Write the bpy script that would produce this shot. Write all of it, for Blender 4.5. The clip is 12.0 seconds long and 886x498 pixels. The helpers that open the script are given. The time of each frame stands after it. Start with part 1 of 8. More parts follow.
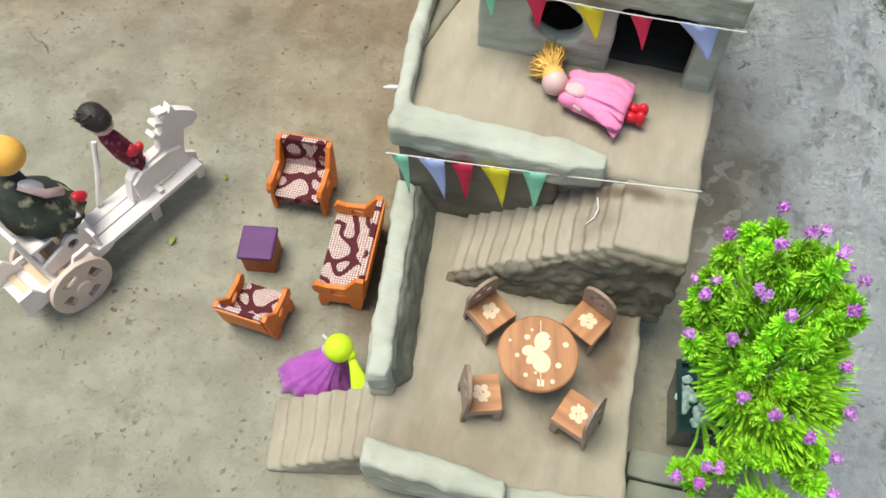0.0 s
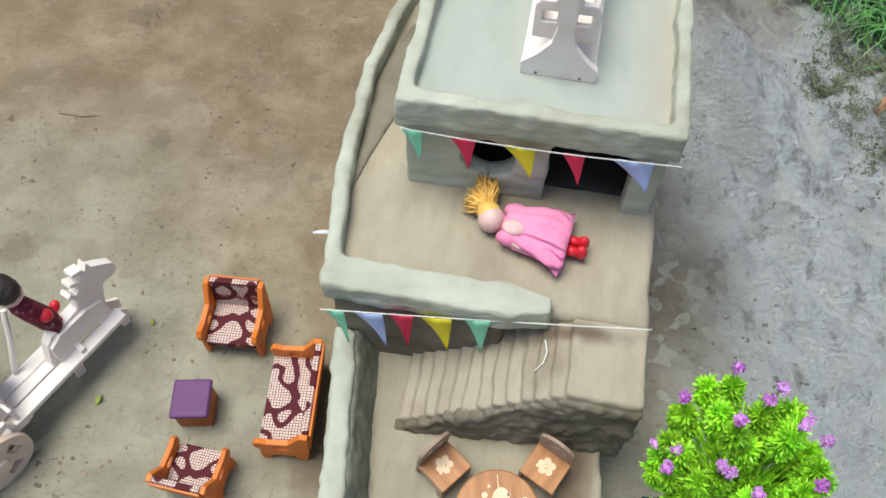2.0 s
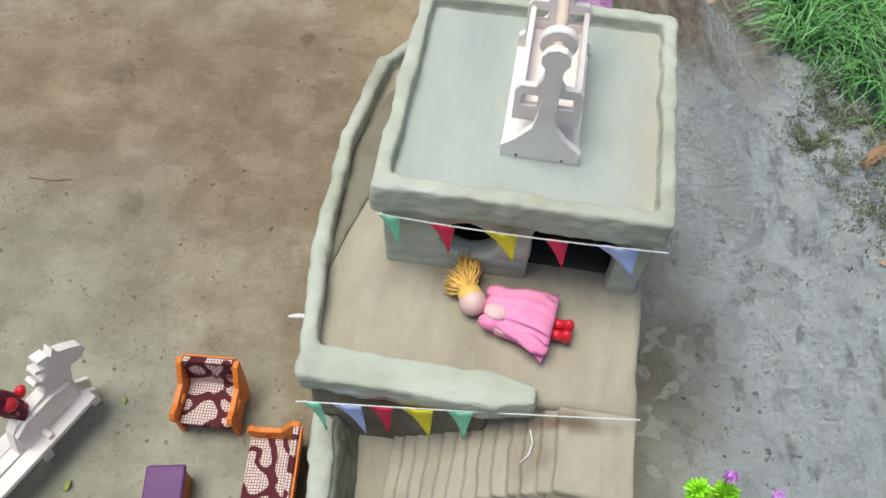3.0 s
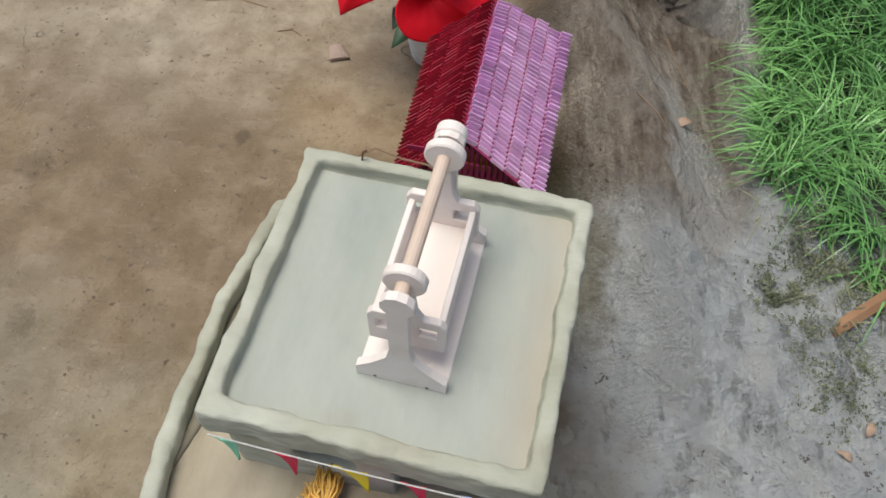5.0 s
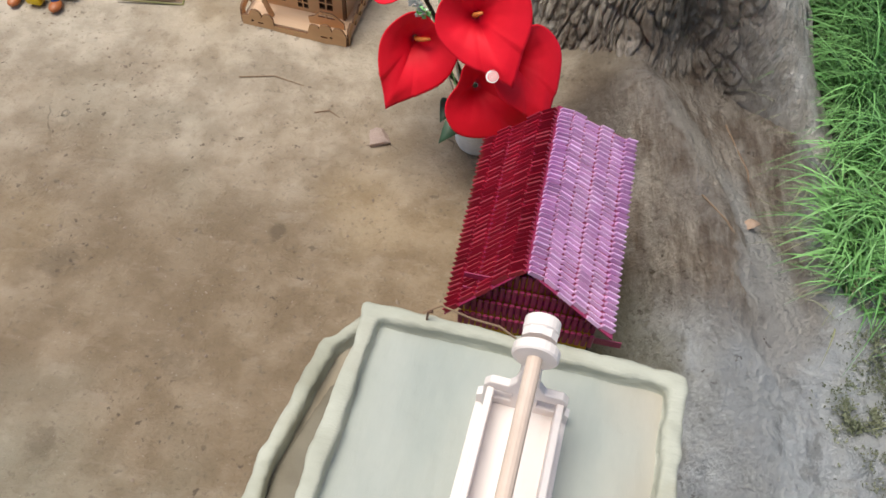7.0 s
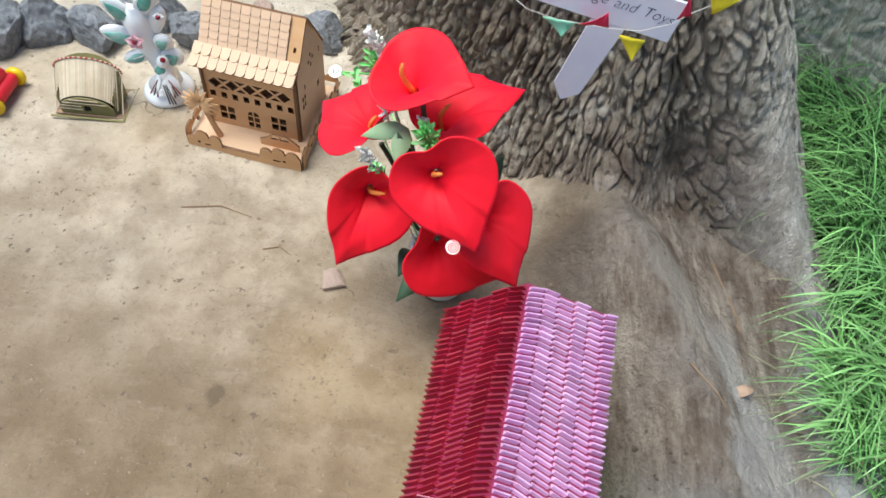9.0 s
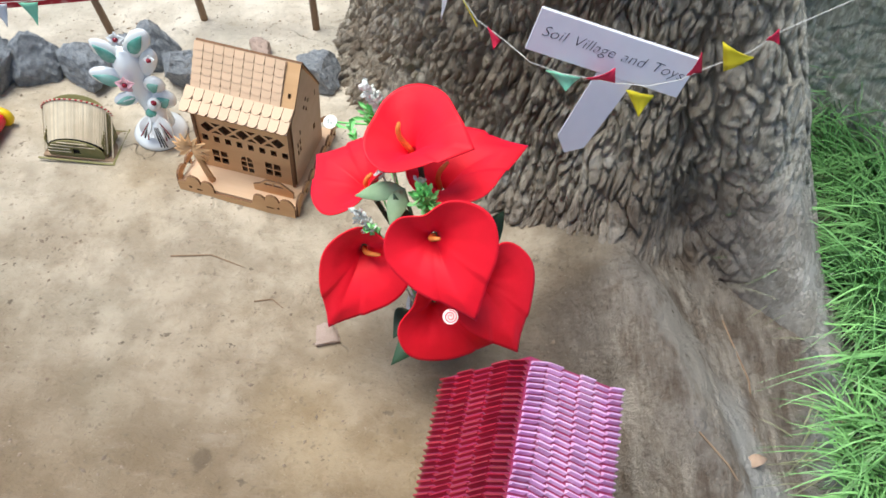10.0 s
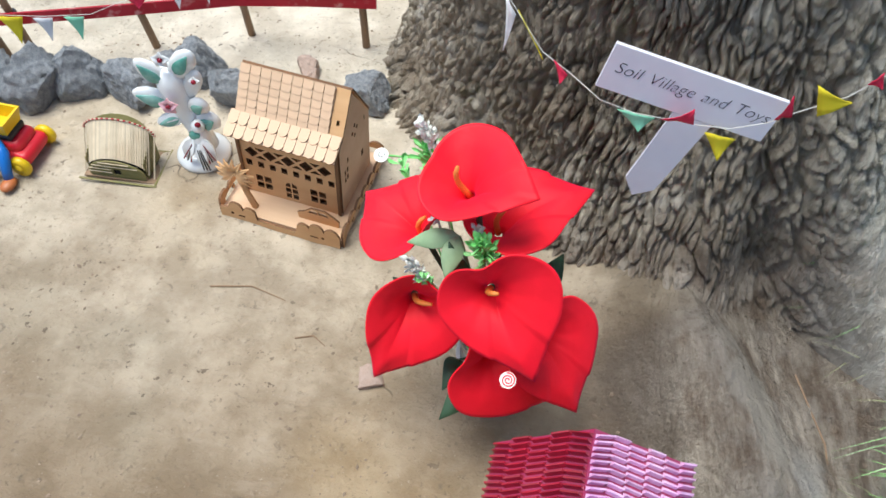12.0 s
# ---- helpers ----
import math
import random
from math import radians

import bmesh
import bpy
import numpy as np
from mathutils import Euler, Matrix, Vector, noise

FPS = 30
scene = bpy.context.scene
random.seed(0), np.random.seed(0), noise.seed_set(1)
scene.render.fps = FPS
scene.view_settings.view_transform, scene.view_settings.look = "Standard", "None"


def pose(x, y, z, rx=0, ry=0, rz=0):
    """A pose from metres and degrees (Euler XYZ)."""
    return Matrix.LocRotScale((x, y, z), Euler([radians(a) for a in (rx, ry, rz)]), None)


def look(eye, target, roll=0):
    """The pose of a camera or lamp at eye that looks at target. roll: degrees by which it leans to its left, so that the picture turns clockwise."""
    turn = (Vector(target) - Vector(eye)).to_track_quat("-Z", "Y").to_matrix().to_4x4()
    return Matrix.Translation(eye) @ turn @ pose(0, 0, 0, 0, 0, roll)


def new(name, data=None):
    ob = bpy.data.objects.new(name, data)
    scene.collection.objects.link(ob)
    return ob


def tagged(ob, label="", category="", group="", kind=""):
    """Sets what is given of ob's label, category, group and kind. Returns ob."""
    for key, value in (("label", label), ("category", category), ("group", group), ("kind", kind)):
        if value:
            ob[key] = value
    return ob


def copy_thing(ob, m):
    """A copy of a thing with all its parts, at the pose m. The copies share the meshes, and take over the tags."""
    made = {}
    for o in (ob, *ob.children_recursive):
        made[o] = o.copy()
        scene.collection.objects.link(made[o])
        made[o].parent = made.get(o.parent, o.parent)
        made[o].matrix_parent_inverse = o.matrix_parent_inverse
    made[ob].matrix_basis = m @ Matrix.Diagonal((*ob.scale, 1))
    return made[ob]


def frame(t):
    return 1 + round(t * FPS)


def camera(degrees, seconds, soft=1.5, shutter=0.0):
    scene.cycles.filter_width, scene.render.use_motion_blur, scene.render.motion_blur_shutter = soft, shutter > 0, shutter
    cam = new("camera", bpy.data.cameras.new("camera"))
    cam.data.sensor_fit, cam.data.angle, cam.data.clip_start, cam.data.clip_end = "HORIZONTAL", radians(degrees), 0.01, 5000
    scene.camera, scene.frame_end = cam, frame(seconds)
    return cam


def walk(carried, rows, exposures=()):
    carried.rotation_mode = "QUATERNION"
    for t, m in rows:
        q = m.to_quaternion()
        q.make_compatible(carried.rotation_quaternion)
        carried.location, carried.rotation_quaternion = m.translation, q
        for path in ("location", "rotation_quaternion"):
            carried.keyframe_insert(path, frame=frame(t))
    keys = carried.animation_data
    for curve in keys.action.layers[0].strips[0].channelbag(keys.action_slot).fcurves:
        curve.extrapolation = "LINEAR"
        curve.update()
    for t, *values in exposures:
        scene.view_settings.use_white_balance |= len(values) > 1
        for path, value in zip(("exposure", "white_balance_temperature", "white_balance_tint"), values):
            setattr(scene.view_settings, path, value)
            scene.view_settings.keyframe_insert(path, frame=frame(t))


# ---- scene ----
cam = camera(58.1, 12.0, soft=1.6)
PATH = [
    (0, (0.14, 0.189, 0.753), (0.071, 1.154, -0.998), -0.6),
    (0.5, (0.152, 0.202, 0.757), (0.086, 1.169, -0.993), -0.5),
    (1, (0.165, 0.221, 0.757), (0.113, 1.206, -0.983), -0.9),
    (1.5, (0.156, 0.268, 0.773), (0.158, 1.272, -0.957), 0.0),
    (2, (0.146, 0.298, 0.775), (0.203, 1.326, -0.94), 1.1),
    (2.5, (0.146, 0.319, 0.781), (0.228, 1.366, -0.921), 1.6),
    (3, (0.155, 0.36, 0.786), (0.245, 1.417, -0.91), 1.8),
    (3.5, (0.191, 0.411, 0.79), (0.287, 1.472, -0.903), 2.2),
    (5.5, (0.292, 0.569, 0.794), (0.282, 1.642, -0.893), 1.9),
    (6, (0.286, 0.594, 0.798), (0.271, 1.674, -0.885), 1.8),
    (6.5, (0.262, 0.624, 0.796), (0.248, 1.705, -0.886), 1.9),
    (7, (0.236, 0.665, 0.796), (0.224, 1.76, -0.877), 1.8),
    (7.5, (0.238, 0.704, 0.803), (0.255, 1.822, -0.855), 2.7),
    (9.5, (0.257, 0.866, 0.789), (0.283, 2.059, -0.816), 3.7),
    (10, (0.257, 0.89, 0.789), (0.279, 2.096, -0.807), 3.7),
    (10.5, (0.258, 0.906, 0.784), (0.273, 2.118, -0.808), 3.5),
    (11, (0.252, 0.922, 0.781), (0.248, 2.14, -0.805), 3.2),
    (11.5, (0.241, 0.938, 0.779), (0.203, 2.152, -0.811), 2.5),
    (12, (0.238, 0.955, 0.771), (0.166, 2.157, -0.826), 1.8),
]
walk(cam, [(t, look(eye, target, roll)) for t, eye, target, roll in PATH], exposures=((0.0, 0.32, 6400, 4), (1.5, 0.24, 6300, 4), (3.0, 0.09, 6150, 4), (3.5, 0.05, 6100, 4), (5.5, -0.15, 6600, 11), (6.5, -0.10, 6600, 12), (7.5, 0.36, 6350, 9), (9.5, 0.50, 6150, 7), (12.0, 0.50, 6150, 7)))

# ---- world and sun ----
world = bpy.data.worlds.new("sky_world")
scene.world = world
world.use_nodes = True
wn = world.node_tree.nodes
sky = wn.new("ShaderNodeTexSky")
sky.sky_type = "NISHITA"
sky.sun_disc = False
sky.air_density, sky.dust_density, sky.ozone_density = 1.0, 2.5, 0.8
sky.sun_elevation = radians(76)
sky.sun_rotation = radians(-80)
world.node_tree.links.new(sky.outputs["Color"], wn["Background"].inputs["Color"])
wn["Background"].inputs["Strength"].default_value = 0.118
sun_data = bpy.data.lights.new("sun", "SUN")
sun_data.energy, sun_data.angle, sun_data.color = 3.15, radians(34), (1.0, 0.965, 0.88)
sun = new("sun", sun_data)
sun.matrix_world = look((-0.291, 0.987, 2.0), (0.2, 0.90, 0.0))

# ---- materials ----
def mat(name, c1, c2=None, scale=60.0, rough=0.8, metal=0.0, bump=0.15, bscale=None, spec=0.4, stretch=(1, 1, 1), spots=None,
        spot_scale=25.0, spot_amount=0.5, island=0.0, coat=0.0, sheen=0.0, trans=0.0, dist=0.002):
    """A procedural surface: two colours mixed by noise at two scales, optional stains, fine relief."""
    m = bpy.data.materials.new(name)
    m.use_nodes = True
    nt = m.node_tree
    N, L = nt.nodes, nt.links
    b = N["Principled BSDF"]
    c2 = c2 or tuple(v * 0.75 for v in c1)
    tc = N.new("ShaderNodeTexCoord")
    mp = N.new("ShaderNodeMapping")
    mp.inputs["Scale"].default_value = stretch
    L.new(tc.outputs["Object"], mp.inputs["Vector"])
    n1 = N.new("ShaderNodeTexNoise")
    n1.inputs["Scale"].default_value, n1.inputs["Detail"].default_value, n1.inputs["Roughness"].default_value = scale, 6, 0.6
    n2 = N.new("ShaderNodeTexNoise")
    n2.inputs["Scale"].default_value, n2.inputs["Detail"].default_value = scale * 0.17, 4
    L.new(mp.outputs["Vector"], n1.inputs["Vector"])
    L.new(mp.outputs["Vector"], n2.inputs["Vector"])
    add = N.new("ShaderNodeMath")
    add.operation = "ADD"
    L.new(n1.outputs["Fac"], add.inputs[0])
    L.new(n2.outputs["Fac"], add.inputs[1])
    mr = N.new("ShaderNodeMapRange")
    mr.inputs["From Min"].default_value, mr.inputs["From Max"].default_value = 0.72, 1.28
    L.new(add.outputs[0], mr.inputs["Value"])
    mix = N.new("ShaderNodeMix")
    mix.data_type = "RGBA"
    mix.inputs["A"].default_value, mix.inputs["B"].default_value = (*c1, 1), (*c2, 1)
    L.new(mr.outputs["Result"], mix.inputs["Factor"])
    col = mix.outputs["Result"]
    if spots:
        n3 = N.new("ShaderNodeTexNoise")
        n3.inputs["Scale"].default_value, n3.inputs["Detail"].default_value = spot_scale, 7
        L.new(tc.outputs["Object"], n3.inputs["Vector"])
        r3 = N.new("ShaderNodeMapRange")
        r3.inputs["From Min"].default_value, r3.inputs["From Max"].default_value = 0.56, 0.70
        r3.inputs["To Max"].default_value = spot_amount
        L.new(n3.outputs["Fac"], r3.inputs["Value"])
        mx = N.new("ShaderNodeMix")
        mx.data_type = "RGBA"
        mx.inputs["B"].default_value = (*spots, 1)
        L.new(col, mx.inputs["A"])
        L.new(r3.outputs["Result"], mx.inputs["Factor"])
        col = mx.outputs["Result"]
    if island:
        g = N.new("ShaderNodeNewGeometry")
        oi = N.new("ShaderNodeObjectInfo")
        ad = N.new("ShaderNodeMath")
        ad.operation = "ADD"
        L.new(g.outputs["Random Per Island"], ad.inputs[0])
        L.new(oi.outputs["Random"], ad.inputs[1])
        ri = N.new("ShaderNodeMapRange")
        ri.inputs["From Max"].default_value = 2.0
        ri.inputs["To Min"].default_value, ri.inputs["To Max"].default_value = 1 - island, 1 + island
        L.new(ad.outputs[0], ri.inputs["Value"])
        hs = N.new("ShaderNodeHueSaturation")
        L.new(ri.outputs["Result"], hs.inputs["Value"])
        L.new(col, hs.inputs["Color"])
        col = hs.outputs["Color"]
    L.new(col, b.inputs["Base Color"])
    b.inputs["Metallic"].default_value = metal
    b.inputs["Specular IOR Level"].default_value = spec
    b.inputs["Coat Weight"].default_value = coat
    b.inputs["Sheen Weight"].default_value = sheen
    b.inputs["Transmission Weight"].default_value = trans
    rr = N.new("ShaderNodeMapRange")
    rr.inputs["To Min"].default_value, rr.inputs["To Max"].default_value = max(rough - 0.1, 0.03), min(rough + 0.1, 1.0)
    L.new(n1.outputs["Fac"], rr.inputs["Value"])
    L.new(rr.outputs["Result"], b.inputs["Roughness"])
    if bump:
        nb = N.new("ShaderNodeTexNoise")
        nb.inputs["Scale"].default_value, nb.inputs["Detail"].default_value = bscale or scale * 2.5, 5
        L.new(mp.outputs["Vector"], nb.inputs["Vector"])
        bp = N.new("ShaderNodeBump")
        bp.inputs["Strength"].default_value, bp.inputs["Distance"].default_value = bump, dist
        L.new(nb.outputs["Fac"], bp.inputs["Height"])
        L.new(bp.outputs["Normal"], b.inputs["Normal"])
    return m


def root_soil(N, L, P):
    """Colour and relief of the earth-caked roots: fibrous brown-grey streaks running down from the trunk."""
    mp = N.new("ShaderNodeMapping")
    mp.inputs["Rotation"].default_value = (0, 0, radians(14))
    mp.inputs["Scale"].default_value = (64, 15, 34)
    L.new(P, mp.inputs["Vector"])
    outs = []
    for vec, scale, detail in ((mp.outputs["Vector"], 1.0, 7), (P, 11, 6), (P, 95, 6)):
        n = N.new("ShaderNodeTexNoise")
        n.inputs["Scale"].default_value, n.inputs["Detail"].default_value, n.inputs["Roughness"].default_value = scale, detail, 0.66
        L.new(vec, n.inputs["Vector"])
        outs.append(n.outputs["Fac"])
    col = None
    for fac, lo, hi, top, c in ((outs[0], 0.38, 0.62, 1.0, (0.56, 0.49, 0.405)), (outs[1], 0.50, 0.66, 0.75, (0.52, 0.465, 0.40)), (outs[1], 0.46, 0.36, 0.5, (0.23, 0.165, 0.115)), (outs[2], 0.56, 0.70, 0.5, (0.13, 0.10, 0.075))):
        r = N.new("ShaderNodeMapRange")
        for k, x in (("From Min", lo), ("From Max", hi), ("To Max", top)):
            r.inputs[k].default_value = x
        L.new(fac, r.inputs["Value"])
        mx = N.new("ShaderNodeMix")
        mx.data_type = "RGBA"
        mx.inputs["B"].default_value = (*c, 1)
        if col is None:
            mx.inputs["A"].default_value = (0.24, 0.185, 0.14, 1)
        else:
            L.new(col, mx.inputs["A"])
        L.new(r.outputs["Result"], mx.inputs["Factor"])
        col = mx.outputs["Result"]
    # the hollow between the roots is darker
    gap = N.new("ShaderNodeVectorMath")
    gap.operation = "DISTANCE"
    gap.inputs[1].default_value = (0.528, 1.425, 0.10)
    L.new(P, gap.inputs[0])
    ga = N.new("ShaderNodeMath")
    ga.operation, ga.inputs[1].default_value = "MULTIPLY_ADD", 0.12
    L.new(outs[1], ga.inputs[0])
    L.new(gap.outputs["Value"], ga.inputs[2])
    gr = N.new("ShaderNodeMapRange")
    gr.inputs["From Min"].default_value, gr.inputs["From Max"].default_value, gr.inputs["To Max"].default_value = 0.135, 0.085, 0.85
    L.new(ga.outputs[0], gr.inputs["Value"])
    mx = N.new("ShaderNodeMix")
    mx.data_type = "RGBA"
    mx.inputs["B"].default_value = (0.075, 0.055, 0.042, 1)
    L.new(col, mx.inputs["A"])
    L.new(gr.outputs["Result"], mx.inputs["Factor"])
    return mx.outputs["Result"], outs[0]


def ground_material():
    """Packed village earth: warm brown, greyer and crumbly towards the bank, with algae stains, painted-in shadows,
    cracks and specks.
    """
    m = bpy.data.materials.new("packed_earth")
    m.use_nodes = True
    N, L = m.node_tree.nodes, m.node_tree.links
    b = N["Principled BSDF"]
    tc = N.new("ShaderNodeTexCoord")
    P = tc.outputs["Object"]

    def noise_tex(scale, detail=6, rough=0.6, vec=P):
        n = N.new("ShaderNodeTexNoise")
        n.inputs["Scale"].default_value, n.inputs["Detail"].default_value, n.inputs["Roughness"].default_value = scale, detail, rough
        L.new(vec, n.inputs["Vector"])
        return n.outputs["Fac"]

    def ramp(v, lo, hi, a=0.0, z=1.0):
        r = N.new("ShaderNodeMapRange")
        r.interpolation_type = "SMOOTHSTEP"
        for k, x in (("From Min", lo), ("From Max", hi), ("To Min", a), ("To Max", z)):
            r.inputs[k].default_value = x
        L.new(v, r.inputs["Value"])
        return r.outputs["Result"]

    def mixc(f, a, c):
        x = N.new("ShaderNodeMix")
        x.data_type = "RGBA"
        for sock, v in ((x.inputs["A"], a), (x.inputs["B"], c), (x.inputs["Factor"], f)):
            if isinstance(v, tuple):
                sock.default_value = (*v, 1)
            else:
                L.new(v, sock)
        return x.outputs["Result"]

    def op(kind, a, c):
        x = N.new("ShaderNodeMath")
        x.operation = kind
        for i, v in enumerate((a, c)):
            if isinstance(v, (int, float)):
                x.inputs[i].default_value = v
            else:
                L.new(v, x.inputs[i])
        return x.outputs[0]

    sep = N.new("ShaderNodeSeparateXYZ")
    L.new(P, sep.inputs[0])
    X, Y = sep.outputs["X"], sep.outputs["Y"]
    large, mid, fine = noise_tex(3.2, 4), noise_tex(16, 6), noise_tex(110, 8, 0.65)
    brown = mixc(ramp(mid, 0.35, 0.68), (0.222, 0.162, 0.100), (0.325, 0.250, 0.168))
    brown = mixc(ramp(large, 0.46, 0.66, 0, 0.6), brown, (0.20, 0.145, 0.09))
    pale = mixc(ramp(mid, 0.35, 0.68), (0.43, 0.365, 0.275), (0.64, 0.56, 0.44))
    pale = mixc(ramp(Y, 1.55, 1.85, 0, 0.7), pale, mixc(ramp(mid, 0.35, 0.68), (0.56, 0.50, 0.41), (0.74, 0.68, 0.575)))
    grey = mixc(ramp(mid, 0.36, 0.66), (0.54, 0.56, 0.56), (0.80, 0.825, 0.825))
    chalk = mixc(ramp(mid, 0.34, 0.68), (0.66, 0.685, 0.685), (0.88, 0.90, 0.90))
    grey = mixc(ramp(op("ADD", Y, op("MULTIPLY", op("SUBTRACT", large, 0.5), 0.5)), 1.05, 0.72), grey, chalk)
    # the camera end is greyer and drier, the far end warmer
    dry = mixc(ramp(mid, 0.35, 0.66), (0.305, 0.285, 0.21), (0.40, 0.375, 0.285))
    wob = op("MULTIPLY", op("SUBTRACT", noise_tex(5, 5), 0.5), 0.22)
    left = mixc(ramp(op("ADD", op("ADD", Y, op("MULTIPLY", X, 0.35)), op("MULTIPLY", wob, 2.0)), 0.58, 0.98), dry, brown)
    left = mixc(ramp(op("ADD", Y, op("MULTIPLY", wob, 2.5)), 1.12, 1.75), left, pale)
    crumb = noise_tex(36, 9, 0.78)
    scr = N.new("ShaderNodeMapping")
    scr.inputs["Rotation"].default_value = (0, 0, radians(-52))
    scr.inputs["Scale"].default_value = (38, 15, 20)
    L.new(P, scr.inputs["Vector"])
    scrape = noise_tex(1.0, 4, 0.55, scr.outputs["Vector"])
    grey = mixc(ramp(crumb, 0.58, 0.68, 0, 0.5), grey, (0.26, 0.27, 0.265))
    grey = mixc(ramp(scrape, 0.56, 0.64, 0, 0.6), grey, (0.27, 0.28, 0.27))
    grey = mixc(ramp(scrape, 0.50, 0.40, 0, 0.7), grey, (0.84, 0.86, 0.84))
    grey = mixc(ramp(crumb, 0.53, 0.40, 0, 0.85), grey, (0.80, 0.82, 0.81))
    shiftx = ramp(Y, 1.02, 1.30, 0.0, 0.10)
    col = mixc(ramp(op("SUBTRACT", op("ADD", X, wob), shiftx), 0.37, 0.50), left, grey)
    # hand-smeared strokes
    rot = N.new("ShaderNodeMapping")
    rot.inputs["Rotation"].default_value = (0, 0, radians(38))
    rot.inputs["Scale"].default_value = (22, 60, 20)
    L.new(P, rot.inputs["Vector"])
    strokes = noise_tex(1.0, 5, 0.6, rot.outputs["Vector"])
    col = mixc(ramp(strokes, 0.52, 0.74, 0, 0.22), col, (0.50, 0.42, 0.33))
    col = mixc(ramp(strokes, 0.44, 0.28, 0, 0.22), col, (0.20, 0.15, 0.105))
    # ochre and grey-green tints, broad and soft
    warm = noise_tex(2.3, 3, 0.5)
    col = mixc(op("MULTIPLY", ramp(warm, 0.50, 0.66, 0, 0.5), ramp(X, 0.44, 0.34)), col, mixc(ramp(mid, 0.35, 0.68), (0.33, 0.235, 0.125), (0.44, 0.335, 0.20)))
    col = mixc(op("MULTIPLY", ramp(warm, 0.46, 0.34, 0, 0.35), ramp(X, 0.44, 0.34)), col, (0.31, 0.285, 0.215))
    # algae stain by the bank and brown soil at the roots
    def blob(cx, cy, rx, ry):
        dx = op("DIVIDE", op("SUBTRACT", op("ADD", X, wob), cx), rx)
        dy = op("DIVIDE", op("SUBTRACT", Y, cy), ry)
        return op("ADD", op("MULTIPLY", dx, dx), op("MULTIPLY", dy, dy))
    # the stain's dark tone also paints the ribbon house's shadow
    col = mixc(ramp(blob(0.445, 1.03, 0.055, 0.16), 1.0, 0.15, 0, 0.6), col, (0.20, 0.17, 0.075))
    # shadow of the calla bouquet, painted into the soil
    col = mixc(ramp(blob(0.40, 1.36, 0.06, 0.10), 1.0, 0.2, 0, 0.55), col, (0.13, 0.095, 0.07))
    col = mixc(ramp(blob(0.462, 1.20, 0.040, 0.08), 1.0, 0.2, 0, 0.5), col, (0.22, 0.135, 0.075))
    # clay splashed and dried beside the house
    splash = op("MULTIPLY", ramp(noise_tex(44, 2, 0.4), 0.56, 0.60), ramp(blob(0.415, 0.66, 0.045, 0.22), 1.0, 0.3))
    col = mixc(op("MULTIPLY", splash, 0.75), col, (0.56, 0.54, 0.46))
    # the sofa's shadow by the patio wall, painted brown on the ground
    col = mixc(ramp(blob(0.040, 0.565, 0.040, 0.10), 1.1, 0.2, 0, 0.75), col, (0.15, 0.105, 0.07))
    # brown band along the house wall
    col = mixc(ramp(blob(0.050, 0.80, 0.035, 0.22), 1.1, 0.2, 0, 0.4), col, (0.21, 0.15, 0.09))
    def spot(cx, cy, rad):
        dx, dy = op("SUBTRACT", X, cx), op("SUBTRACT", Y, cy)
        d = op("SQRT", op("ADD", op("MULTIPLY", dx, dx), op("MULTIPLY", dy, dy)), 0.0)
        return ramp(op("ADD", d, op("MULTIPLY", op("SUBTRACT", noise_tex(60, 6, 0.7), 0.5), rad * 2.2)), rad, rad * 0.5)
    for cx, cy, rad, deep in ((0.030, 1.201, 0.015, 0.6), (-0.22, 1.15, 0.030, 0.35), (-0.05, 1.02, 0.022, 0.3), (-0.31, 0.78, 0.03, 0.35), (-0.17, 0.93, 0.02, 0.4)):
        col = mixc(op("MULTIPLY", spot(cx, cy, rad), deep), col, (0.12, 0.09, 0.06))
    # pale dusty trail
    col = mixc(ramp(blob(0.54, 1.00, 0.045, 0.30), 1.0, 0.2, 0, 0.75), col, (0.58, 0.59, 0.58))
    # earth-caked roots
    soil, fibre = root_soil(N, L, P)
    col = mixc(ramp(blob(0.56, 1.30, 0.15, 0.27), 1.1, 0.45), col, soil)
    col = mixc(ramp(blob(0.545, 1.32, 0.030, 0.075), 1.1, 0.2, 0, 0.75), col, (0.50, 0.455, 0.39))
    col = mixc(ramp(blob(0.590, 1.16, 0.038, 0.17), 1.1, 0.2, 0, 0.9), col, (0.60, 0.575, 0.53))
    # darker left flank of the buried root
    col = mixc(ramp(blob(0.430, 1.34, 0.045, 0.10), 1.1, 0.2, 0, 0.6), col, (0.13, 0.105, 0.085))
    # stains, specks and hair cracks
    col = mixc(op("MULTIPLY", ramp(noise_tex(9, 7, 0.72), 0.58, 0.72, 0, 0.5), ramp(X, 0.52, 0.38, 0.2, 1.0)), col, (0.15, 0.11, 0.07))
    col = mixc(op("MULTIPLY", ramp(fine, 0.57, 0.70, 0, 0.55), ramp(X, 0.52, 0.38, 0.5, 1.0)), col, (0.15, 0.12, 0.09))
    col = mixc(ramp(noise_tex(260, 4), 0.64, 0.74, 0, 0.35), col, (0.55, 0.50, 0.42))
    warp = N.new("ShaderNodeVectorMath")
    warp.operation = "ADD"
    wn3 = N.new("ShaderNodeTexNoise")
    wn3.inputs["Scale"].default_value = 14
    L.new(P, wn3.inputs["Vector"])
    ws = N.new("ShaderNodeVectorMath")
    ws.operation = "SCALE"
    ws.inputs["Scale"].default_value = 0.12
    L.new(wn3.outputs["Color"], ws.inputs[0])
    L.new(P, warp.inputs[0])
    L.new(ws.outputs[0], warp.inputs[1])
    vo = N.new("ShaderNodeTexVoronoi")
    vo.feature = "DISTANCE_TO_EDGE"
    vo.inputs["Scale"].default_value = 5.5
    L.new(warp.outputs[0], vo.inputs["Vector"])
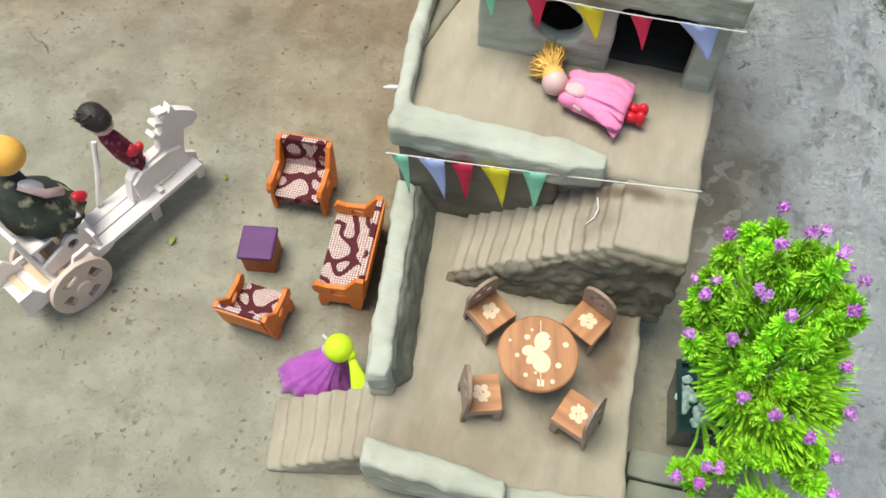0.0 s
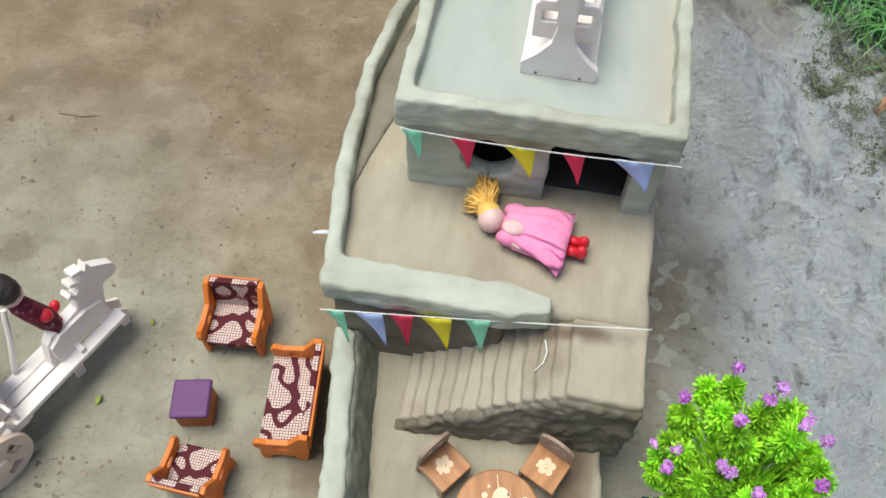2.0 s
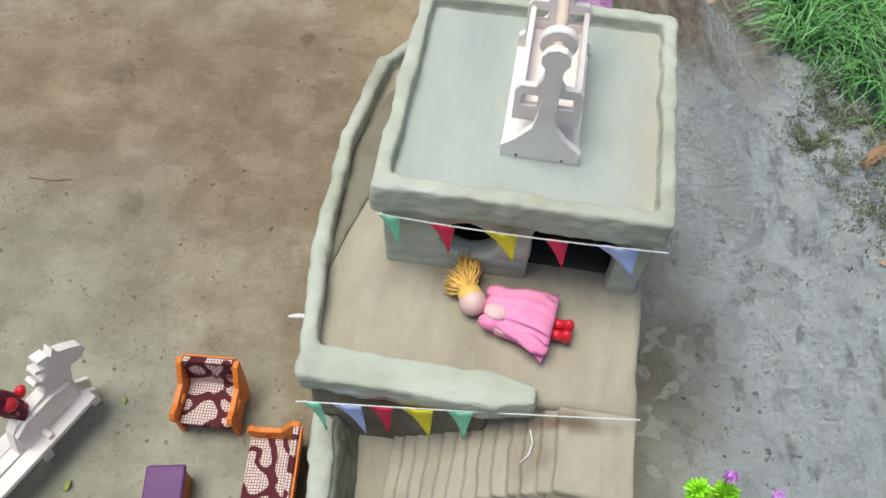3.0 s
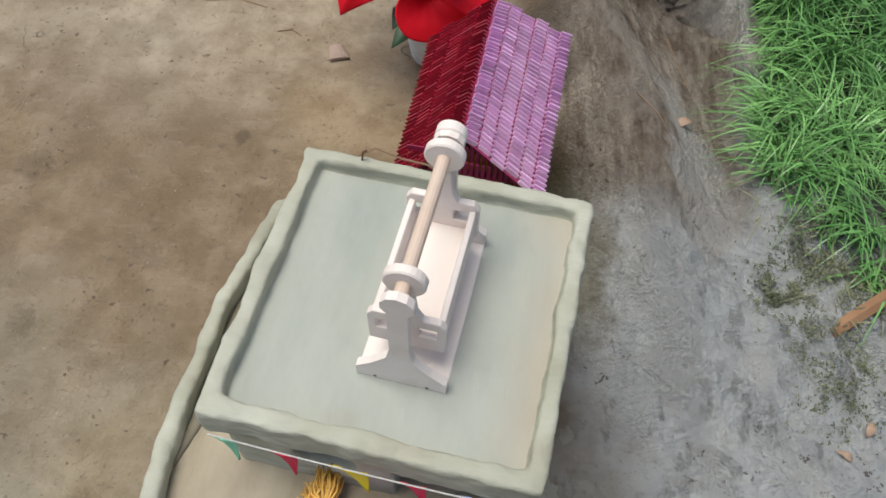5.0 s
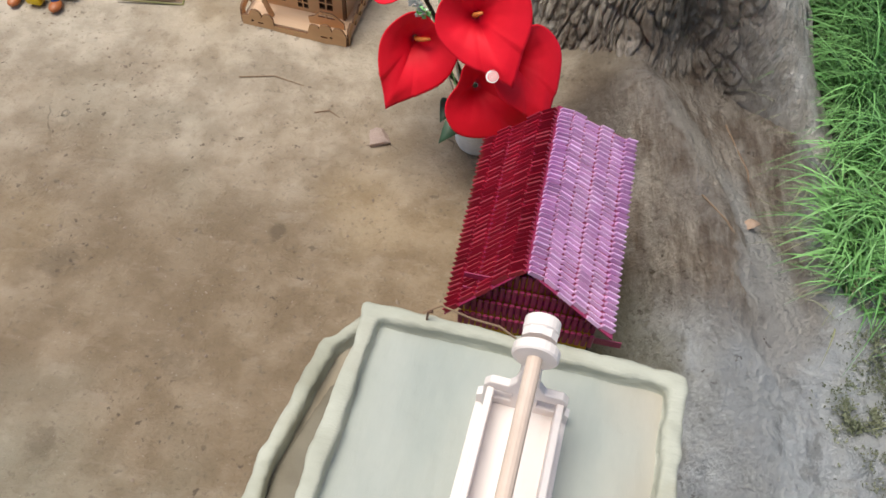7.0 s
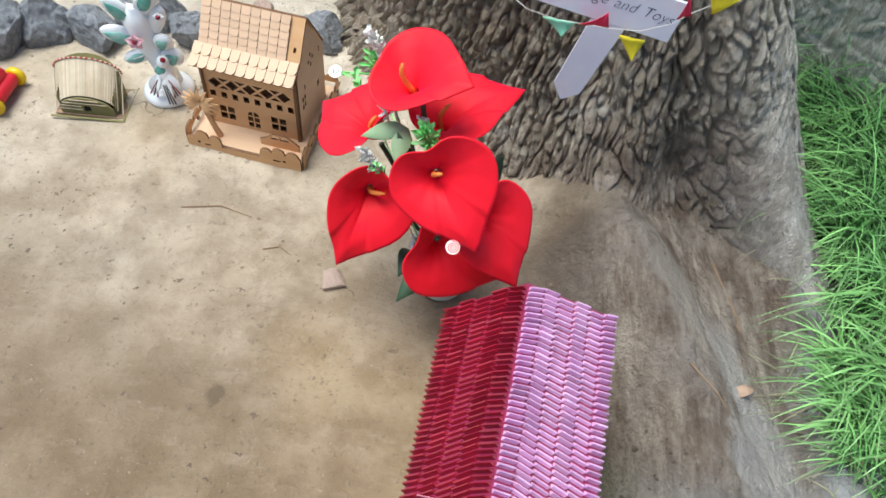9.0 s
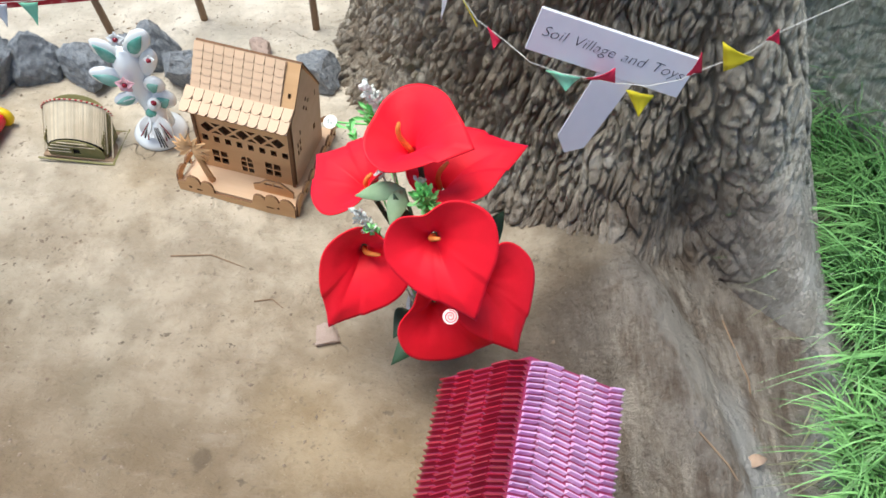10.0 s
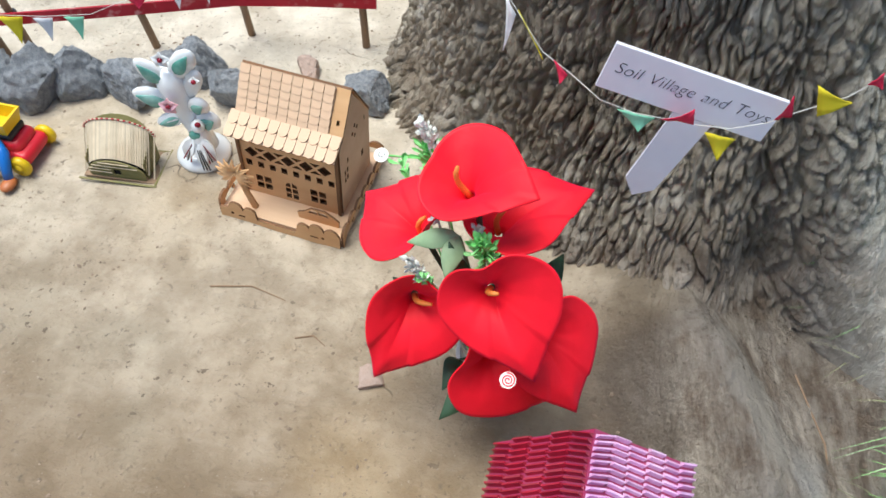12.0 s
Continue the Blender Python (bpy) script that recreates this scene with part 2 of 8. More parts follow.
    crack = op("MULTIPLY", ramp(vo.outputs["Distance"], 0.008, 0.002), ramp(noise_tex(4.1, 3), 0.58, 0.70))
    crack = op("MULTIPLY", crack, ramp(op("ADD", X, op("MULTIPLY", Y, 0.3)), 0.80, 0.72))
    chips = op("MULTIPLY", ramp(noise_tex(85, 4, 0.6), 0.62, 0.66), ramp(noise_tex(7, 4, 0.6), 0.50, 0.62))
    col = mixc(op("MULTIPLY", chips, 0.75), col, (0.10, 0.075, 0.055))
    col = mixc(op("MULTIPLY", crack, 0.55), col, (0.07, 0.055, 0.04))
    # soil under the grass darkened for the shade between its blades
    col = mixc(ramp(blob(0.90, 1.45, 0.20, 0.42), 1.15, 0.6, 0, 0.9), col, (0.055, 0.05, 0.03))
    col = mixc(ramp(blob(0.2, 1.1, 1.0, 1.2), 0.9, 2.2), col, mixc(ramp(large, 0.4, 0.62), (0.22, 0.175, 0.12), (0.34, 0.28, 0.20)))
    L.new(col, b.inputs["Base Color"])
    b.inputs["Roughness"].default_value = 0.9
    b.inputs["Specular IOR Level"].default_value = 0.25
    lump = op("MULTIPLY", op("SUBTRACT", op("SUBTRACT", noise_tex(42, 7, 0.7), crumb), op("MULTIPLY", scrape, ramp(X, 0.42, 0.52))), ramp(X, 0.36, 0.5, 0.5, 3.2))
    h = op("ADD", op("ADD", op("ADD", op("MULTIPLY", mid, 0.7), op("MULTIPLY", strokes, 0.6)), op("ADD", lump, op("MULTIPLY", fibre, op("MULTIPLY", ramp(X, 0.40, 0.48), ramp(Y, 1.0, 1.15, 0.0, 2.4))))), op("ADD", op("MULTIPLY", fine, 0.5), op("MULTIPLY", crack, -0.5)))
    bp = N.new("ShaderNodeBump")
    bp.inputs["Strength"].default_value, bp.inputs["Distance"].default_value = 1.0, 0.0085
    L.new(h, bp.inputs["Height"])
    L.new(bp.outputs["Normal"], b.inputs["Normal"])
    return m


def bark_material():
    """Weathered bark: grey-brown cork with streaked grain and moss, passing into earth-dusted wood on the roots."""
    m = mat("tree_bark", (0.68, 0.62, 0.51), (0.29, 0.23, 0.165), 110, 0.92, bump=0.0, spec=0.2, stretch=(1, 1, 0.45), spots=(0.66, 0.63, 0.57), spot_scale=30, spot_amount=0.65)
    N, L = m.node_tree.nodes, m.node_tree.links
    b = N["Principled BSDF"]
    plain = b.inputs["Base Color"].links[0].from_socket
    tc = N.new("ShaderNodeTexCoord")
    P = tc.outputs["Object"]

    def noise_tex(scale, detail, rough, stretch=(1, 1, 1)):
        mp = N.new("ShaderNodeMapping")
        mp.inputs["Scale"].default_value = stretch
        L.new(P, mp.inputs["Vector"])
        n = N.new("ShaderNodeTexNoise")
        n.inputs["Scale"].default_value, n.inputs["Detail"].default_value, n.inputs["Roughness"].default_value = scale, detail, rough
        L.new(mp.outputs["Vector"], n.inputs["Vector"])
        return n.outputs["Fac"]

    def ramp(v, lo, hi, top=1.0):
        r = N.new("ShaderNodeMapRange")
        r.interpolation_type = "SMOOTHSTEP"
        r.inputs["From Min"].default_value, r.inputs["From Max"].default_value, r.inputs["To Max"].default_value = lo, hi, top
        L.new(v, r.inputs["Value"])
        return r.outputs["Result"]

    def mixc(f, base, c):
        x = N.new("ShaderNodeMix")
        x.data_type = "RGBA"
        L.new(f, x.inputs["Factor"])
        for sock, v in ((x.inputs["A"], base), (x.inputs["B"], c)):
            if isinstance(v, tuple):
                sock.default_value = (*v, 1)
            else:
                L.new(v, sock)
        return x.outputs["Result"]

    def op(kind, x, y):
        q = N.new("ShaderNodeMath")
        q.operation = kind
        for i, v in enumerate((x, y)):
            if isinstance(v, (int, float)):
                q.inputs[i].default_value = v
            else:
                L.new(v, q.inputs[i])
        return q.outputs[0]

    sep = N.new("ShaderNodeSeparateXYZ")
    L.new(P, sep.inputs[0])
    large, grain = noise_tex(5, 5, 0.6), noise_tex(150, 7, 0.72, (1, 1, 0.3))
    col = mixc(ramp(large, 0.46, 0.64, 0.7), plain, (0.31, 0.25, 0.185))
    col = mixc(ramp(noise_tex(26, 6, 0.7), 0.58, 0.70, 0.55), col, (0.17, 0.135, 0.095))
    col = mixc(ramp(noise_tex(13, 6, 0.65), 0.60, 0.70, 0.5), col, (0.23, 0.225, 0.11))
    # paler bark on the east side, its sky light put into the colour
    skylit = ramp(op("ADD", op("ADD", sep.outputs["X"], op("MULTIPLY", sep.outputs["Z"], 0.25)), op("MULTIPLY", op("SUBTRACT", large, 0.5), 0.15)), 0.0, 0.16, 0.9)
    col = mixc(skylit, col, mixc(ramp(grain, 0.40, 0.60), (0.80, 0.78, 0.68), (0.48, 0.455, 0.37)))
    # the wood of the roots, where it runs out from the trunk
    out = op("ADD", sep.outputs["Y"], op("MULTIPLY", sep.outputs["Z"], 0.62))
    out = op("ADD", out, op("MULTIPLY", op("SUBTRACT", noise_tex(19, 4, 0.6), 0.5), 0.09))
    wood = ramp(out, -0.33, -0.40)
    place = N.new("ShaderNodeVectorMath")
    place.operation, place.inputs[1].default_value = "ADD", (0.55, 1.93, 0.0)
    L.new(P, place.inputs[0])
    soil, fibre = root_soil(N, L, place.outputs[0])
    # the roots' sky-lit east flank is painted paler as well
    east = ramp(op("ADD", sep.outputs["X"], op("MULTIPLY", op("SUBTRACT", large, 0.5), 0.10)), 0.03, 0.10)
    bare = mixc(ramp(noise_tex(38, 7, 0.7, (1, 1, 0.5)), 0.40, 0.62), (0.46, 0.415, 0.35), (0.70, 0.66, 0.59))
    bare = mixc(ramp(grain, 0.55, 0.70, 0.5), bare, (0.23, 0.18, 0.14))
    soil = mixc(east, soil, bare)
    col = mixc(wood, col, soil)
    L.new(col, b.inputs["Base Color"])
    h = op("ADD", op("MULTIPLY", grain, 2.4), op("MULTIPLY", fibre, 1.2))
    h = op("ADD", h, op("MULTIPLY", noise_tex(48, 5, 0.6, (1, 1, 0.5)), 1.2))
    bp = N.new("ShaderNodeBump")
    bp.inputs["Strength"].default_value, bp.inputs["Distance"].default_value = 1.0, 0.0055
    L.new(h, bp.inputs["Height"])
    L.new(bp.outputs["Normal"], b.inputs["Normal"])
    return m


EARTH = ground_material()
MUD = mat("moulded_mud", (0.52, 0.53, 0.44), (0.33, 0.33, 0.255), 22, 0.85, bump=1.0, bscale=70, stretch=(0.4, 1, 1), spots=(0.28, 0.24, 0.165),
          spot_scale=9, spot_amount=0.5, dist=0.004)
MUD_FLOOR = mat("trodden_mud", (0.42, 0.368, 0.275), (0.275, 0.235, 0.17), 24, 0.88, bump=1.0, bscale=60, stretch=(1, 0.4, 1), spots=(0.23, 0.185, 0.125),
                spot_scale=8, spot_amount=0.55, dist=0.004)
MUD_DARK = mat("dark_stained_mud", (0.24, 0.215, 0.16), (0.15, 0.13, 0.095), 20, 0.85, bump=0.7, bscale=60, stretch=(1, 1, 0.4), spots=(0.11, 0.085, 0.055), spot_scale=14, spot_amount=0.75, dist=0.004)
MUD_UNLIT = mat("unlit_room_earth", (0.055, 0.048, 0.040), (0.03, 0.026, 0.022), 30, 0.9, bump=0.5, bscale=70, dist=0.004)
MUD_GREEN = mat("green_grey_mud", (0.26, 0.265, 0.20), (0.16, 0.165, 0.125), 18, 0.85, bump=0.7, bscale=60, stretch=(1, 1, 0.4), spots=(0.10, 0.10, 0.07), spot_scale=16, spot_amount=0.6, dist=0.004)
MUD_STEP = mat("worn_step_mud", (0.42, 0.37, 0.285), (0.31, 0.265, 0.195), 22, 0.88, bump=0.7, bscale=60, stretch=(1, 0.5, 1), spots=(0.17, 0.135, 0.09), spot_scale=12, spot_amount=0.6, dist=0.004)
MUD_ROOF = mat("blue_grey_mud_floor", (0.47, 0.475, 0.415), (0.31, 0.345, 0.31), 12, 0.85, bump=0.6, bscale=60, stretch=(1, 0.35, 1), spots=(0.37, 0.285, 0.20), spot_scale=7, spot_amount=0.8, dist=0.004)


def seep(m, lo, hi, colour, amount):
    """A brown rain stain along one side of a clay floor."""
    N, L = m.node_tree.nodes, m.node_tree.links
    b = N["Principled BSDF"]
    base = b.inputs["Base Color"].links[0].from_socket
    tc = N.new("ShaderNodeTexCoord")
    sep = N.new("ShaderNodeSeparateXYZ")
    L.new(tc.outputs["Object"], sep.inputs[0])
    n = N.new("ShaderNodeTexNoise")
    n.inputs["Scale"].default_value, n.inputs["Detail"].default_value = 16, 5
    L.new(tc.outputs["Object"], n.inputs["Vector"])
    ad = N.new("ShaderNodeMath")
    ad.operation, ad.inputs[1].default_value = "MULTIPLY_ADD", 0.06
    L.new(n.outputs["Fac"], ad.inputs[0])
    L.new(sep.outputs["X"], ad.inputs[2])
    r = N.new("ShaderNodeMapRange")
    r.inputs["From Min"].default_value, r.inputs["From Max"].default_value, r.inputs["To Max"].default_value = lo, hi, amount
    L.new(ad.outputs[0], r.inputs["Value"])
    mx = N.new("ShaderNodeMix")
    mx.data_type = "RGBA"
    mx.inputs["B"].default_value = (*colour, 1)
    L.new(base, mx.inputs["A"])
    L.new(r.outputs["Result"], mx.inputs["Factor"])
    L.new(mx.outputs["Result"], b.inputs["Base Color"])


def blotch(m, cx, cy, rx, ry, colour, amount):
    """A dark patch with a ragged outline on a clay floor."""
    N, L = m.node_tree.nodes, m.node_tree.links
    b = N["Principled BSDF"]
    base = b.inputs["Base Color"].links[0].from_socket
    tc = N.new("ShaderNodeTexCoord")
    mp = N.new("ShaderNodeMapping")
    mp.inputs["Location"].default_value, mp.inputs["Scale"].default_value = (-cx / rx, -cy / ry, 0), (1 / rx, 1 / ry, 0)
    L.new(tc.outputs["Object"], mp.inputs["Vector"])
    ln = N.new("ShaderNodeVectorMath")
    ln.operation = "LENGTH"
    L.new(mp.outputs["Vector"], ln.inputs[0])
    n = N.new("ShaderNodeTexNoise")
    n.inputs["Scale"].default_value, n.inputs["Detail"].default_value = 38, 6
    L.new(tc.outputs["Object"], n.inputs["Vector"])
    ad = N.new("ShaderNodeMath")
    ad.operation, ad.inputs[1].default_value = "MULTIPLY_ADD", 1.2
    L.new(n.outputs["Fac"], ad.inputs[0])
    L.new(ln.outputs["Value"], ad.inputs[2])
    r = N.new("ShaderNodeMapRange")
    r.interpolation_type = "SMOOTHSTEP"
    r.inputs["From Min"].default_value, r.inputs["From Max"].default_value, r.inputs["To Max"].default_value = 1.75, 0.8, amount
    L.new(ad.outputs[0], r.inputs["Value"])
    mx = N.new("ShaderNodeMix")
    mx.data_type = "RGBA"
    mx.inputs["B"].default_value = (*colour, 1)
    L.new(base, mx.inputs["A"])
    L.new(r.outputs["Result"], mx.inputs["Factor"])
    L.new(mx.outputs["Result"], b.inputs["Base Color"])


MUD_PATIO = mat("patio_mud", (0.42, 0.375, 0.285), (0.275, 0.24, 0.175), 24, 0.88, bump=1.0, bscale=60, stretch=(1, 0.4, 1), spots=(0.23, 0.185, 0.125), spot_scale=8, spot_amount=0.55, dist=0.004)
# shadows of two dining chairs, painted into the patio floor
blotch(MUD_PATIO, 0.190, -0.225, 0.026, 0.065, (0.13, 0.085, 0.055), 0.85)
blotch(MUD_PATIO, 0.165, -0.305, 0.030, 0.022, (0.14, 0.095, 0.06), 0.7)
# darker streak along the back edge of the stairs
blotch(MUD_STEP, 0.165, -0.118, 0.050, 0.010, (0.13, 0.085, 0.055), 0.8)
seep(MUD_ROOF, 0.200, 0.250, (0.42, 0.35, 0.265), 0.6)
BARK = bark_material()
WHITE_WOOD = mat("pale_painted_wood", (0.86, 0.79, 0.74), (0.78, 0.69, 0.63), 40, 0.55, bump=0.06, stretch=(1, 0.12, 1), spots=(0.6, 0.45, 0.36), spot_scale=30, spot_amount=0.25)
RAW_WOOD = mat("raw_pale_wood", (0.72, 0.56, 0.38), (0.6, 0.44, 0.28), 50, 0.6, bump=0.08, stretch=(1, 0.1, 1))
ORANGE = mat("orange_painted_wood", (0.70, 0.20, 0.025), (0.58, 0.14, 0.015), 60, 0.5, bump=0.06, spots=(0.4, 0.09, 0.01), spot_scale=60, spot_amount=0.4)
PURPLE_TOP = mat("purple_painted_wood", (0.12, 0.035, 0.14), (0.085, 0.022, 0.10), 50, 0.55, bump=0.1, stretch=(0.15, 1, 1))
BROWN_SIDE = mat("brown_painted_wood", (0.44, 0.13, 0.035), (0.32, 0.08, 0.02), 60, 0.55, bump=0.06)
TABLE_WOOD = mat("brown_table_wood", (0.60, 0.29, 0.12), (0.24, 0.095, 0.038), 75, 0.5, bump=0.06, stretch=(1, 0.08, 1), spots=(0.16, 0.06, 0.03), spot_scale=40, spot_amount=0.4)
CHAIR_SIDE = mat("plywood_edge", (0.40, 0.29, 0.22), (0.24, 0.16, 0.12), 80, 0.6, bump=0.08)
INLAY = mat("pale_inlay", (0.80, 0.62, 0.42), (0.7, 0.5, 0.32), 120, 0.5, bump=0.02)
PLY = mat("laser_cut_plywood", (0.68, 0.42, 0.21), (0.55, 0.31, 0.14), 45, 0.6, bump=0.08, stretch=(0.15, 1, 1), island=0.12)
PLY_LIGHT = mat("pale_plywood", (0.67, 0.475, 0.32), (0.57, 0.385, 0.24), 45, 0.6, bump=0.08, stretch=(0.15, 1, 1), island=0.1)
PLY_BURNT_AND_UNLIT = mat("burnt_edge_and_unlit_inside", (0.22, 0.11, 0.05), (0.13, 0.065, 0.03), 90, 0.7, bump=0.05)
RED_FELT = mat("red_felt_petal", (0.86, 0.005, 0.022), (0.72, 0.004, 0.014), 40, 0.6, bump=0.10, sheen=0.1, spec=0.3, bscale=300)
SPADIX = mat("orange_spadix", (0.8, 0.25, 0.05), None, 200, 0.6, bump=0.3)
LEAF_DARK = mat("dark_cloth_leaf", (0.045, 0.095, 0.05), (0.025, 0.06, 0.03), 60, 0.5, bump=0.15, island=0.3)
LEAF_MID = mat("grey_green_leaf", (0.27, 0.38, 0.22), (0.16, 0.27, 0.13), 60, 0.5, bump=0.15, island=0.2)
LEAF_PALE = mat("pale_green_leaf", (0.12, 0.62, 0.10), (0.40, 0.80, 0.36), 90, 0.5, bump=0.1, island=0.25)
WHITE_BUD = mat("white_plastic_bud", (0.82, 0.84, 0.78), None, 120, 0.5, bump=0.05)
GREEN = mat("bright_plastic_foliage", (0.42, 0.78, 0.035), (0.14, 0.50, 0.02), 38, 0.4, bump=0.05, island=0.6)
VIOLET = mat("violet_plastic_flower", (0.36, 0.06, 0.40), (0.60, 0.34, 0.66), 160, 0.5, bump=0.2, island=0.3)
POT_DARK = mat("dark_glazed_pot", (0.015, 0.045, 0.042), None, 40, 0.25, bump=0.03)
PEBBLE = mat("pale_pot_filling", (0.75, 0.82, 0.78), (0.20, 0.33, 0.29), 160, 0.7, bump=0.6)
POT_WHITE = mat("white_ribbed_pot", (0.72, 0.74, 0.74), None, 80, 0.5, bump=0.05)
STRING = mat("white_thread", (0.75, 0.74, 0.70), None, 200, 0.7, bump=0.0)
FLAG = {
    "mint": mat("mint_paper", (0.30, 0.74, 0.50), (0.26, 0.66, 0.44), 70, 0.7, bump=0.05),
    "lilac": mat("lilac_paper", (0.48, 0.55, 0.86), (0.42, 0.48, 0.8), 70, 0.7, bump=0.05),
    "red": mat("crimson_paper", (0.72, 0.03, 0.09), (0.6, 0.02, 0.07), 70, 0.7, bump=0.05),
    "yellow": mat("yellow_paper", (0.83, 0.70, 0.03), (0.75, 0.62, 0.02), 70, 0.7, bump=0.05),
    "white": mat("white_paper", (0.82, 0.83, 0.84), (0.76, 0.77, 0.8), 70, 0.7, bump=0.05),
}
BOARD = mat("white_card", (0.74, 0.74, 0.82), (0.68, 0.68, 0.77), 30, 0.7, bump=0.05)
INK = mat("dark_ink", (0.02, 0.02, 0.05), None, 60, 0.6, bump=0.0)
RIBBON = mat("maroon_satin_ribbon", (0.34, 0.025, 0.09), (0.26, 0.015, 0.075), 90, 0.33, bump=0.08, spec=0.9, coat=0.35, island=0.3, stretch=(1, 0.2, 1))
# One satin ribbon: shaded left slope and sky-lit right slope as two colours
RIBBON_SHADE_SIDE = mat("crimson_satin_ribbon", (0.33, 0.010, 0.030), (0.20, 0.006, 0.02), 90, 0.36, bump=0.08, spec=0.8, coat=0.3, island=0.35, stretch=(1, 0.2, 1))
RIBBON_SKY_SIDE = mat("mauve_satin_ribbon", (0.74, 0.50, 0.70), (0.56, 0.29, 0.53), 90, 0.30, bump=0.08, spec=0.9, coat=0.4, island=0.35, stretch=(1, 0.2, 1))
YELLOW_CARD = mat("yellow_card", (0.66, 0.45, 0.01), (0.56, 0.36, 0.01), 60, 0.6, bump=0.06, stretch=(3, 1, 0.2))
PINK = mat("pink_cloth", (0.84, 0.31, 0.49), (0.74, 0.20, 0.38), 70, 0.8, bump=0.3, bscale=240)
PINK_LACE = mat("pale_lace", (0.82, 0.55, 0.52), (0.7, 0.4, 0.42), 200, 0.7, bump=0.4)
SKIN = mat("doll_vinyl", (0.76, 0.50, 0.46), None, 60, 0.45, bump=0.0)
RED_PLASTIC = mat("red_plastic", (0.66, 0.02, 0.035), (0.56, 0.015, 0.03), 40, 0.35, bump=0.02)
BLOND = mat("golden_yarn_hair", (0.82, 0.52, 0.14), (0.66, 0.35, 0.06), 60, 0.6, bump=0.4, island=0.3)
LIME = mat("lime_cloth", (0.60, 0.80, 0.02), (0.5, 0.68, 0.015), 90, 0.7, bump=0.2)
VIOLET_CLOTH = mat("purple_tulle", (0.44, 0.10, 0.44), (0.26, 0.04, 0.28), 70, 0.6, bump=0.4, bscale=200, sheen=0.3)
WHITE_CLOTH = mat("white_cloth", (0.78, 0.78, 0.76), None, 90, 0.75, bump=0.2)
MAROON_CLOTH = mat("maroon_cloth", (0.20, 0.012, 0.04), (0.10, 0.008, 0.02), 120, 0.8, bump=0.3, spots=(0.50, 0.28, 0.26), spot_scale=190, spot_amount=0.6)
BLACK_HAIR = mat("black_hair", (0.015, 0.012, 0.012), (0.05, 0.035, 0.03), 120, 0.5, bump=0.5)
ORANGE_HAIR = mat("orange_yarn", (0.92, 0.60, 0.12), (0.86, 0.33, 0.04), 28, 0.6, bump=0.4)
DARK_PRINT = mat("dark_floral_cloth", (0.025, 0.03, 0.025), (0.06, 0.07, 0.045), 110, 0.8, bump=0.4, spots=(0.62, 0.56, 0.32), spot_scale=62, spot_amount=1.0)
WHEEL_WOOD = mat("bare_beige_plywood", (0.70, 0.57, 0.47), (0.60, 0.46, 0.36), 40, 0.6, bump=0.08, stretch=(1, 0.15, 1), spots=(0.45, 0.32, 0.24), spot_scale=30, spot_amount=0.3)
STONE = mat("grey_rock", (0.46, 0.49, 0.52), (0.19, 0.21, 0.235), 40, 0.85, bump=0.7, spots=(0.33, 0.33, 0.32), spot_scale=30, spot_amount=0.6, dist=0.010)
PALE_STONE = mat("pale_pink_stone", (0.48, 0.37, 0.31), (0.40, 0.30, 0.25), 60, 0.9, bump=0.5)
BAMBOO = mat("bamboo_slivers", (0.62, 0.54, 0.40), (0.46, 0.37, 0.25), 70, 0.6, bump=0.15, island=0.3, stretch=(1, 1, 0.15))
BAMBOO_GREEN = mat("green_bamboo_slivers", (0.24, 0.20, 0.09), (0.15, 0.15, 0.05), 70, 0.6, bump=0.15, island=0.3)
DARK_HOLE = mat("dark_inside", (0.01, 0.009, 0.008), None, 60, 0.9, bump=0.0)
GLAZE = mat("white_glazed_porcelain", (0.80, 0.82, 0.82), (0.74, 0.77, 0.78), 30, 0.18, bump=0.02, spec=0.6)
GLAZE_GREEN = mat("green_glaze", (0.05, 0.26, 0.19), (0.25, 0.48, 0.42), 60, 0.2, bump=0.02, spec=0.6)
GLAZE_BRUSH = mat("teal_brushed_glaze", (0.03, 0.28, 0.22), (0.35, 0.58, 0.52), 50, 0.2, bump=0.02, spec=0.6)
GLAZE_LEAF = mat("white_and_green_glaze", (0.80, 0.82, 0.82), (0.72, 0.78, 0.77), 30, 0.18, bump=0.02, spec=0.6, spots=(0.07, 0.33, 0.25), spot_scale=26, spot_amount=1.0)
GLAZE_PINK = mat("pink_glaze", (0.75, 0.42, 0.48), None, 60, 0.2, bump=0.02, spec=0.6)
GLAZE_RED = mat("dark_red_glaze", (0.25, 0.012, 0.03), None, 60, 0.2, bump=0.02)
TOY_BLUE = mat("blue_plastic", (0.015, 0.16, 0.55), None, 40, 0.3, bump=0.02)
TOY_YELLOW = mat("yellow_plastic", (0.82, 0.55, 0.01), None, 40, 0.3, bump=0.02)
TOY_BLACK = mat("black_plastic", (0.02, 0.02, 0.022), None, 40, 0.35, bump=0.02)
TOY_ORANGE = mat("brown_orange_plastic", (0.50, 0.16, 0.05), None, 40, 0.4, bump=0.02)
POST = mat("bamboo_stake", (0.30, 0.20, 0.12), (0.2, 0.13, 0.08), 60, 0.7, bump=0.3, stretch=(1, 1, 0.2))
RED_BAND = mat("red_foil_band", (0.42, 0.015, 0.03), (0.30, 0.01, 0.02), 40, 0.4, bump=0.3, spots=(0.6, 0.35, 0.33), spot_scale=60, spot_amount=0.6)
GRASS = mat("grass_blades", (0.028, 0.13, 0.025), (0.23, 0.46, 0.15), 14, 0.3, bump=0.0, island=0.85)
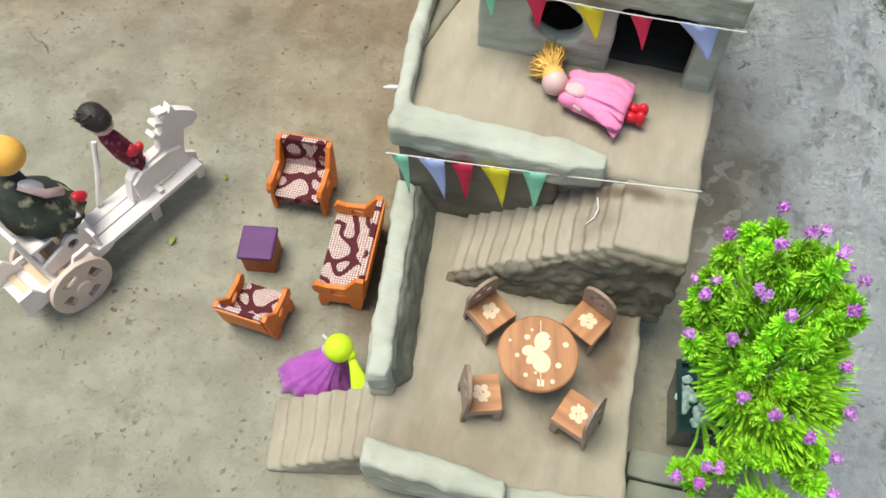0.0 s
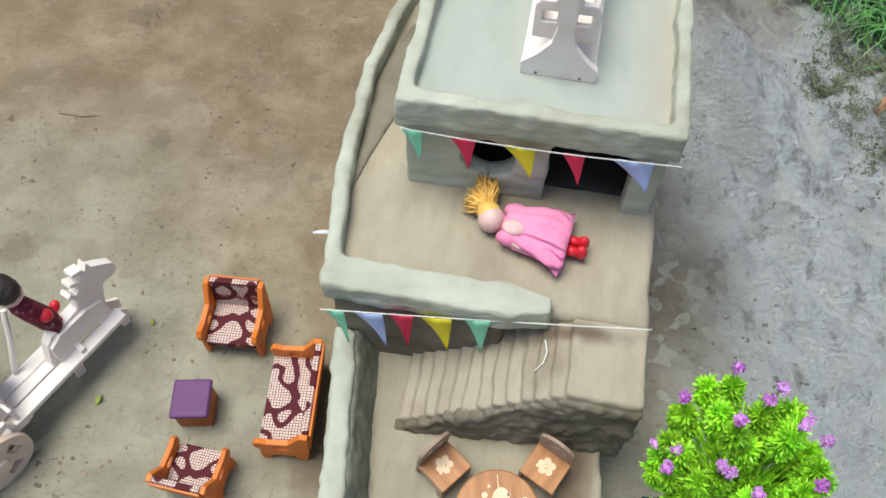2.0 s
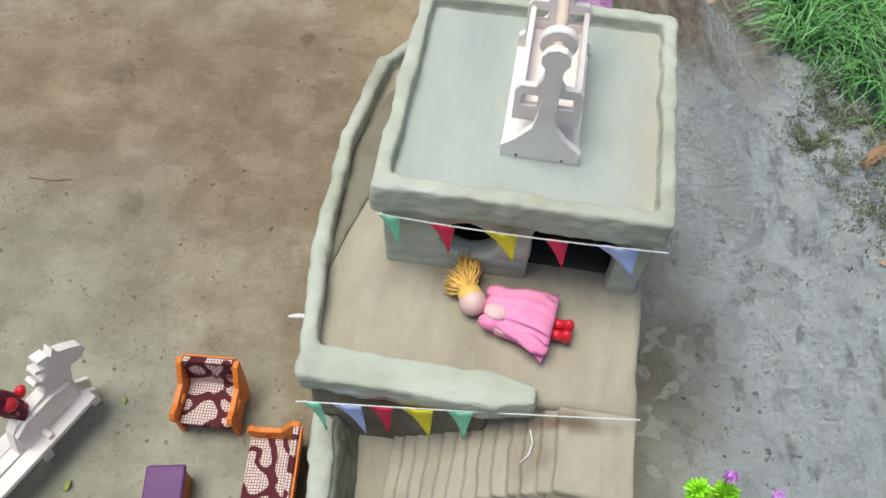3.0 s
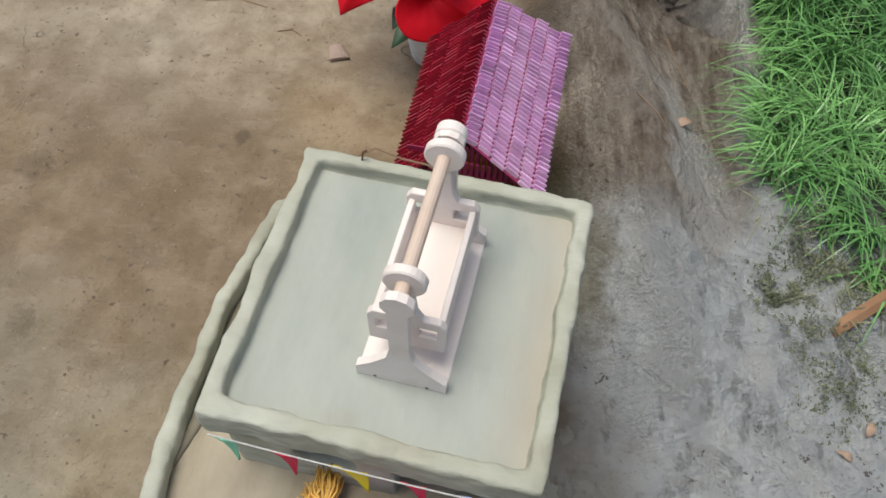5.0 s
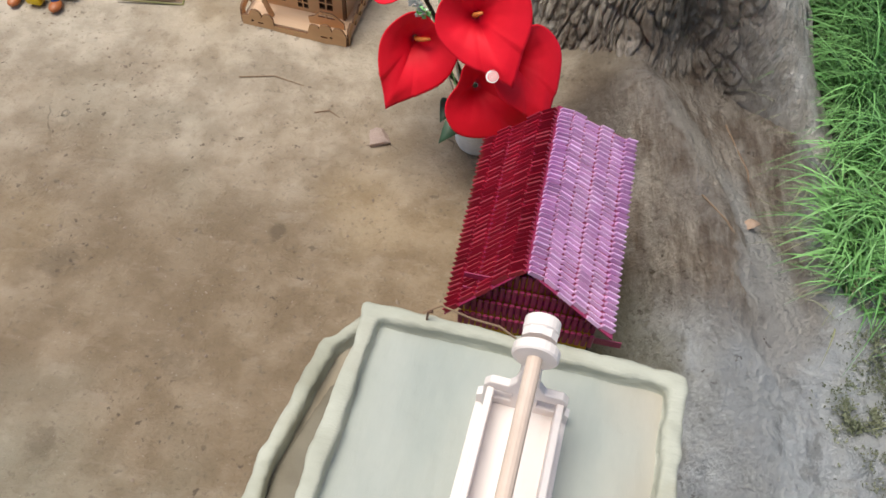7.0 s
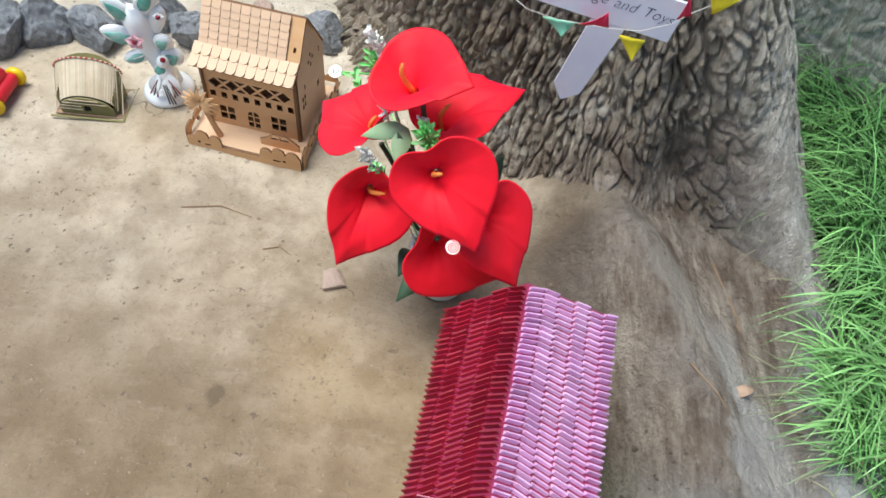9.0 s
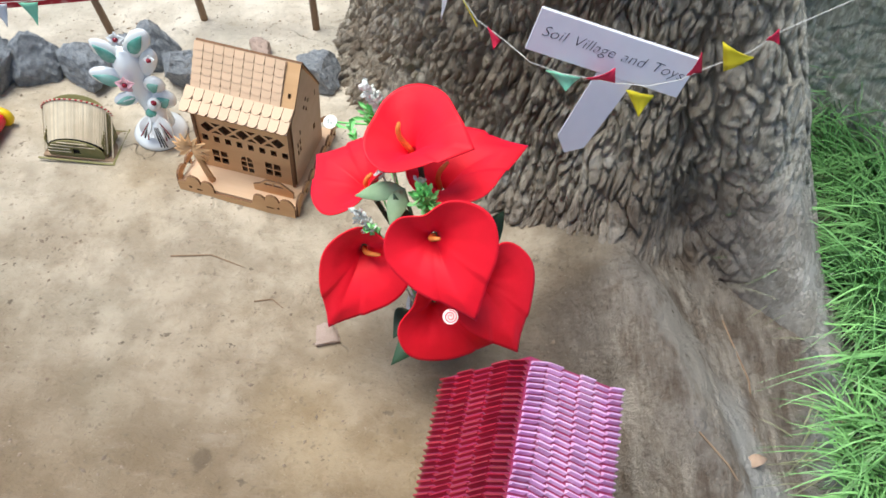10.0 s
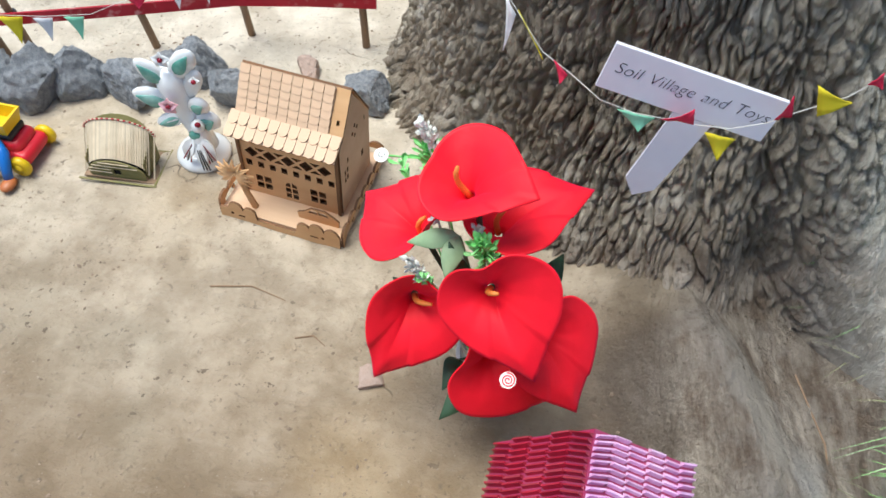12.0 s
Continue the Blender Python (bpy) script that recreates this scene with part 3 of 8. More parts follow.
GRASS_DRY = mat("dry_grass", (0.32, 0.33, 0.18), None, 30, 0.7, bump=0.0, island=0.4)
MOSS = mat("creeping_weed", (0.15, 0.18, 0.10), (0.24, 0.25, 0.16), 60, 0.7, bump=0.1, island=0.4)
STAKE = mat("sawn_stake_wood", (0.34, 0.19, 0.10), (0.24, 0.13, 0.07), 60, 0.75, bump=0.3, stretch=(1, 0.2, 1))
DRY_LEAF = mat("dry_leaf", (0.42, 0.30, 0.22), (0.3, 0.2, 0.13), 90, 0.8, bump=0.3)
NAIL = mat("rusty_nail", (0.14, 0.07, 0.04), None, 90, 0.6, bump=0.1)
def upholstery():
    """White net over maroon velvet loops."""
    m = mat("patterned_upholstery", (0.16, 0.008, 0.018), (0.11, 0.006, 0.014), 90, 0.8, bump=0.2)
    N, L = m.node_tree.nodes, m.node_tree.links
    b = N["Principled BSDF"]
    tc = N.new("ShaderNodeTexCoord")
    vo = N.new("ShaderNodeTexVoronoi")
    vo.feature = "DISTANCE_TO_EDGE"
    vo.inputs["Scale"].default_value, vo.inputs["Randomness"].default_value = 400, 0.15
    L.new(tc.outputs["Object"], vo.inputs["Vector"])
    lt = N.new("ShaderNodeMath")
    lt.operation, lt.inputs[1].default_value = "GREATER_THAN", 0.13
    L.new(vo.outputs["Distance"], lt.inputs[0])
    net = N.new("ShaderNodeMix")
    net.data_type = "RGBA"
    net.inputs["A"].default_value, net.inputs["B"].default_value = (0.20, 0.06, 0.05, 1), (0.66, 0.56, 0.50, 1)
    L.new(lt.outputs[0], net.inputs["Factor"])
    nz = N.new("ShaderNodeTexNoise")
    nz.inputs["Scale"].default_value, nz.inputs["Detail"].default_value = 46, 0.3
    L.new(tc.outputs["Object"], nz.inputs["Vector"])
    ab = N.new("ShaderNodeMath")
    ab.operation, ab.inputs[1].default_value = "SUBTRACT", 0.5
    L.new(nz.outputs["Fac"], ab.inputs[0])
    a2 = N.new("ShaderNodeMath")
    a2.operation = "ABSOLUTE"
    L.new(ab.outputs[0], a2.inputs[0])
    a3 = N.new("ShaderNodeMath")
    a3.operation, a3.inputs[1].default_value = "LESS_THAN", 0.066
    L.new(a2.outputs[0], a3.inputs[0])
    fin = N.new("ShaderNodeMix")
    fin.data_type = "RGBA"
    fin.inputs["B"].default_value = (0.075, 0.005, 0.011, 1)
    L.new(net.outputs["Result"], fin.inputs["A"])
    L.new(a3.outputs[0], fin.inputs["Factor"])
    L.new(fin.outputs["Result"], b.inputs["Base Color"])
    return m


UPHOLSTERY = upholstery()
RED_FELT.node_tree.nodes["Principled BSDF"].inputs["Sheen Weight"].default_value = 0.30
RED_FELT.node_tree.nodes["Principled BSDF"].inputs["Sheen Tint"].default_value = (1.0, 0.05, 0.25, 1)


# ---- mesh helpers ----
def thing(name, label, category, m, group="", kind=""):
    ob = new(name)
    ob.empty_display_size = 0.01
    ob.matrix_basis = m
    return tagged(ob, label, category, group, kind)


def part(name, bm, material, parent=None, label="", smooth=False):
    me = bpy.data.meshes.new(name)
    bmesh.ops.recalc_face_normals(bm, faces=bm.faces)
    bm.to_mesh(me)
    bm.free()
    for m in material if isinstance(material, (list, tuple)) else [material]:
        me.materials.append(m)
    if smooth:
        me.polygons.foreach_set("use_smooth", [True] * len(me.polygons))
    ob = new(name, me)
    if parent:
        ob.parent = parent
    return tagged(ob, label) if label else ob


def B():
    return bmesh.new()


def slot(bm, before, index):
    """Gives the faces added since before a material index."""
    for f in list(bm.faces)[before:]:
        f.material_index = index


def box(bm, x0, y0, z0, x1, y1, z1, bev=0.0, m=None, seg=2):
    r = bmesh.ops.create_cube(bm, size=1.0)
    vs = r["verts"]
    bmesh.ops.scale(bm, vec=(x1 - x0, y1 - y0, z1 - z0), verts=vs)
    bmesh.ops.translate(bm, vec=((x0 + x1) / 2, (y0 + y1) / 2, (z0 + z1) / 2), verts=vs)
    if m is not None:
        bmesh.ops.transform(bm, matrix=m, verts=vs)
    if bev:
        es = list({e for v in vs for e in v.link_edges})
        bmesh.ops.bevel(bm, geom=es, offset=bev, segments=seg, affect="EDGES", profile=0.5)
    return bm


def cyl(bm, p, q, r0, r1=None, seg=14):
    p, q = Vector(p), Vector(q)
    r = bmesh.ops.create_cone(bm, cap_ends=True, segments=seg, radius1=r0, radius2=r0 if r1 is None else r1, depth=(q - p).length)
    turn = (q - p).to_track_quat("Z", "Y").to_matrix().to_4x4()
    bmesh.ops.transform(bm, matrix=Matrix.Translation((p + q) / 2) @ turn, verts=r["verts"])
    return bm


def ball(bm, c, r, scale=(1, 1, 1), sub=2, m=None):
    x = bmesh.ops.create_icosphere(bm, subdivisions=sub, radius=1.0)
    mm = Matrix.Translation(c) @ (m or Matrix()) @ Matrix.Diagonal((r * scale[0], r * scale[1], r * scale[2], 1))
    bmesh.ops.transform(bm, matrix=mm, verts=x["verts"])
    return x["verts"]


def tube(bm, pts, radii, seg=8, cap=True):
    pts = [Vector(p) for p in pts]
    if isinstance(radii, (int, float)):
        radii = [radii] * len(pts)
    rings, ref = [], None
    for i, p in enumerate(pts):
        d = (pts[min(i + 1, len(pts) - 1)] - pts[max(i - 1, 0)]).normalized()
        if ref is None:
            ref = d.orthogonal().normalized()
        ref = (ref - d * ref.dot(d)).normalized()
        o = d.cross(ref)
        rings.append([bm.verts.new(p + (ref * math.cos(a) + o * math.sin(a)) * radii[i]) for a in (2 * math.pi * k / seg for k in range(seg))])
    for a, c in zip(rings, rings[1:]):
        for k in range(seg):
            bm.faces.new((a[k], a[(k + 1) % seg], c[(k + 1) % seg], c[k]))
    if cap:
        bm.faces.new(rings[0][::-1])
        bm.faces.new(rings[-1])
    return bm


def lathe(bm, profile, seg=24, m=None):
    rings = []
    for r, z in profile:
        rings.append([bm.verts.new((r * math.cos(2 * math.pi * k / seg), r * math.sin(2 * math.pi * k / seg), z)) for k in range(seg)])
    for a, c in zip(rings, rings[1:]):
        for k in range(seg):
            bm.faces.new((a[k], a[(k + 1) % seg], c[(k + 1) % seg], c[k]))
    bm.faces.new(rings[0][::-1])
    bm.faces.new(rings[-1])
    if m is not None:
        bmesh.ops.transform(bm, matrix=m, verts=[v for r in rings for v in r])
    return bm


def plate(bm, outline, thick, holes=(), m=None, edge=0):
    """A flat board cut to an outline in its xy plane, with holes through it, thick along z; its cut edges may take a material of their own."""
    start = len(bm.verts)
    edges = []
    for loop in (outline, *holes):
        vs = [bm.verts.new((x, y, 0)) for x, y in loop]
        edges += [bm.edges.new((vs[i], vs[(i + 1) % len(vs)])) for i in range(len(vs))]
    r = bmesh.ops.triangle_fill(bm, edges=edges, use_beauty=True)
    faces = [g for g in r["geom"] if isinstance(g, bmesh.types.BMFace)]
    ex = bmesh.ops.extrude_face_region(bm, geom=faces)
    bmesh.ops.translate(bm, vec=(0, 0, thick), verts=[v for v in ex["geom"] if isinstance(v, bmesh.types.BMVert)])
    bm.verts.ensure_lookup_table()
    if edge:
        bm.normal_update()
        for f in bm.faces:
            if abs(f.normal.z) < 0.5:
                f.material_index = edge
    if m is not None:
        bmesh.ops.transform(bm, matrix=m, verts=[bm.verts[i] for i in range(start, len(bm.verts))])
    return bm


def rect(x0, y0, x1, y1):
    return [(x0, y0), (x1, y0), (x1, y1), (x0, y1)]


def circle(cx, cy, r, n=16, a0=0.0, a1=2 * math.pi):
    full = abs(a1 - a0) > 6.28
    return [(cx + r * math.cos(a0 + (a1 - a0) * k / (n if full else n - 1)), cy + r * math.sin(a0 + (a1 - a0) * k / (n if full else n - 1))) for k in range(n)]


UPRIGHT = Matrix(((1, 0, 0, 0), (0, 0, -1, 0), (0, 1, 0, 0), (0, 0, 0, 1)))      # a plate's xy plane stands up in xz, its thickness towards -y
SIDEWAYS = Matrix(((0, 0, 1, 0), (1, 0, 0, 0), (0, 1, 0, 0), (0, 0, 0, 1)))      # a plate's xy plane stands up in yz, its thickness towards +x


def prism(bm, poly, z0, z1):
    a = [bm.verts.new((x, y, z0)) for x, y in poly]
    c = [bm.verts.new((x, y, z1)) for x, y in poly]
    bm.faces.new(a[::-1])
    bm.faces.new(c)
    n = len(poly)
    for i in range(n):
        bm.faces.new((a[i], a[(i + 1) % n], c[(i + 1) % n], c[i]))
    return bm


LUMPS = bpy.data.textures.new("mud_lumps", "CLOUDS")
LUMPS.noise_scale = 0.035


GRIT = bpy.data.textures.new("mud_grit", "CLOUDS")
GRIT.noise_scale, GRIT.noise_depth = 0.011, 3


def moulded(ob, voxel=0.003, smooth=8, lump=0.004, grit=0.0018):
    """Fuses the blocks of a mesh and softens them like hand-pressed mud."""
    r = ob.modifiers.new("fuse", "REMESH")
    r.mode, r.voxel_size, r.use_smooth_shade = "VOXEL", voxel, True
    s = ob.modifiers.new("soften", "SMOOTH")
    s.factor, s.iterations = 0.5, smooth
    if lump:
        d = ob.modifiers.new("press", "DISPLACE")
        d.texture, d.strength, d.mid_level, d.texture_coords = LUMPS, lump, 0.5, "GLOBAL"
        d = ob.modifiers.new("finger_marks", "DISPLACE")
        d.texture, d.strength, d.mid_level, d.texture_coords = GRIT, grit, 0.5, "GLOBAL"
    return ob

# ---- the ground ----
RIDGE = [(0.46, 1.47, 0.06), (0.485, 1.38, 0.086), (0.510, 1.29, 0.085), (0.532, 1.19, 0.076), (0.53, 1.08, 0.064), (0.53, 0.98, 0.05), (0.56, 0.80, 0.018)]


def ground_height(x, y):
    best, bz, side = 9.0, 0.0, 0.0
    for (ax, ay, az), (bx, by, bzz) in zip(RIDGE, RIDGE[1:]):
        ex, ey = bx - ax, by - ay
        u = min(1.0, max(0.0, ((x - ax) * ex + (y - ay) * ey) / (ex * ex + ey * ey)))
        d = math.hypot(x - ax - u * ex, y - ay - u * ey)
        if d < best:
            best, bz, side = d, az + u * (bzz - az), x - ax - u * ex
    # the buried root falls steeply towards the hollow and gently towards the yard
    wide = 0.072 if side < 0 else 0.060
    h = bz * math.exp(-(best / wide) ** 2)
    h += 0.026 * math.exp(-((x - 0.675) / 0.045) ** 2 - ((y - 1.365) / 0.055) ** 2)
    # a low rise under the plywood house's far side
    h += 0.010 * math.exp(-((x + 0.10) / 0.09) ** 2 - ((y - 1.64) / 0.16) ** 2)
    h += 0.0042 * noise.noise((x * 7, y * 7, 0.3)) + 0.0014 * noise.noise((x * 28, y * 28, 1.7))
    # dents and scuffs of the trodden yard
    k = noise.noise((x * 48, y * 48, 6.0))
    patch = max(0.0, noise.noise((x * 5, y * 5, 3.0)) + 0.15)
    h -= 0.0030 * patch * max(0.0, k - 0.12) / 0.6
    h += 0.0011 * patch * noise.noise((x * 95 + y * 30, y * 95, 8.0))
    bank = min(1.0, max(0.0, (x - 0.43) * 7)) * (1.0 if y < 1.0 else max(0.35, 1.0 - (y - 1.0) * 3))
    if bank:
        u, v = 0.80 * x + 0.60 * y, -0.60 * x + 0.80 * y
        ridged = 1.0 - 2.2 * abs(noise.noise((u * 20, v * 9, 2.2)))
        h += 2.6 * bank * (0.0050 * noise.noise((x * 14, y * 14, 0.9)) + 0.0050 * ridged + 0.0042 * noise.noise((u * 48, v * 30, 4.1)) + 0.0022 * noise.noise((x * 110, y * 110, 5.3)))
        if y > 1.05:
            f = min(1.0, (y - 1.05) * 5)
            h += f * (0.0040 * noise.noise((x * 55 + y * 14, y * 9, 2.2)) + 0.0016 * noise.noise((x * 130 + y * 34, y * 40, 7.2)))
    return h


def axis(lo, hi, fine, far):
    a = list(np.arange(lo, hi + 1e-6, fine))
    step, left, right = fine, lo, hi
    while right < far:
        step *= 1.5
        left, right = left - step, right + step
        a = [left] + a + [right]
    return a


def build_ground():
    xs, ys = axis(-0.7, 0.86, 0.0045, 80.0), axis(0.05, 2.15, 0.0045, 80.0)
    verts = [(x, y, ground_height(x, y) if -3 < x < 4 and -3 < y < 5 else 0.0) for y in ys for x in xs]
    n = len(xs)
    faces = [(j * n + i, j * n + i + 1, (j + 1) * n + i + 1, (j + 1) * n + i) for j in range(len(ys) - 1) for i in range(n - 1)]
    me = bpy.data.meshes.new("ground")
    me.from_pydata(verts, [], faces)
    me.materials.append(EARTH)
    me.polygons.foreach_set("use_smooth", [True] * len(me.polygons))
    return tagged(new("ground", me), "packed bare brown earth turning grey and crumbly", "ground", kind="structure")


build_ground()


# ---- the big tree ----
TREE = (0.55, 1.93)


def step(x, lo, hi):
    u = max(0.0, min(1.0, (x - lo) / (hi - lo)))
    return u * u * (3 - 2 * u)


def tree_radius(a, z):
    """Radius of trunk and root flare towards the angle a (degrees) at the height z, and how far the spot is bare root."""
    zz = max(z, 0.0)
    r = 0.392 + 0.042 * math.exp(-zz / 0.10)
    bare = 0.0
    for c, w, length, fall, smooth in ((285.5 - 42 * zz, 6.6, 0.205, 0.21, 1), (261.0, 7.5, 0.14, 0.085, 1), (243, 9.0, 0.02, 0.10, 0), (205, 14.0, 0.03, 0.12, 0), (186, 12.0, 0.03, 0.09, 0), (328, 17.0, 0.12, 0.9, 0)):
        d = (a - c + 180) % 360 - 180
        k = length * math.exp(-(d / w) ** 2) * math.exp(-zz / fall)
        r += k
        bare += k * smooth
    # the rotten hollow between the two roots
    r -= 0.030 * math.exp(-((a - 269.5) / 3.6) ** 2) * math.exp(-((zz - 0.05) / 0.05) ** 2)
    # the trunk falls back beside the right root, before the next root flares out
    edge = 296 - 66 * zz
    r -= 0.20 * step(a, edge, edge + 15) * (1 - step(a, 312, 330))
    return r, step(bare, 0.045, 0.11)


def plates(p, lo, hi):
    """Height of corky plates: 0 in the cracks between them, 1 on top."""
    d = noise.voronoi(p)[0]
    return step(d[1] - d[0], lo, hi)


def build_tree():
    tree = thing("tree", "huge old tree with deeply furrowed grey-brown bark and flaring roots", "tree", pose(TREE[0], TREE[1], 0))
    angles = [120 + 2.0 * i for i in range(25)] + [170 + 162 * i / 860 for i in range(860)] + [332 + 4.0 * i for i in range(23)]
    na, zs = len(angles), [-0.06 + 0.0025 * i for i in range(228)]
    while zs[-1] < 1.5:
        zs.append(zs[-1] + 0.03)
    verts = []
    for z in zs:
        for a in angles:
            r, bare = tree_radius(a, z)
            ca, sa = math.cos(radians(a)), math.sin(radians(a))
            p = Vector((ca * 0.43, sa * 0.43, z))
            w = Vector((noise.noise(p * 26), noise.noise(p * 26 + Vector((9, 0, 0))), noise.noise(p * 22 + Vector((0, 5, 0)))))
            q = p + 0.010 * w
            skin = 1 - bare
            rough = 0.45 + 0.75 * step(noise.noise(p * 9 + Vector((3, 3, 3))), -0.35, 0.35)
            h = 0.0
            if skin > 0.02:
                ridge = min(1.0, 3.2 * abs(noise.noise(Vector((q.x * 32, q.y * 32, q.z * 6)))))
                h = 0.0125 * (0.35 + 0.65 * rough) * (plates(Vector((q.x * 84, q.y * 84, q.z * 23)), 0.0, 0.24) - 0.8)
                h += 0.0080 * (ridge - 0.65)
                h += 0.0034 * (plates(Vector((q.x * 160 + 7, q.y * 160, q.z * 42)), 0.0, 0.4) - 0.6)
                h += 0.0036 * noise.noise(Vector((q.x * 190, q.y * 190, q.z * 110))) * rough
            r += h * skin + 0.012 * noise.noise(p * 6)
            if bare:
                r += bare * (0.0045 * noise.noise(Vector((ca * 34, sa * 34, z * 7))) - 0.0030 * abs(noise.noise(Vector((ca * 80, sa * 80, z * 30)))) + 0.0016 * noise.noise(Vector((ca * 160, sa * 160, z * 90))))
            verts.append((ca * r, sa * r, z))
    whole = bpy.data.meshes.new("whole")
    whole.from_pydata(verts, [], [(j * na + k, j * na + k + 1, (j + 1) * na + k + 1, (j + 1) * na + k) for j in range(len(zs) - 1) for k in range(na - 1)])
    whole.update()
    normals = [tuple(v.normal) for v in whole.vertices]
    bpy.data.meshes.remove(whole)
    roots = {"trunk": [], "root": [], "root_two": []}
    for j in range(len(zs) - 1):
        for k in range(na - 1):
            ang, z = angles[k], zs[j]
            side = "trunk"
            if z < 0.17 and abs(ang - 282) < 10 - 20 * z:
                side = "root"
            elif z < 0.11 and abs(ang - 261) < 8 - 25 * z:
                side = "root_two"
            roots[side].append((j * na + k, j * na + k + 1, (j + 1) * na + k + 1, (j + 1) * na + k))
    # the far side is closed plainly
    for j in range(len(zs) - 1):
        roots["trunk"].append((j * na + na - 1, j * na, (j + 1) * na, (j + 1) * na + na - 1))
    roots["trunk"].append([(len(zs) - 1) * na + k for k in range(na)])
    for side, fs in roots.items():
        used = sorted({i for f in fs for i in f})
        at = {old: i for i, old in enumerate(used)}
        me = bpy.data.meshes.new("root" if "root" in side else "trunk")
        me.from_pydata([verts[i] for i in used], [], [[at[i] for i in f] for f in fs])
        me.materials.append(BARK)
        me.polygons.foreach_set("use_smooth", [True] * len(me.polygons))
        me.normals_split_custom_set_from_vertices([normals[i] for i in used])
        new(me.name, me).parent = tree


build_tree()

# ---- the mud house ----
HOUSE = pose(0.133, 0.727, 0, 0, 0, -12.5)
HOUSE_INV = HOUSE.inverted()


def local(*pts):
    return [tuple((HOUSE_INV @ Vector((x, y, 0)))[:2]) for x, y in pts]


def build_mud_house():
    house = thing("mud_house", "two-storey toy house moulded of pale grey clay with stairs and terraces", "toy house", HOUSE)
    # patio slab with a slight lip
    bm = prism(B(), local((0.058, 0.352), (0.276, 0.326), (0.306, 0.53), (0.345, 0.60), (0.07, 0.622)), -0.03, 0.067)
    prism(bm, local((0.268, 0.327), (0.277, 0.326), (0.307, 0.53), (0.299, 0.532)), 0.04, 0.072)
    moulded(part("patio", bm, MUD_PATIO, house), 0.003, 16, 0.006)
    bm = prism(B(), local((0.056, 0.416), (0.077, 0.414), (0.086, 0.612), (0.066, 0.618)), 0.02, 0.113)
    prism(bm, local((0.048, 0.42), (0.079, 0.42), (0.088, 0.612), (0.057, 0.618)), -0.03, 0.06)
    moulded(part("patio_wall", bm, MUD, house), 0.0026, 22, 0.009, 0.0022)
    # inner slope coloured dark: the wall's own shadow and damp in one colour
    bm = B()
    low = [bm.verts.new((u, v, 0.055)) for u, v in local((0.070, 0.420), (0.097, 0.432), (0.108, 0.615), (0.080, 0.616))]
    top = [bm.verts.new((u, v, 0.108)) for u, v in local((0.070, 0.424), (0.078, 0.426), (0.089, 0.615), (0.080, 0.616))]
    bm.faces.new(low[::-1])
    bm.faces.new(top)
    for i in range(4):
        bm.faces.new((low[i], low[(i + 1) % 4], top[(i + 1) % 4], top[i]))
    moulded(part("wall_skirt", bm, MUD_GREEN, house, "damp green-grey sloping inner face, wall shadow in its colour"), 0.0026, 20, 0.008, 0.003)
    bm = prism(B(), local((0.056, 0.346), (0.178, 0.322), (0.180, 0.342), (0.058, 0.372)), 0.02, 0.096)
    prism(bm, local((0.17, 0.324), (0.276, 0.322), (0.276, 0.334), (0.172, 0.342)), 0.02, 0.078)
    moulded(part("patio_wall", bm, MUD, house), 0.0026, 22, 0.009, 0.0022)
    # entrance steps
    bm = B()
    for i in range(7):
        x = 0.062 - 0.0145 * i
        prism(bm, local((x - 0.0145, 0.362 - 0.0006 * i), (0.07, 0.358), (0.07, 0.428), (x - 0.0145, 0.426)), -0.03, 0.060 - 0.0088 * i)
    moulded(part("entrance_steps", bm, MUD_FLOOR, house), 0.0022, 9, 0.006)
    # stairs from the patio to the terrace
    bm = B()
    for i in range(13):
        u0 = 0.030 + 0.0114 * i
        prism(bm, [(u0, -0.186 + 0.0010 * i), (0.229, -0.176), (0.229, -0.105), (u0, -0.105)], 0.05, 0.077 + 0.0082 * i)
    moulded(part("staircase", bm, MUD_STEP, house), 0.0020, 11, 0.007)
    # terrace block and its parapet
    bm = prism(B(), [(-0.042, -0.108), (0.229, -0.108), (0.229, 0.262), (-0.022, 0.260), (-0.046, 0.235), (-0.061, 0.12), (-0.057, 0.0)], -0.03, 0.178)
    moulded(part("terrace", bm, MUD_FLOOR, house), 0.0035, 14, 0.006)
    # slab on the terrace front: damp and the face's shade in one dark colour
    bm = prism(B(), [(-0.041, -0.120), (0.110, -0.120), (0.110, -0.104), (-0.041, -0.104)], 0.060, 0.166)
    moulded(part("terrace_front", bm, MUD_DARK, house, "dark damp-stained clay face with its shade in the colour"), 0.003, 8, 0.006)
    # the flank's shade is put into the same dark mud
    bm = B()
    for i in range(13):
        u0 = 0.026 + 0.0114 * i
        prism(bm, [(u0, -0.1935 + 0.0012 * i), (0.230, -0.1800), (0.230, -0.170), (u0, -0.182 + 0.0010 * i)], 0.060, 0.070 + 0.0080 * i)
    moulded(part("stair_flank", bm, MUD_DARK, house, "dark damp-stained crumbling flank of the stairs with its shade in the colour"), 0.0022, 10, 0.012, 0.007)
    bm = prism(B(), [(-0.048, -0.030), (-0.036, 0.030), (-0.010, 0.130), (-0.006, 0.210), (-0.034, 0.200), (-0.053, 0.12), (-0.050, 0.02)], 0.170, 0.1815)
    moulded(part("side_ledge", bm, MUD_DARK, house, "narrow dark brown ledge"), 0.003, 4, 0.004)
    bm = prism(B(), [(-0.046, -0.124), (0.112, -0.124), (0.148, -0.118), (0.146, -0.101), (0.112, -0.093), (-0.046, -0.092)], 0.164, 0.195)
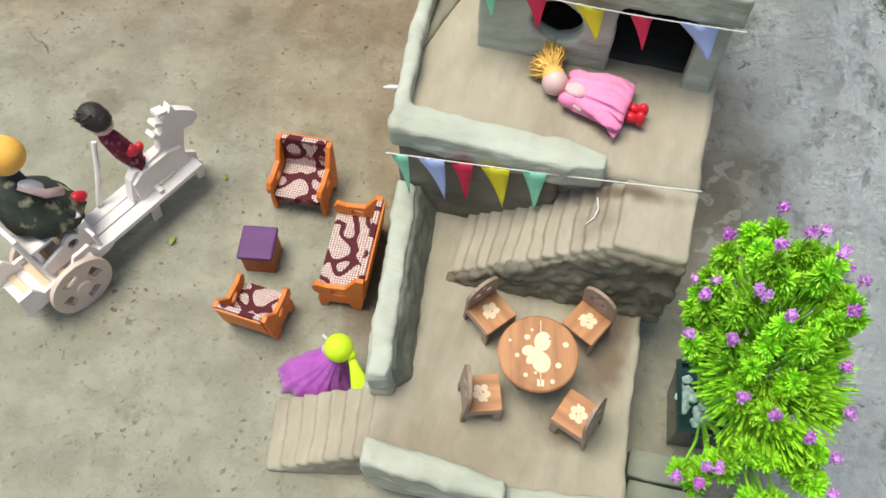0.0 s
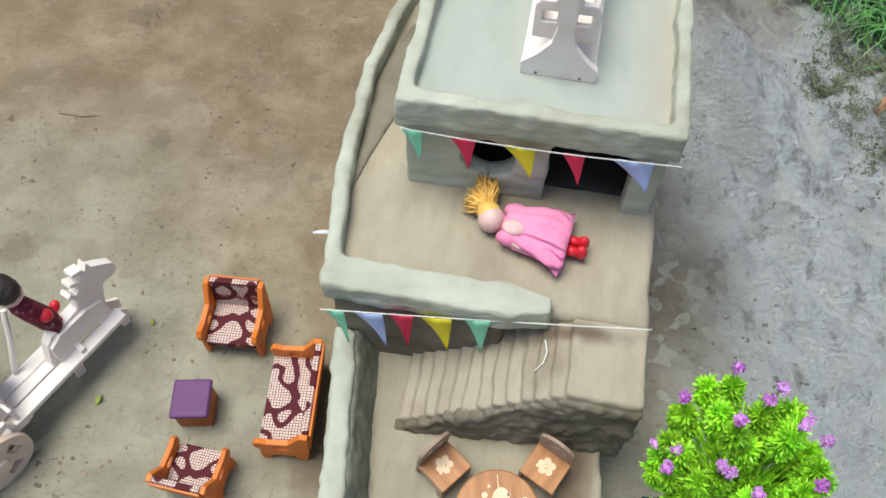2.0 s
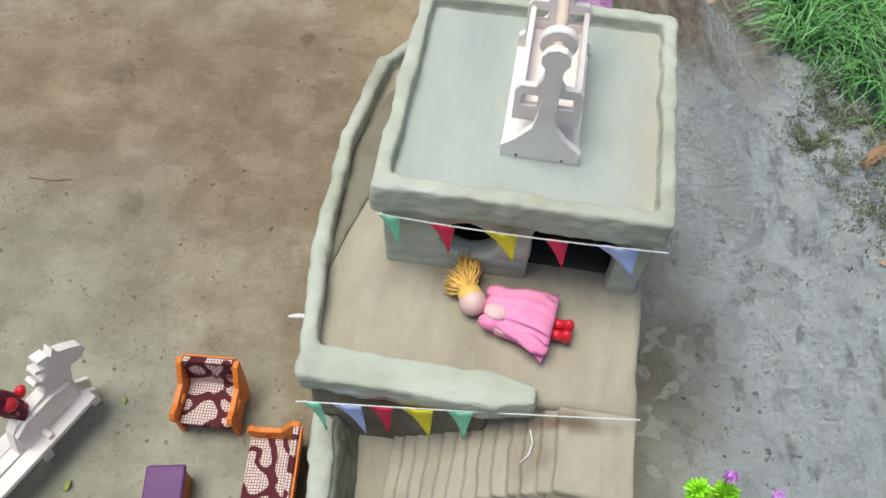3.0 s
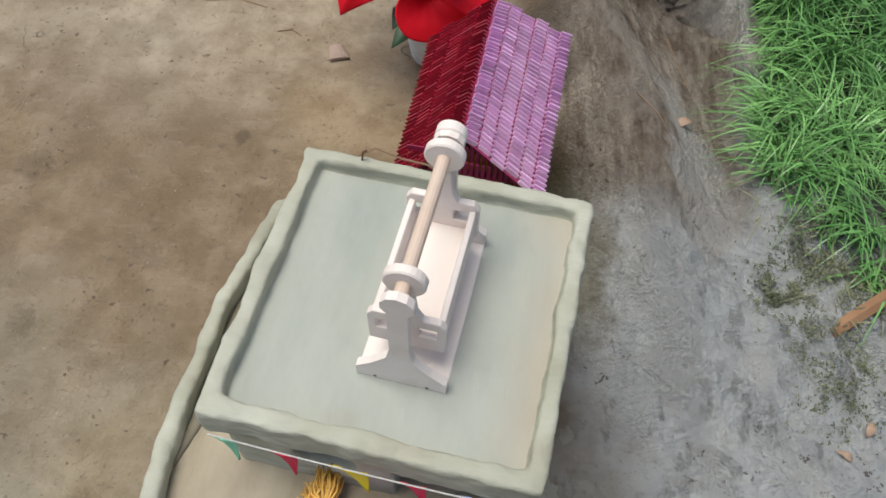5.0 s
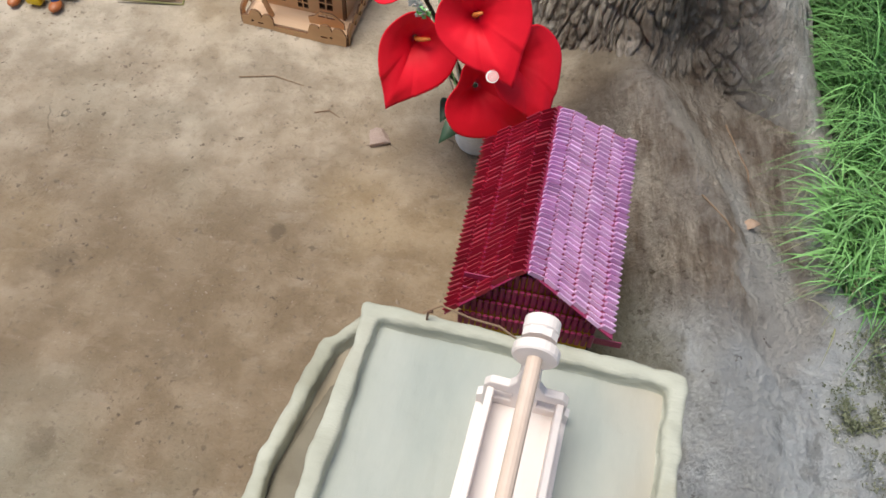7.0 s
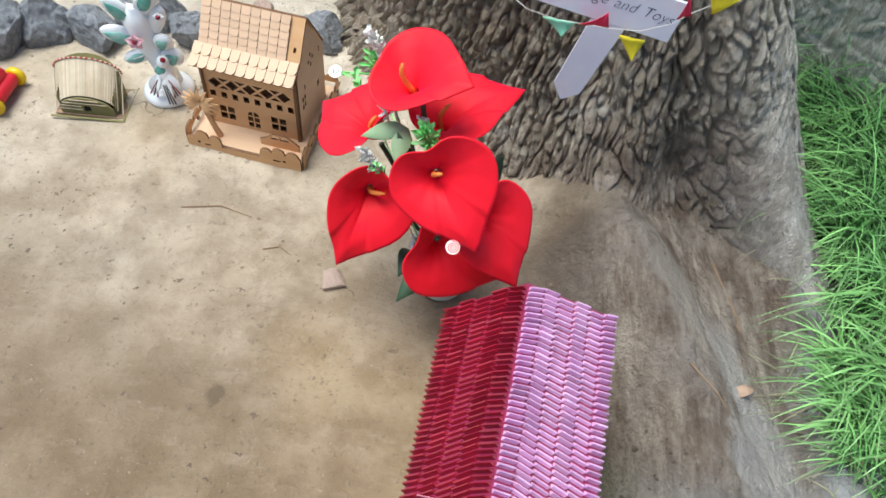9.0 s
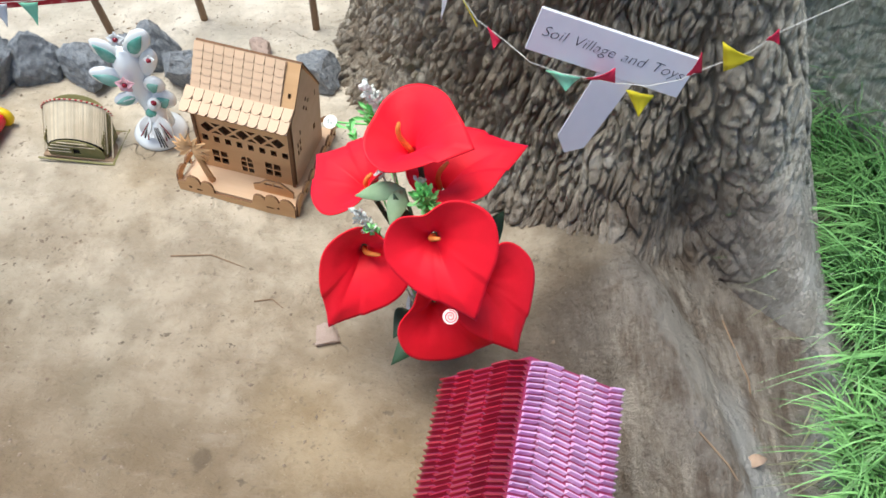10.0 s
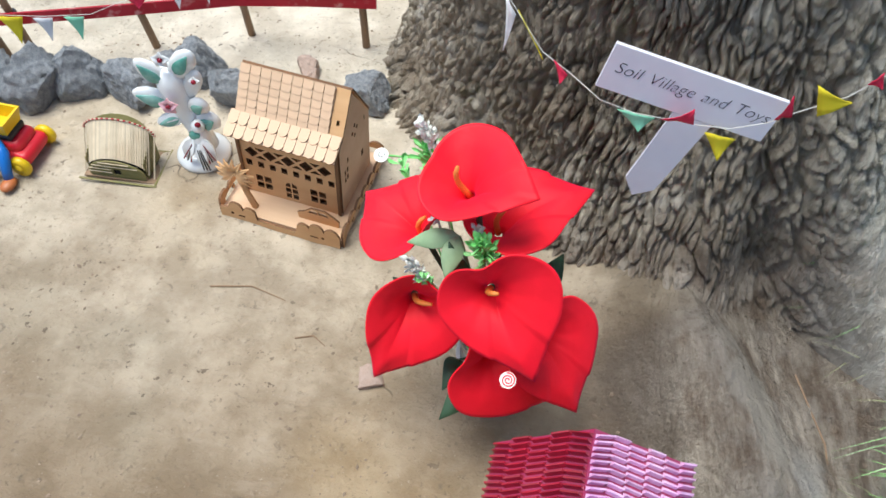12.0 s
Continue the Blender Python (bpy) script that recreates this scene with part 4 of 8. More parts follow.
    for va, vb, ua, ub in ((-0.114, 0.0, -0.047, -0.062), (-0.004, 0.13, -0.062, -0.066), (0.126, 0.235, -0.066, -0.051), (0.230, 0.260, -0.051, -0.026)):
        prism(bm, [(ua, va), (ua + 0.015, va), (ub + 0.014, vb), (ub, vb)], 0.160, 0.197)
    moulded(part("terrace_parapet", bm, MUD, house), 0.0026, 18, 0.007, 0.0022)
    # upper storey: front wall with a round window and a doorway
    bm = B()
    door = [(0.126, 0.170), (0.196, 0.170), (0.196, 0.254), (0.187, 0.262), (0.135, 0.262), (0.126, 0.254)]
    outline = [(0.002, 0.170), (0.126, 0.170), (0.126, 0.254), (0.135, 0.262), (0.187, 0.262), (0.196, 0.254), (0.196, 0.170), (0.222, 0.170), (0.222, 0.285), (0.002, 0.285)]
    plate(bm, outline, 0.02, [circle(0.074, 0.226, 0.024, 24)], Matrix.Translation((0, 0.024, 0)) @ UPRIGHT)
    moulded(part("front_wall", bm, MUD, house), 0.0025, 6)
    bm = prism(B(), [(0.002, 0.020), (0.020, 0.020), (0.022, 0.200), (0.202, 0.200), (0.202, 0.020), (0.222, 0.020), (0.222, 0.218), (0.002, 0.218)], 0.170, 0.285)
    moulded(part("side_walls", bm, MUD, house), 0.003, 6)
    # floor coloured near black to stand in for the unlit room
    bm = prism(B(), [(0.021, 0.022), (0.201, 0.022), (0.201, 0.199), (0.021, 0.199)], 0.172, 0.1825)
    moulded(part("room_floor", bm, MUD_UNLIT, house, "earth floor of the upper room, coloured black as unlit"), 0.004, 3, 0.003)
    # roof slab with its raised rim
    bm = prism(B(), [(-0.003, -0.005), (0.226, -0.005), (0.226, 0.222), (-0.003, 0.222)], 0.268, 0.286)
    for poly in ([(-0.004, -0.006), (0.227, -0.006), (0.227, 0.008), (-0.004, 0.008)], [(-0.004, 0.211), (0.227, 0.211), (0.227, 0.223), (-0.004, 0.223)],
                 [(-0.004, -0.006), (0.009, -0.006), (0.011, 0.223), (-0.002, 0.223)], [(0.215, -0.006), (0.227, -0.006), (0.227, 0.223), (0.215, 0.223)]):
        prism(bm, poly, 0.268, 0.301)
    moulded(part("roof", bm, MUD, house), 0.0024, 9, 0.007, 0.0024)
    bm = prism(B(), [(0.008, 0.006), (0.217, 0.006), (0.217, 0.213), (0.008, 0.213)], 0.276, 0.2885)
    moulded(part("roof_floor", bm, MUD_ROOF, house, "smooth blue-grey clay floor with brown stains"), 0.003, 4, 0.004)


build_mud_house()


def roof_twine():
    t = thing("roof_twine", "loose brown twine with a bent nail on the roof rim", "twine", HOUSE)
    part("strand", tube(B(), [(0.040, 0.222, 0.300), (0.052, 0.229, 0.304), (0.075, 0.226, 0.301), (0.095, 0.224, 0.303), (0.108, 0.219, 0.301)], 0.0008, 5), POST, t)
    part("nail", tube(B(), [(0.044, 0.216, 0.296), (0.045, 0.218, 0.310), (0.048, 0.219, 0.3115)], [0.0009, 0.0009, 0.0014], 6), NAIL, t)


roof_twine()


# ---- bunting ----
def flag(parent, a, b, tip, colour, bulge=0.003):
    a, b, tip = Vector(a), Vector(b), Vector(tip)
    n = (b - a).cross(tip - a).normalized()
    bm, rows = B(), []
    for i in range(6):
        s = i / 5
        l, r = a.lerp(tip, s), b.lerp(tip, s)
        off = n * bulge * math.sin(s * 2.6)
        rows.append([bm.verts.new(l.lerp(r, k / 4) + off + n * 0.001 * math.sin(k * 2.1 + s * 3)) for k in range(5)])
    for p, q in zip(rows, rows[1:]):
        for k in range(4):
            bm.faces.new((p[k], p[k + 1], q[k + 1], q[k]))
    bmesh.ops.remove_doubles(bm, verts=bm.verts, dist=1e-5)
    ob = part("flag", bm, FLAG[colour], parent, colour + " paper flag", smooth=True)
    s = ob.modifiers.new("paper", "SOLIDIFY")
    s.thickness = 0.0006
    return ob


def bunting(label, pts, flags, m=Matrix(), thread=0.0006):
    """A thread along pts with hanging flags: (start, end, drop, sway, colour) along its first and last coordinate line."""
    ob = thing("bunting", label, "bunting", m)
    part("string", tube(B(), pts, thread, 5), STRING, ob)
    for f in flags:
        flag(ob, *f)
    return ob


def house_flags(v, z, sag, spans, drop, slope=0.0):
    pts = [(-0.044 + 0.272 * k / 12, v + slope * 0.272 * k / 12, z - sag * math.sin(math.pi * k / 12) + 0.2 * slope * k / 12) for k in range(13)]
    out = []
    for u0, u1, t, colour in spans:
        zz = [z - sag * math.sin(math.pi * (u + 0.044) / 0.272) + 0.2 * slope * (u + 0.044) / 0.272 for u in (u0, u1)]
        w = v + slope * (u0 + 0.044)
        out.append(((u0, w, zz[0]), (u1, w, zz[1]), (t, w - 0.003, (zz[0] + zz[1]) / 2 - drop), colour))
    return pts, out


pts, fl = house_flags(-0.1370, 0.174, 0.002, [(-0.040, -0.024, -0.024, "mint"), (-0.016, 0.009, 0.010, "lilac"), (0.014, 0.035, 0.029, "red"), (0.040, 0.067, 0.064, "yellow"), (0.077, 0.099, 0.093, "mint")], 0.056, 0.085)
bunting("string of paper flags along the lower terrace edge", pts, fl, HOUSE)
pts, fl = house_flags(-0.0095, 0.272, 0.006, [(0.002, 0.020, 0.018, "mint"), (0.043, 0.064, 0.060, "red"), (0.086, 0.113, 0.112, "yellow"), (0.134, 0.153, 0.152, "red"), (0.174, 0.207, 0.208, "lilac")], 0.036)
bunting("string of paper flags below the roof edge", pts[2:], fl, HOUSE)


# ---- wooden cradle swing on the roof ----
def build_swing():
    sw = thing("cradle_swing", "pale wooden toy cradle swing on the mud roof", "toy swing", pose(0.276, 0.812, 0.286, 0, 0, -13))
    part("base", box(B(), -0.031, -0.064, 0, 0.031, 0.064, 0.004, 0.0012), WHITE_WOOD, sw)
    prof = [(-0.031, 0.0), (0.031, 0.0), (0.031, 0.012), (0.020, 0.022), (0.009, 0.036), (0.0065, 0.050), (0.0065, 0.098)]
    prof += circle(0, 0.106, 0.0105, 9, -0.9, math.pi + 0.9)
    prof += [(-0.0065, 0.098), (-0.0065, 0.050), (-0.009, 0.036), (-0.020, 0.022), (-0.031, 0.012)]
    for y in (-0.0585, 0.0635):
        post = part("post", plate(B(), prof, 0.006, m=Matrix.Translation((0, y, 0.003)) @ UPRIGHT), WHITE_WOOD, sw)
        bev = post.modifiers.new("worn", "BEVEL")
        bev.width, bev.segments = 0.0012, 2
        for x in (-0.018, 0.018):
            part("nail", cyl(B(), (x, y - 0.0062, 0.006), (x, y - 0.0066, 0.006), 0.0011, seg=8), NAIL, post)
    part("rod", cyl(B(), (0, -0.062, 0.109), (0, 0.066, 0.109), 0.0045, seg=14), WHEEL_WOOD, sw)
    for y in (-0.045, 0.05):
        ring = part("ring", lathe(B(), [(0.0125, -0.0035), (0.0135, -0.0025), (0.0135, 0.0025), (0.0125, 0.0035)], 24, pose(0, y, 0.109, 90)), WHITE_WOOD, sw)
    part("knob", lathe(B(), [(0.009, -0.004), (0.0105, -0.003), (0.0105, 0.004), (0.009, 0.005)], 24, pose(0, 0.067, 0.110, 90)), WHITE_WOOD, sw)
    cradle = part("cradle", box(B(), -0.021, -0.043, 0.034, 0.021, 0.046, 0.037, 0.0006), WHITE_WOOD, sw, "pale pink cradle tray")
    for x in (-0.0235, 0.0195):
        part("rail", box(B(), x, -0.043, 0.034, x + 0.0045, 0.046, 0.060, 0.001), WHITE_WOOD, cradle)
    for y in (-0.042, 0.0515):
        end = [(-0.026, 0.028), (0.026, 0.028), (0.026, 0.060), (0.022, 0.066), (0.011, 0.066), (0.007, 0.074), (0.005, 0.097), (-0.005, 0.097), (-0.007, 0.074), (-0.011, 0.066), (-0.022, 0.066), (-0.026, 0.060)]
        e = part("end_board", plate(B(), end, 0.0055, [rect(-0.020, 0.045, -0.008, 0.056), rect(0.008, 0.045, 0.020, 0.056)], Matrix.Translation((0, y, 0)) @ UPRIGHT), WHITE_WOOD, cradle)
        bev = e.modifiers.new("worn", "BEVEL")
        bev.width, bev.segments = 0.001, 2
    return sw


build_swing()


# ---- dining set ----
def build_table():
    t = thing("dining_table", "round brown wooden toy table with pale inlaid flowers on the patio", "table", pose(0.2025, 0.4455, 0.068, 0, 0, 0))
    top = part("tabletop", lathe(B(), [(0.0335, 0.040), (0.0348, 0.0412), (0.0348, 0.0438), (0.0335, 0.045)], 48), TABLE_WOOD, t)
    bm = B()
    z = 0.0451
    for layer, (dx, dy, ra, rb, turn) in enumerate(((0.0035, 0.0105, 0.0072, 0.0092, -12), (0.0025, -0.0085, 0.0080, 0.0095, 8), (-0.0085, 0.0015, 0.0058, 0.0048, 20), (-0.0062, -0.0060, 0.0036, 0.0055, -35), (0.0, 0.0015, 0.0040, 0.0050, 0))):
        prism(bm, [tuple((Matrix.Rotation(radians(turn), 2) @ Vector((ra * math.cos(k * math.pi / 10), rb * math.sin(k * math.pi / 10)))) + Vector((dx, dy))) for k in range(20)], z, z + 0.0002 + 0.00006 * layer)
    for k in range(16):
        a, r = k * 2.4, 0.012 + 0.0016 * (k % 11)
        if r > 0.016:
            cyl(bm, (r * math.cos(a), r * math.sin(a), z), (r * math.cos(a), r * math.sin(a), z + 0.0002), 0.0013 + 0.0007 * (k % 3), seg=10)
    box(bm, 0.0016, -0.028, z, 0.0024, 0.030, z + 0.00025)
    box(bm, -0.001, -0.030, z, 0.005, -0.024, z + 0.00025)
    part("inlay", bm, INLAY, top, "pale inlaid flower shapes")
    for k in range(4):
        a = radians(45 + 90 * k)
        x, y = 0.021 * math.cos(a), 0.021 * math.sin(a)
        part("leg", box(B(), -0.004, -0.002, 0, 0.004, 0.002, 0.0405, 0.0006, pose(x, y, 0, 0, 0, math.degrees(a) + 90)), CHAIR_SIDE, t)


build_table()


def build_chair(m):
    """Seat towards +y's table, backrest at -y."""
    c = thing("dining_chair", "brown plywood toy dining chair with pale inlaid seat", "chair", m, "chairs round the patio table")
    seat = part("seat", box(B(), -0.0165, -0.016, 0.024, 0.0165, 0.017, 0.0275, 0.0008), TABLE_WOOD, c)
    bm = B()
    for k in range(5):
        a = k * 1.257
        cyl(bm, (0.005 * math.cos(a), 0.005 * math.sin(a), 0.0276), (0.005 * math.cos(a), 0.005 * math.sin(a), 0.0278), 0.0033, seg=8)
    box(bm, -0.008, -0.0015, 0.0276, 0.009, 0.001, 0.0278, m=pose(0, 0, 0, 0, 0, 30))
    part("inlay", bm, INLAY, seat, "pale inlaid blossom")
    back = [(-0.0165, 0.0), (-0.012, 0.0), (-0.0115, 0.018), (0.0115, 0.018), (0.012, 0.0), (0.0165, 0.0), (0.017, 0.050)] + circle(0, 0.050, 0.017, 9, 0.15, math.pi - 0.15) + [(-0.017, 0.050)]
    holes = [circle(-0.006, 0.047, 0.0042, 8), circle(0.006, 0.047, 0.0042, 8), circle(0.0, 0.057, 0.0032, 8)]
    part("backrest", plate(B(), back, 0.003, holes, pose(0, -0.016, 0.0, -6) @ UPRIGHT), CHAIR_SIDE, c, "pierced plywood backrest")
    for x in (-0.0155, 0.0155):
        leg = [(-0.003, 0.0), (0.003, 0.0), (0.0035, 0.012), (0.003, 0.0245), (-0.004, 0.0245)]
        part("leg", plate(B(), leg, 0.003, m=Matrix.Translation((x - 0.0015, 0.0125, 0)) @ SIDEWAYS), CHAIR_SIDE, c)
        side = [(-0.014, 0.018), (0.013, 0.018), (0.013, 0.0238), (-0.014, 0.0238)]
        part("apron", plate(B(), side, 0.0025, m=Matrix.Translation((x - 0.00125, 0, 0)) @ SIDEWAYS), CHAIR_SIDE, c)
    return c


PATIO = 0.068
chair = build_chair(pose(0.161, 0.4905, PATIO, 0, 0, -140))
for x, y, a in ((0.2485, 0.4855, 141), (0.1555, 0.413, -83), (0.238, 0.399, 58)):
    copy_thing(chair, pose(x, y, PATIO, 0, 0, a))


# ---- sitting-room set on the earth ----
def sofa_side(h=0.046, d=0.046, back=0.058):
    """Outline of an armrest board in yz: the front towards -y."""
    f, r = -d / 2, d / 2
    return [(f + 0.003, 0), (f + 0.011, 0), (f + 0.014, 0.010), (r - 0.014, 0.010), (r - 0.011, 0), (r - 0.003, 0), (r + 0.001, 0.02), (r + 0.004, back),
            (r - 0.003, back + 0.001), (r - 0.009, h + 0.004), (r - 0.015, h - 0.006), (f + 0.012, h - 0.007), (f + 0.004, h - 0.004), (f, h - 0.010), (f + 0.001, h - 0.018), (f + 0.005, h - 0.022), (f + 0.003, 0.014)]


def build_sofa(name, label, category, width, m, group):
    c = thing(name, label, category, m, group)
    w = width / 2
    for x in (-w, w - 0.005):
        s = part("armrest", plate(B(), sofa_side(), 0.005, [[(-0.006, 0.026), (0.004, 0.024), (0.009, 0.030), (0.003, 0.034), (-0.005, 0.033)]], Matrix.Translation((x, 0, 0)) @ SIDEWAYS), ORANGE, c)
        b = s.modifiers.new("worn", "BEVEL")
        b.width, b.segments = 0.0009, 2
    part("seat", box(B(), -w + 0.005, -0.021, 0.016, w - 0.005, 0.020, 0.0255, 0.002), UPHOLSTERY, c)
    bk = part("backrest", box(B(), -w + 0.005, -0.002, 0.0, w - 0.005, 0.004, 0.038, 0.0015, pose(0, 0.019, 0.022, -7)), UPHOLSTERY, c)
    rail = part("back_rail", box(B(), -w + 0.004, 0.0042, 0.0, w - 0.004, 0.006, 0.037, 0.0004, pose(0, 0.019, 0.022, -7)), ORANGE, c)
    return c


SET = "sofa set on the earth floor"
build_sofa("armchair", "orange wooden toy armchair with maroon and white net upholstery", "armchair", 0.054, pose(-0.047, 0.664, 0, 0, 0, -8) @ Matrix.Scale(1.14, 4), SET)
build_sofa("armchair", "orange wooden toy armchair seen from behind with maroon seat", "armchair", 0.056, pose(-0.071, 0.515, 0, 0, 0, 165), SET)
build_sofa("sofa", "orange wooden toy sofa with maroon looped upholstery", "sofa", 0.092, pose(0.014, 0.579, 0, 0, 0, -96) @ Matrix.Scale(1.1, 4), SET)


def build_stool():
    s = thing("stool", "square toy stool with purple top and brown sides", "stool", pose(-0.0805, 0.581, 0, 0, 0, -1), SET)
    part("body", box(B(), -0.0165, -0.0165, 0.0, 0.0165, 0.0165, 0.031, 0.001), BROWN_SIDE, s)
    part("top", box(B(), -0.0185, -0.0195, 0.0305, 0.0185, 0.0195, 0.0365, 0.002), PURPLE_TOP, s)


build_stool()


# ---- dolls: one plain mesh each ----
def doll(name, label, m, mats, build):
    bm = B()
    build(bm)
    ob = part(name, bm, mats, None, smooth=True)
    ob.matrix_basis = m
    return tagged(ob, label, "doll")


def skirt(bm, pts, flute, n=40, index=0):
    """A draped cloth along a line of (centre, across radius, height radius)."""
    f0, rings = len(bm.faces), []
    for i, (c, ra, rb, axis_a, axis_b) in enumerate(pts):
        s = i / (len(pts) - 1)
        ring = []
        for k in range(n):
            a = 2 * math.pi * k / n
            w = 1 + flute * (0.25 + 0.75 * s) * (1.5 * noise.noise((2.3 * math.cos(a) + len(pts), 2.3 * math.sin(a), i * 0.5)) + 1.1 * noise.noise((6 * math.cos(a), 6 * math.sin(a), i * 0.7)) + 0.3 * math.sin(15 * a + i * 0.5))
            ring.append(bm.verts.new(Vector(c) + Vector(axis_a) * ra * w * math.cos(a) + Vector(axis_b) * rb * w * math.sin(a)))
        rings.append(ring)
    for a, b in zip(rings, rings[1:]):
        for k in range(n):
            bm.faces.new((a[k], a[(k + 1) % n], b[(k + 1) % n], b[k]))
    bm.faces.new(rings[0][::-1])
    bm.faces.new(rings[-1])
    slot(bm, f0, index)


def strands(bm, root, to, spread, n, r, index, seed):
    rnd = random.Random(seed)
    f0 = len(bm.faces)
    root, to = Vector(root), Vector(to)
    for _ in range(n):
        e = to + Vector([rnd.uniform(-spread, spread) for _ in range(3)])
        mid = root.lerp(e, 0.5) + Vector([rnd.uniform(-spread, spread) * 0.5 for _ in range(3)]) + Vector((0, 0, spread * 0.4))
        tube(bm, [root, root.lerp(mid, 0.6), mid, e], [r, r, r * 0.8, r * 0.3], 5)
    slot(bm, f0, index)


def pink_doll(bm):
    X, Y, Z = (1, 0, 0), (0, 1, 0), (0, 0, 1)
    skirt(bm, [((0.010, 0, 0.010), 0.006, 0.006, Y, Z), ((0.015, 0, 0.011), 0.015, 0.009, Y, Z), ((0.024, 0, 0.012), 0.020, 0.010, Y, Z), ((0.040, -0.001, 0.012), 0.0235, 0.011, Y, Z),
               ((0.054, -0.002, 0.012), 0.0255, 0.0115, Y, Z), ((0.064, -0.003, 0.011), 0.0265, 0.010, Y, Z), ((0.067, -0.003, 0.010), 0.0245, 0.008, Y, Z)], 0.24, 96, 0)
    f = len(bm.faces)
    ball(bm, (0.019, 0.014, 0.012), 0.009, (1.3, 0.8, 0.8))
    ball(bm, (0.019, -0.014, 0.012), 0.009, (1.3, 0.8, 0.8))
    slot(bm, f, 0)
    f = len(bm.faces)
    ball(bm, (0.021, -0.007, 0.019), 0.008, (1.3, 1.0, 0.5))
    slot(bm, f, 4)
    f = len(bm.faces)
    ball(bm, (0.0, 0, 0.0125), 0.0115, (1.0, 1.0, 1.0), 3)
    tube(bm, [(0.018, -0.016, 0.013), (0.030, -0.020, 0.012), (0.036, -0.020, 0.012)], [0.0035, 0.003, 0.003], 8)
    slot(bm, f, 1)
    f = len(bm.faces)
    for y in (-0.008, 0.002):
        tube(bm, [(0.066, y, 0.008), (0.076, y, 0.008)], 0.0045, 10)
        ball(bm, (0.079, y, 0.009), 0.0065, (0.8, 0.75, 1.25))
    slot(bm, f, 3)
    f = len(bm.faces)
    ball(bm, (-0.003, 0.004, 0.015), 0.0118, (0.9, 0.9, 0.8), 2)
    slot(bm, f, 2)
    strands(bm, (-0.006, 0.010, 0.016), (-0.013, 0.033, 0.012), 0.0100, 240, 0.0010, 2, 5)
    strands(bm, (-0.006, 0.006, 0.016), (-0.020, 0.016, 0.008), 0.0085, 130, 0.0010, 2, 6)


doll("doll", "golden-haired doll in a pink dress lying on the terrace", pose(0.2085, 0.676, 0.179, 0, 0, -19) @ Matrix.Diagonal((1.04, 1.02, 1.1, 1)), [PINK, SKIN, BLOND, RED_PLASTIC, PINK_LACE], pink_doll)


def purple_doll(bm):
    X, Y, Z = Vector((1, 0, 0)), Vector((0, 1, 0)), Vector((0, 0, 1))
    skirt(bm, [((0.012, 0.006, 0.044), 0.009, 0.008, X, Y), ((0.006, 0.005, 0.032), 0.016, 0.014, X, Y), ((-0.004, 0.001, 0.020), 0.027, 0.020, X, Y), ((-0.007, -0.001, 0.010), 0.035, 0.025, X, Y),
               ((-0.008, -0.002, 0.001), 0.038, 0.028, X, Y), ((-0.008, -0.002, 0.0), 0.036, 0.026, X, Y)], 0.16, 110, 0)
    f = len(bm.faces)
    ball(bm, (0.016, 0.009, 0.056), 0.0125, (1, 1, 1.05), 3)
    slot(bm, f, 1)
    f = len(bm.faces)
    ball(bm, (0.0185, 0.0085, 0.0585), 0.0138, (1, 1, 1), 3)
    ball(bm, (0.029, 0.004, 0.055), 0.006, (1, 1, 1), 2)
    slot(bm, f, 2)
    f = len(bm.faces)
    for k, (dx, dy) in enumerate(((0.040, -0.022), (0.045, -0.016), (0.036, -0.026))):
        tube(bm, [(0.029, 0.004, 0.054), (0.034, -0.006, 0.048), (dx + 0.004, dy - 0.010, 0.034), (dx * 1.25 + 0.004, dy - 0.030, 0.014), (dx * 1.4 + 0.004, dy - 0.036, 0.007)], [0.003, 0.005, 0.0066, 0.0075, 0.006], 10)
    slot(bm, f, 2)
    f = len(bm.faces)
    ball(bm, (0.006, 0.012, 0.045), 0.006, (1, 1, 1.5), 2)
    cyl(bm, (0.008, 0.014, 0.062), (0.004, 0.016, 0.070), 0.0025, 0.0008, 8)
    slot(bm, f, 3)


doll("doll", "doll in purple tulle skirt and lime headscarf sitting outdoors", pose(0.004, 0.452, 0.001, 0, 0, 0), [VIOLET_CLOTH, SKIN, LIME, WHITE_CLOTH], purple_doll)


# ---- horse cart ----
CART = pose(-0.276, 0.542, 0, 0, 0, 54)


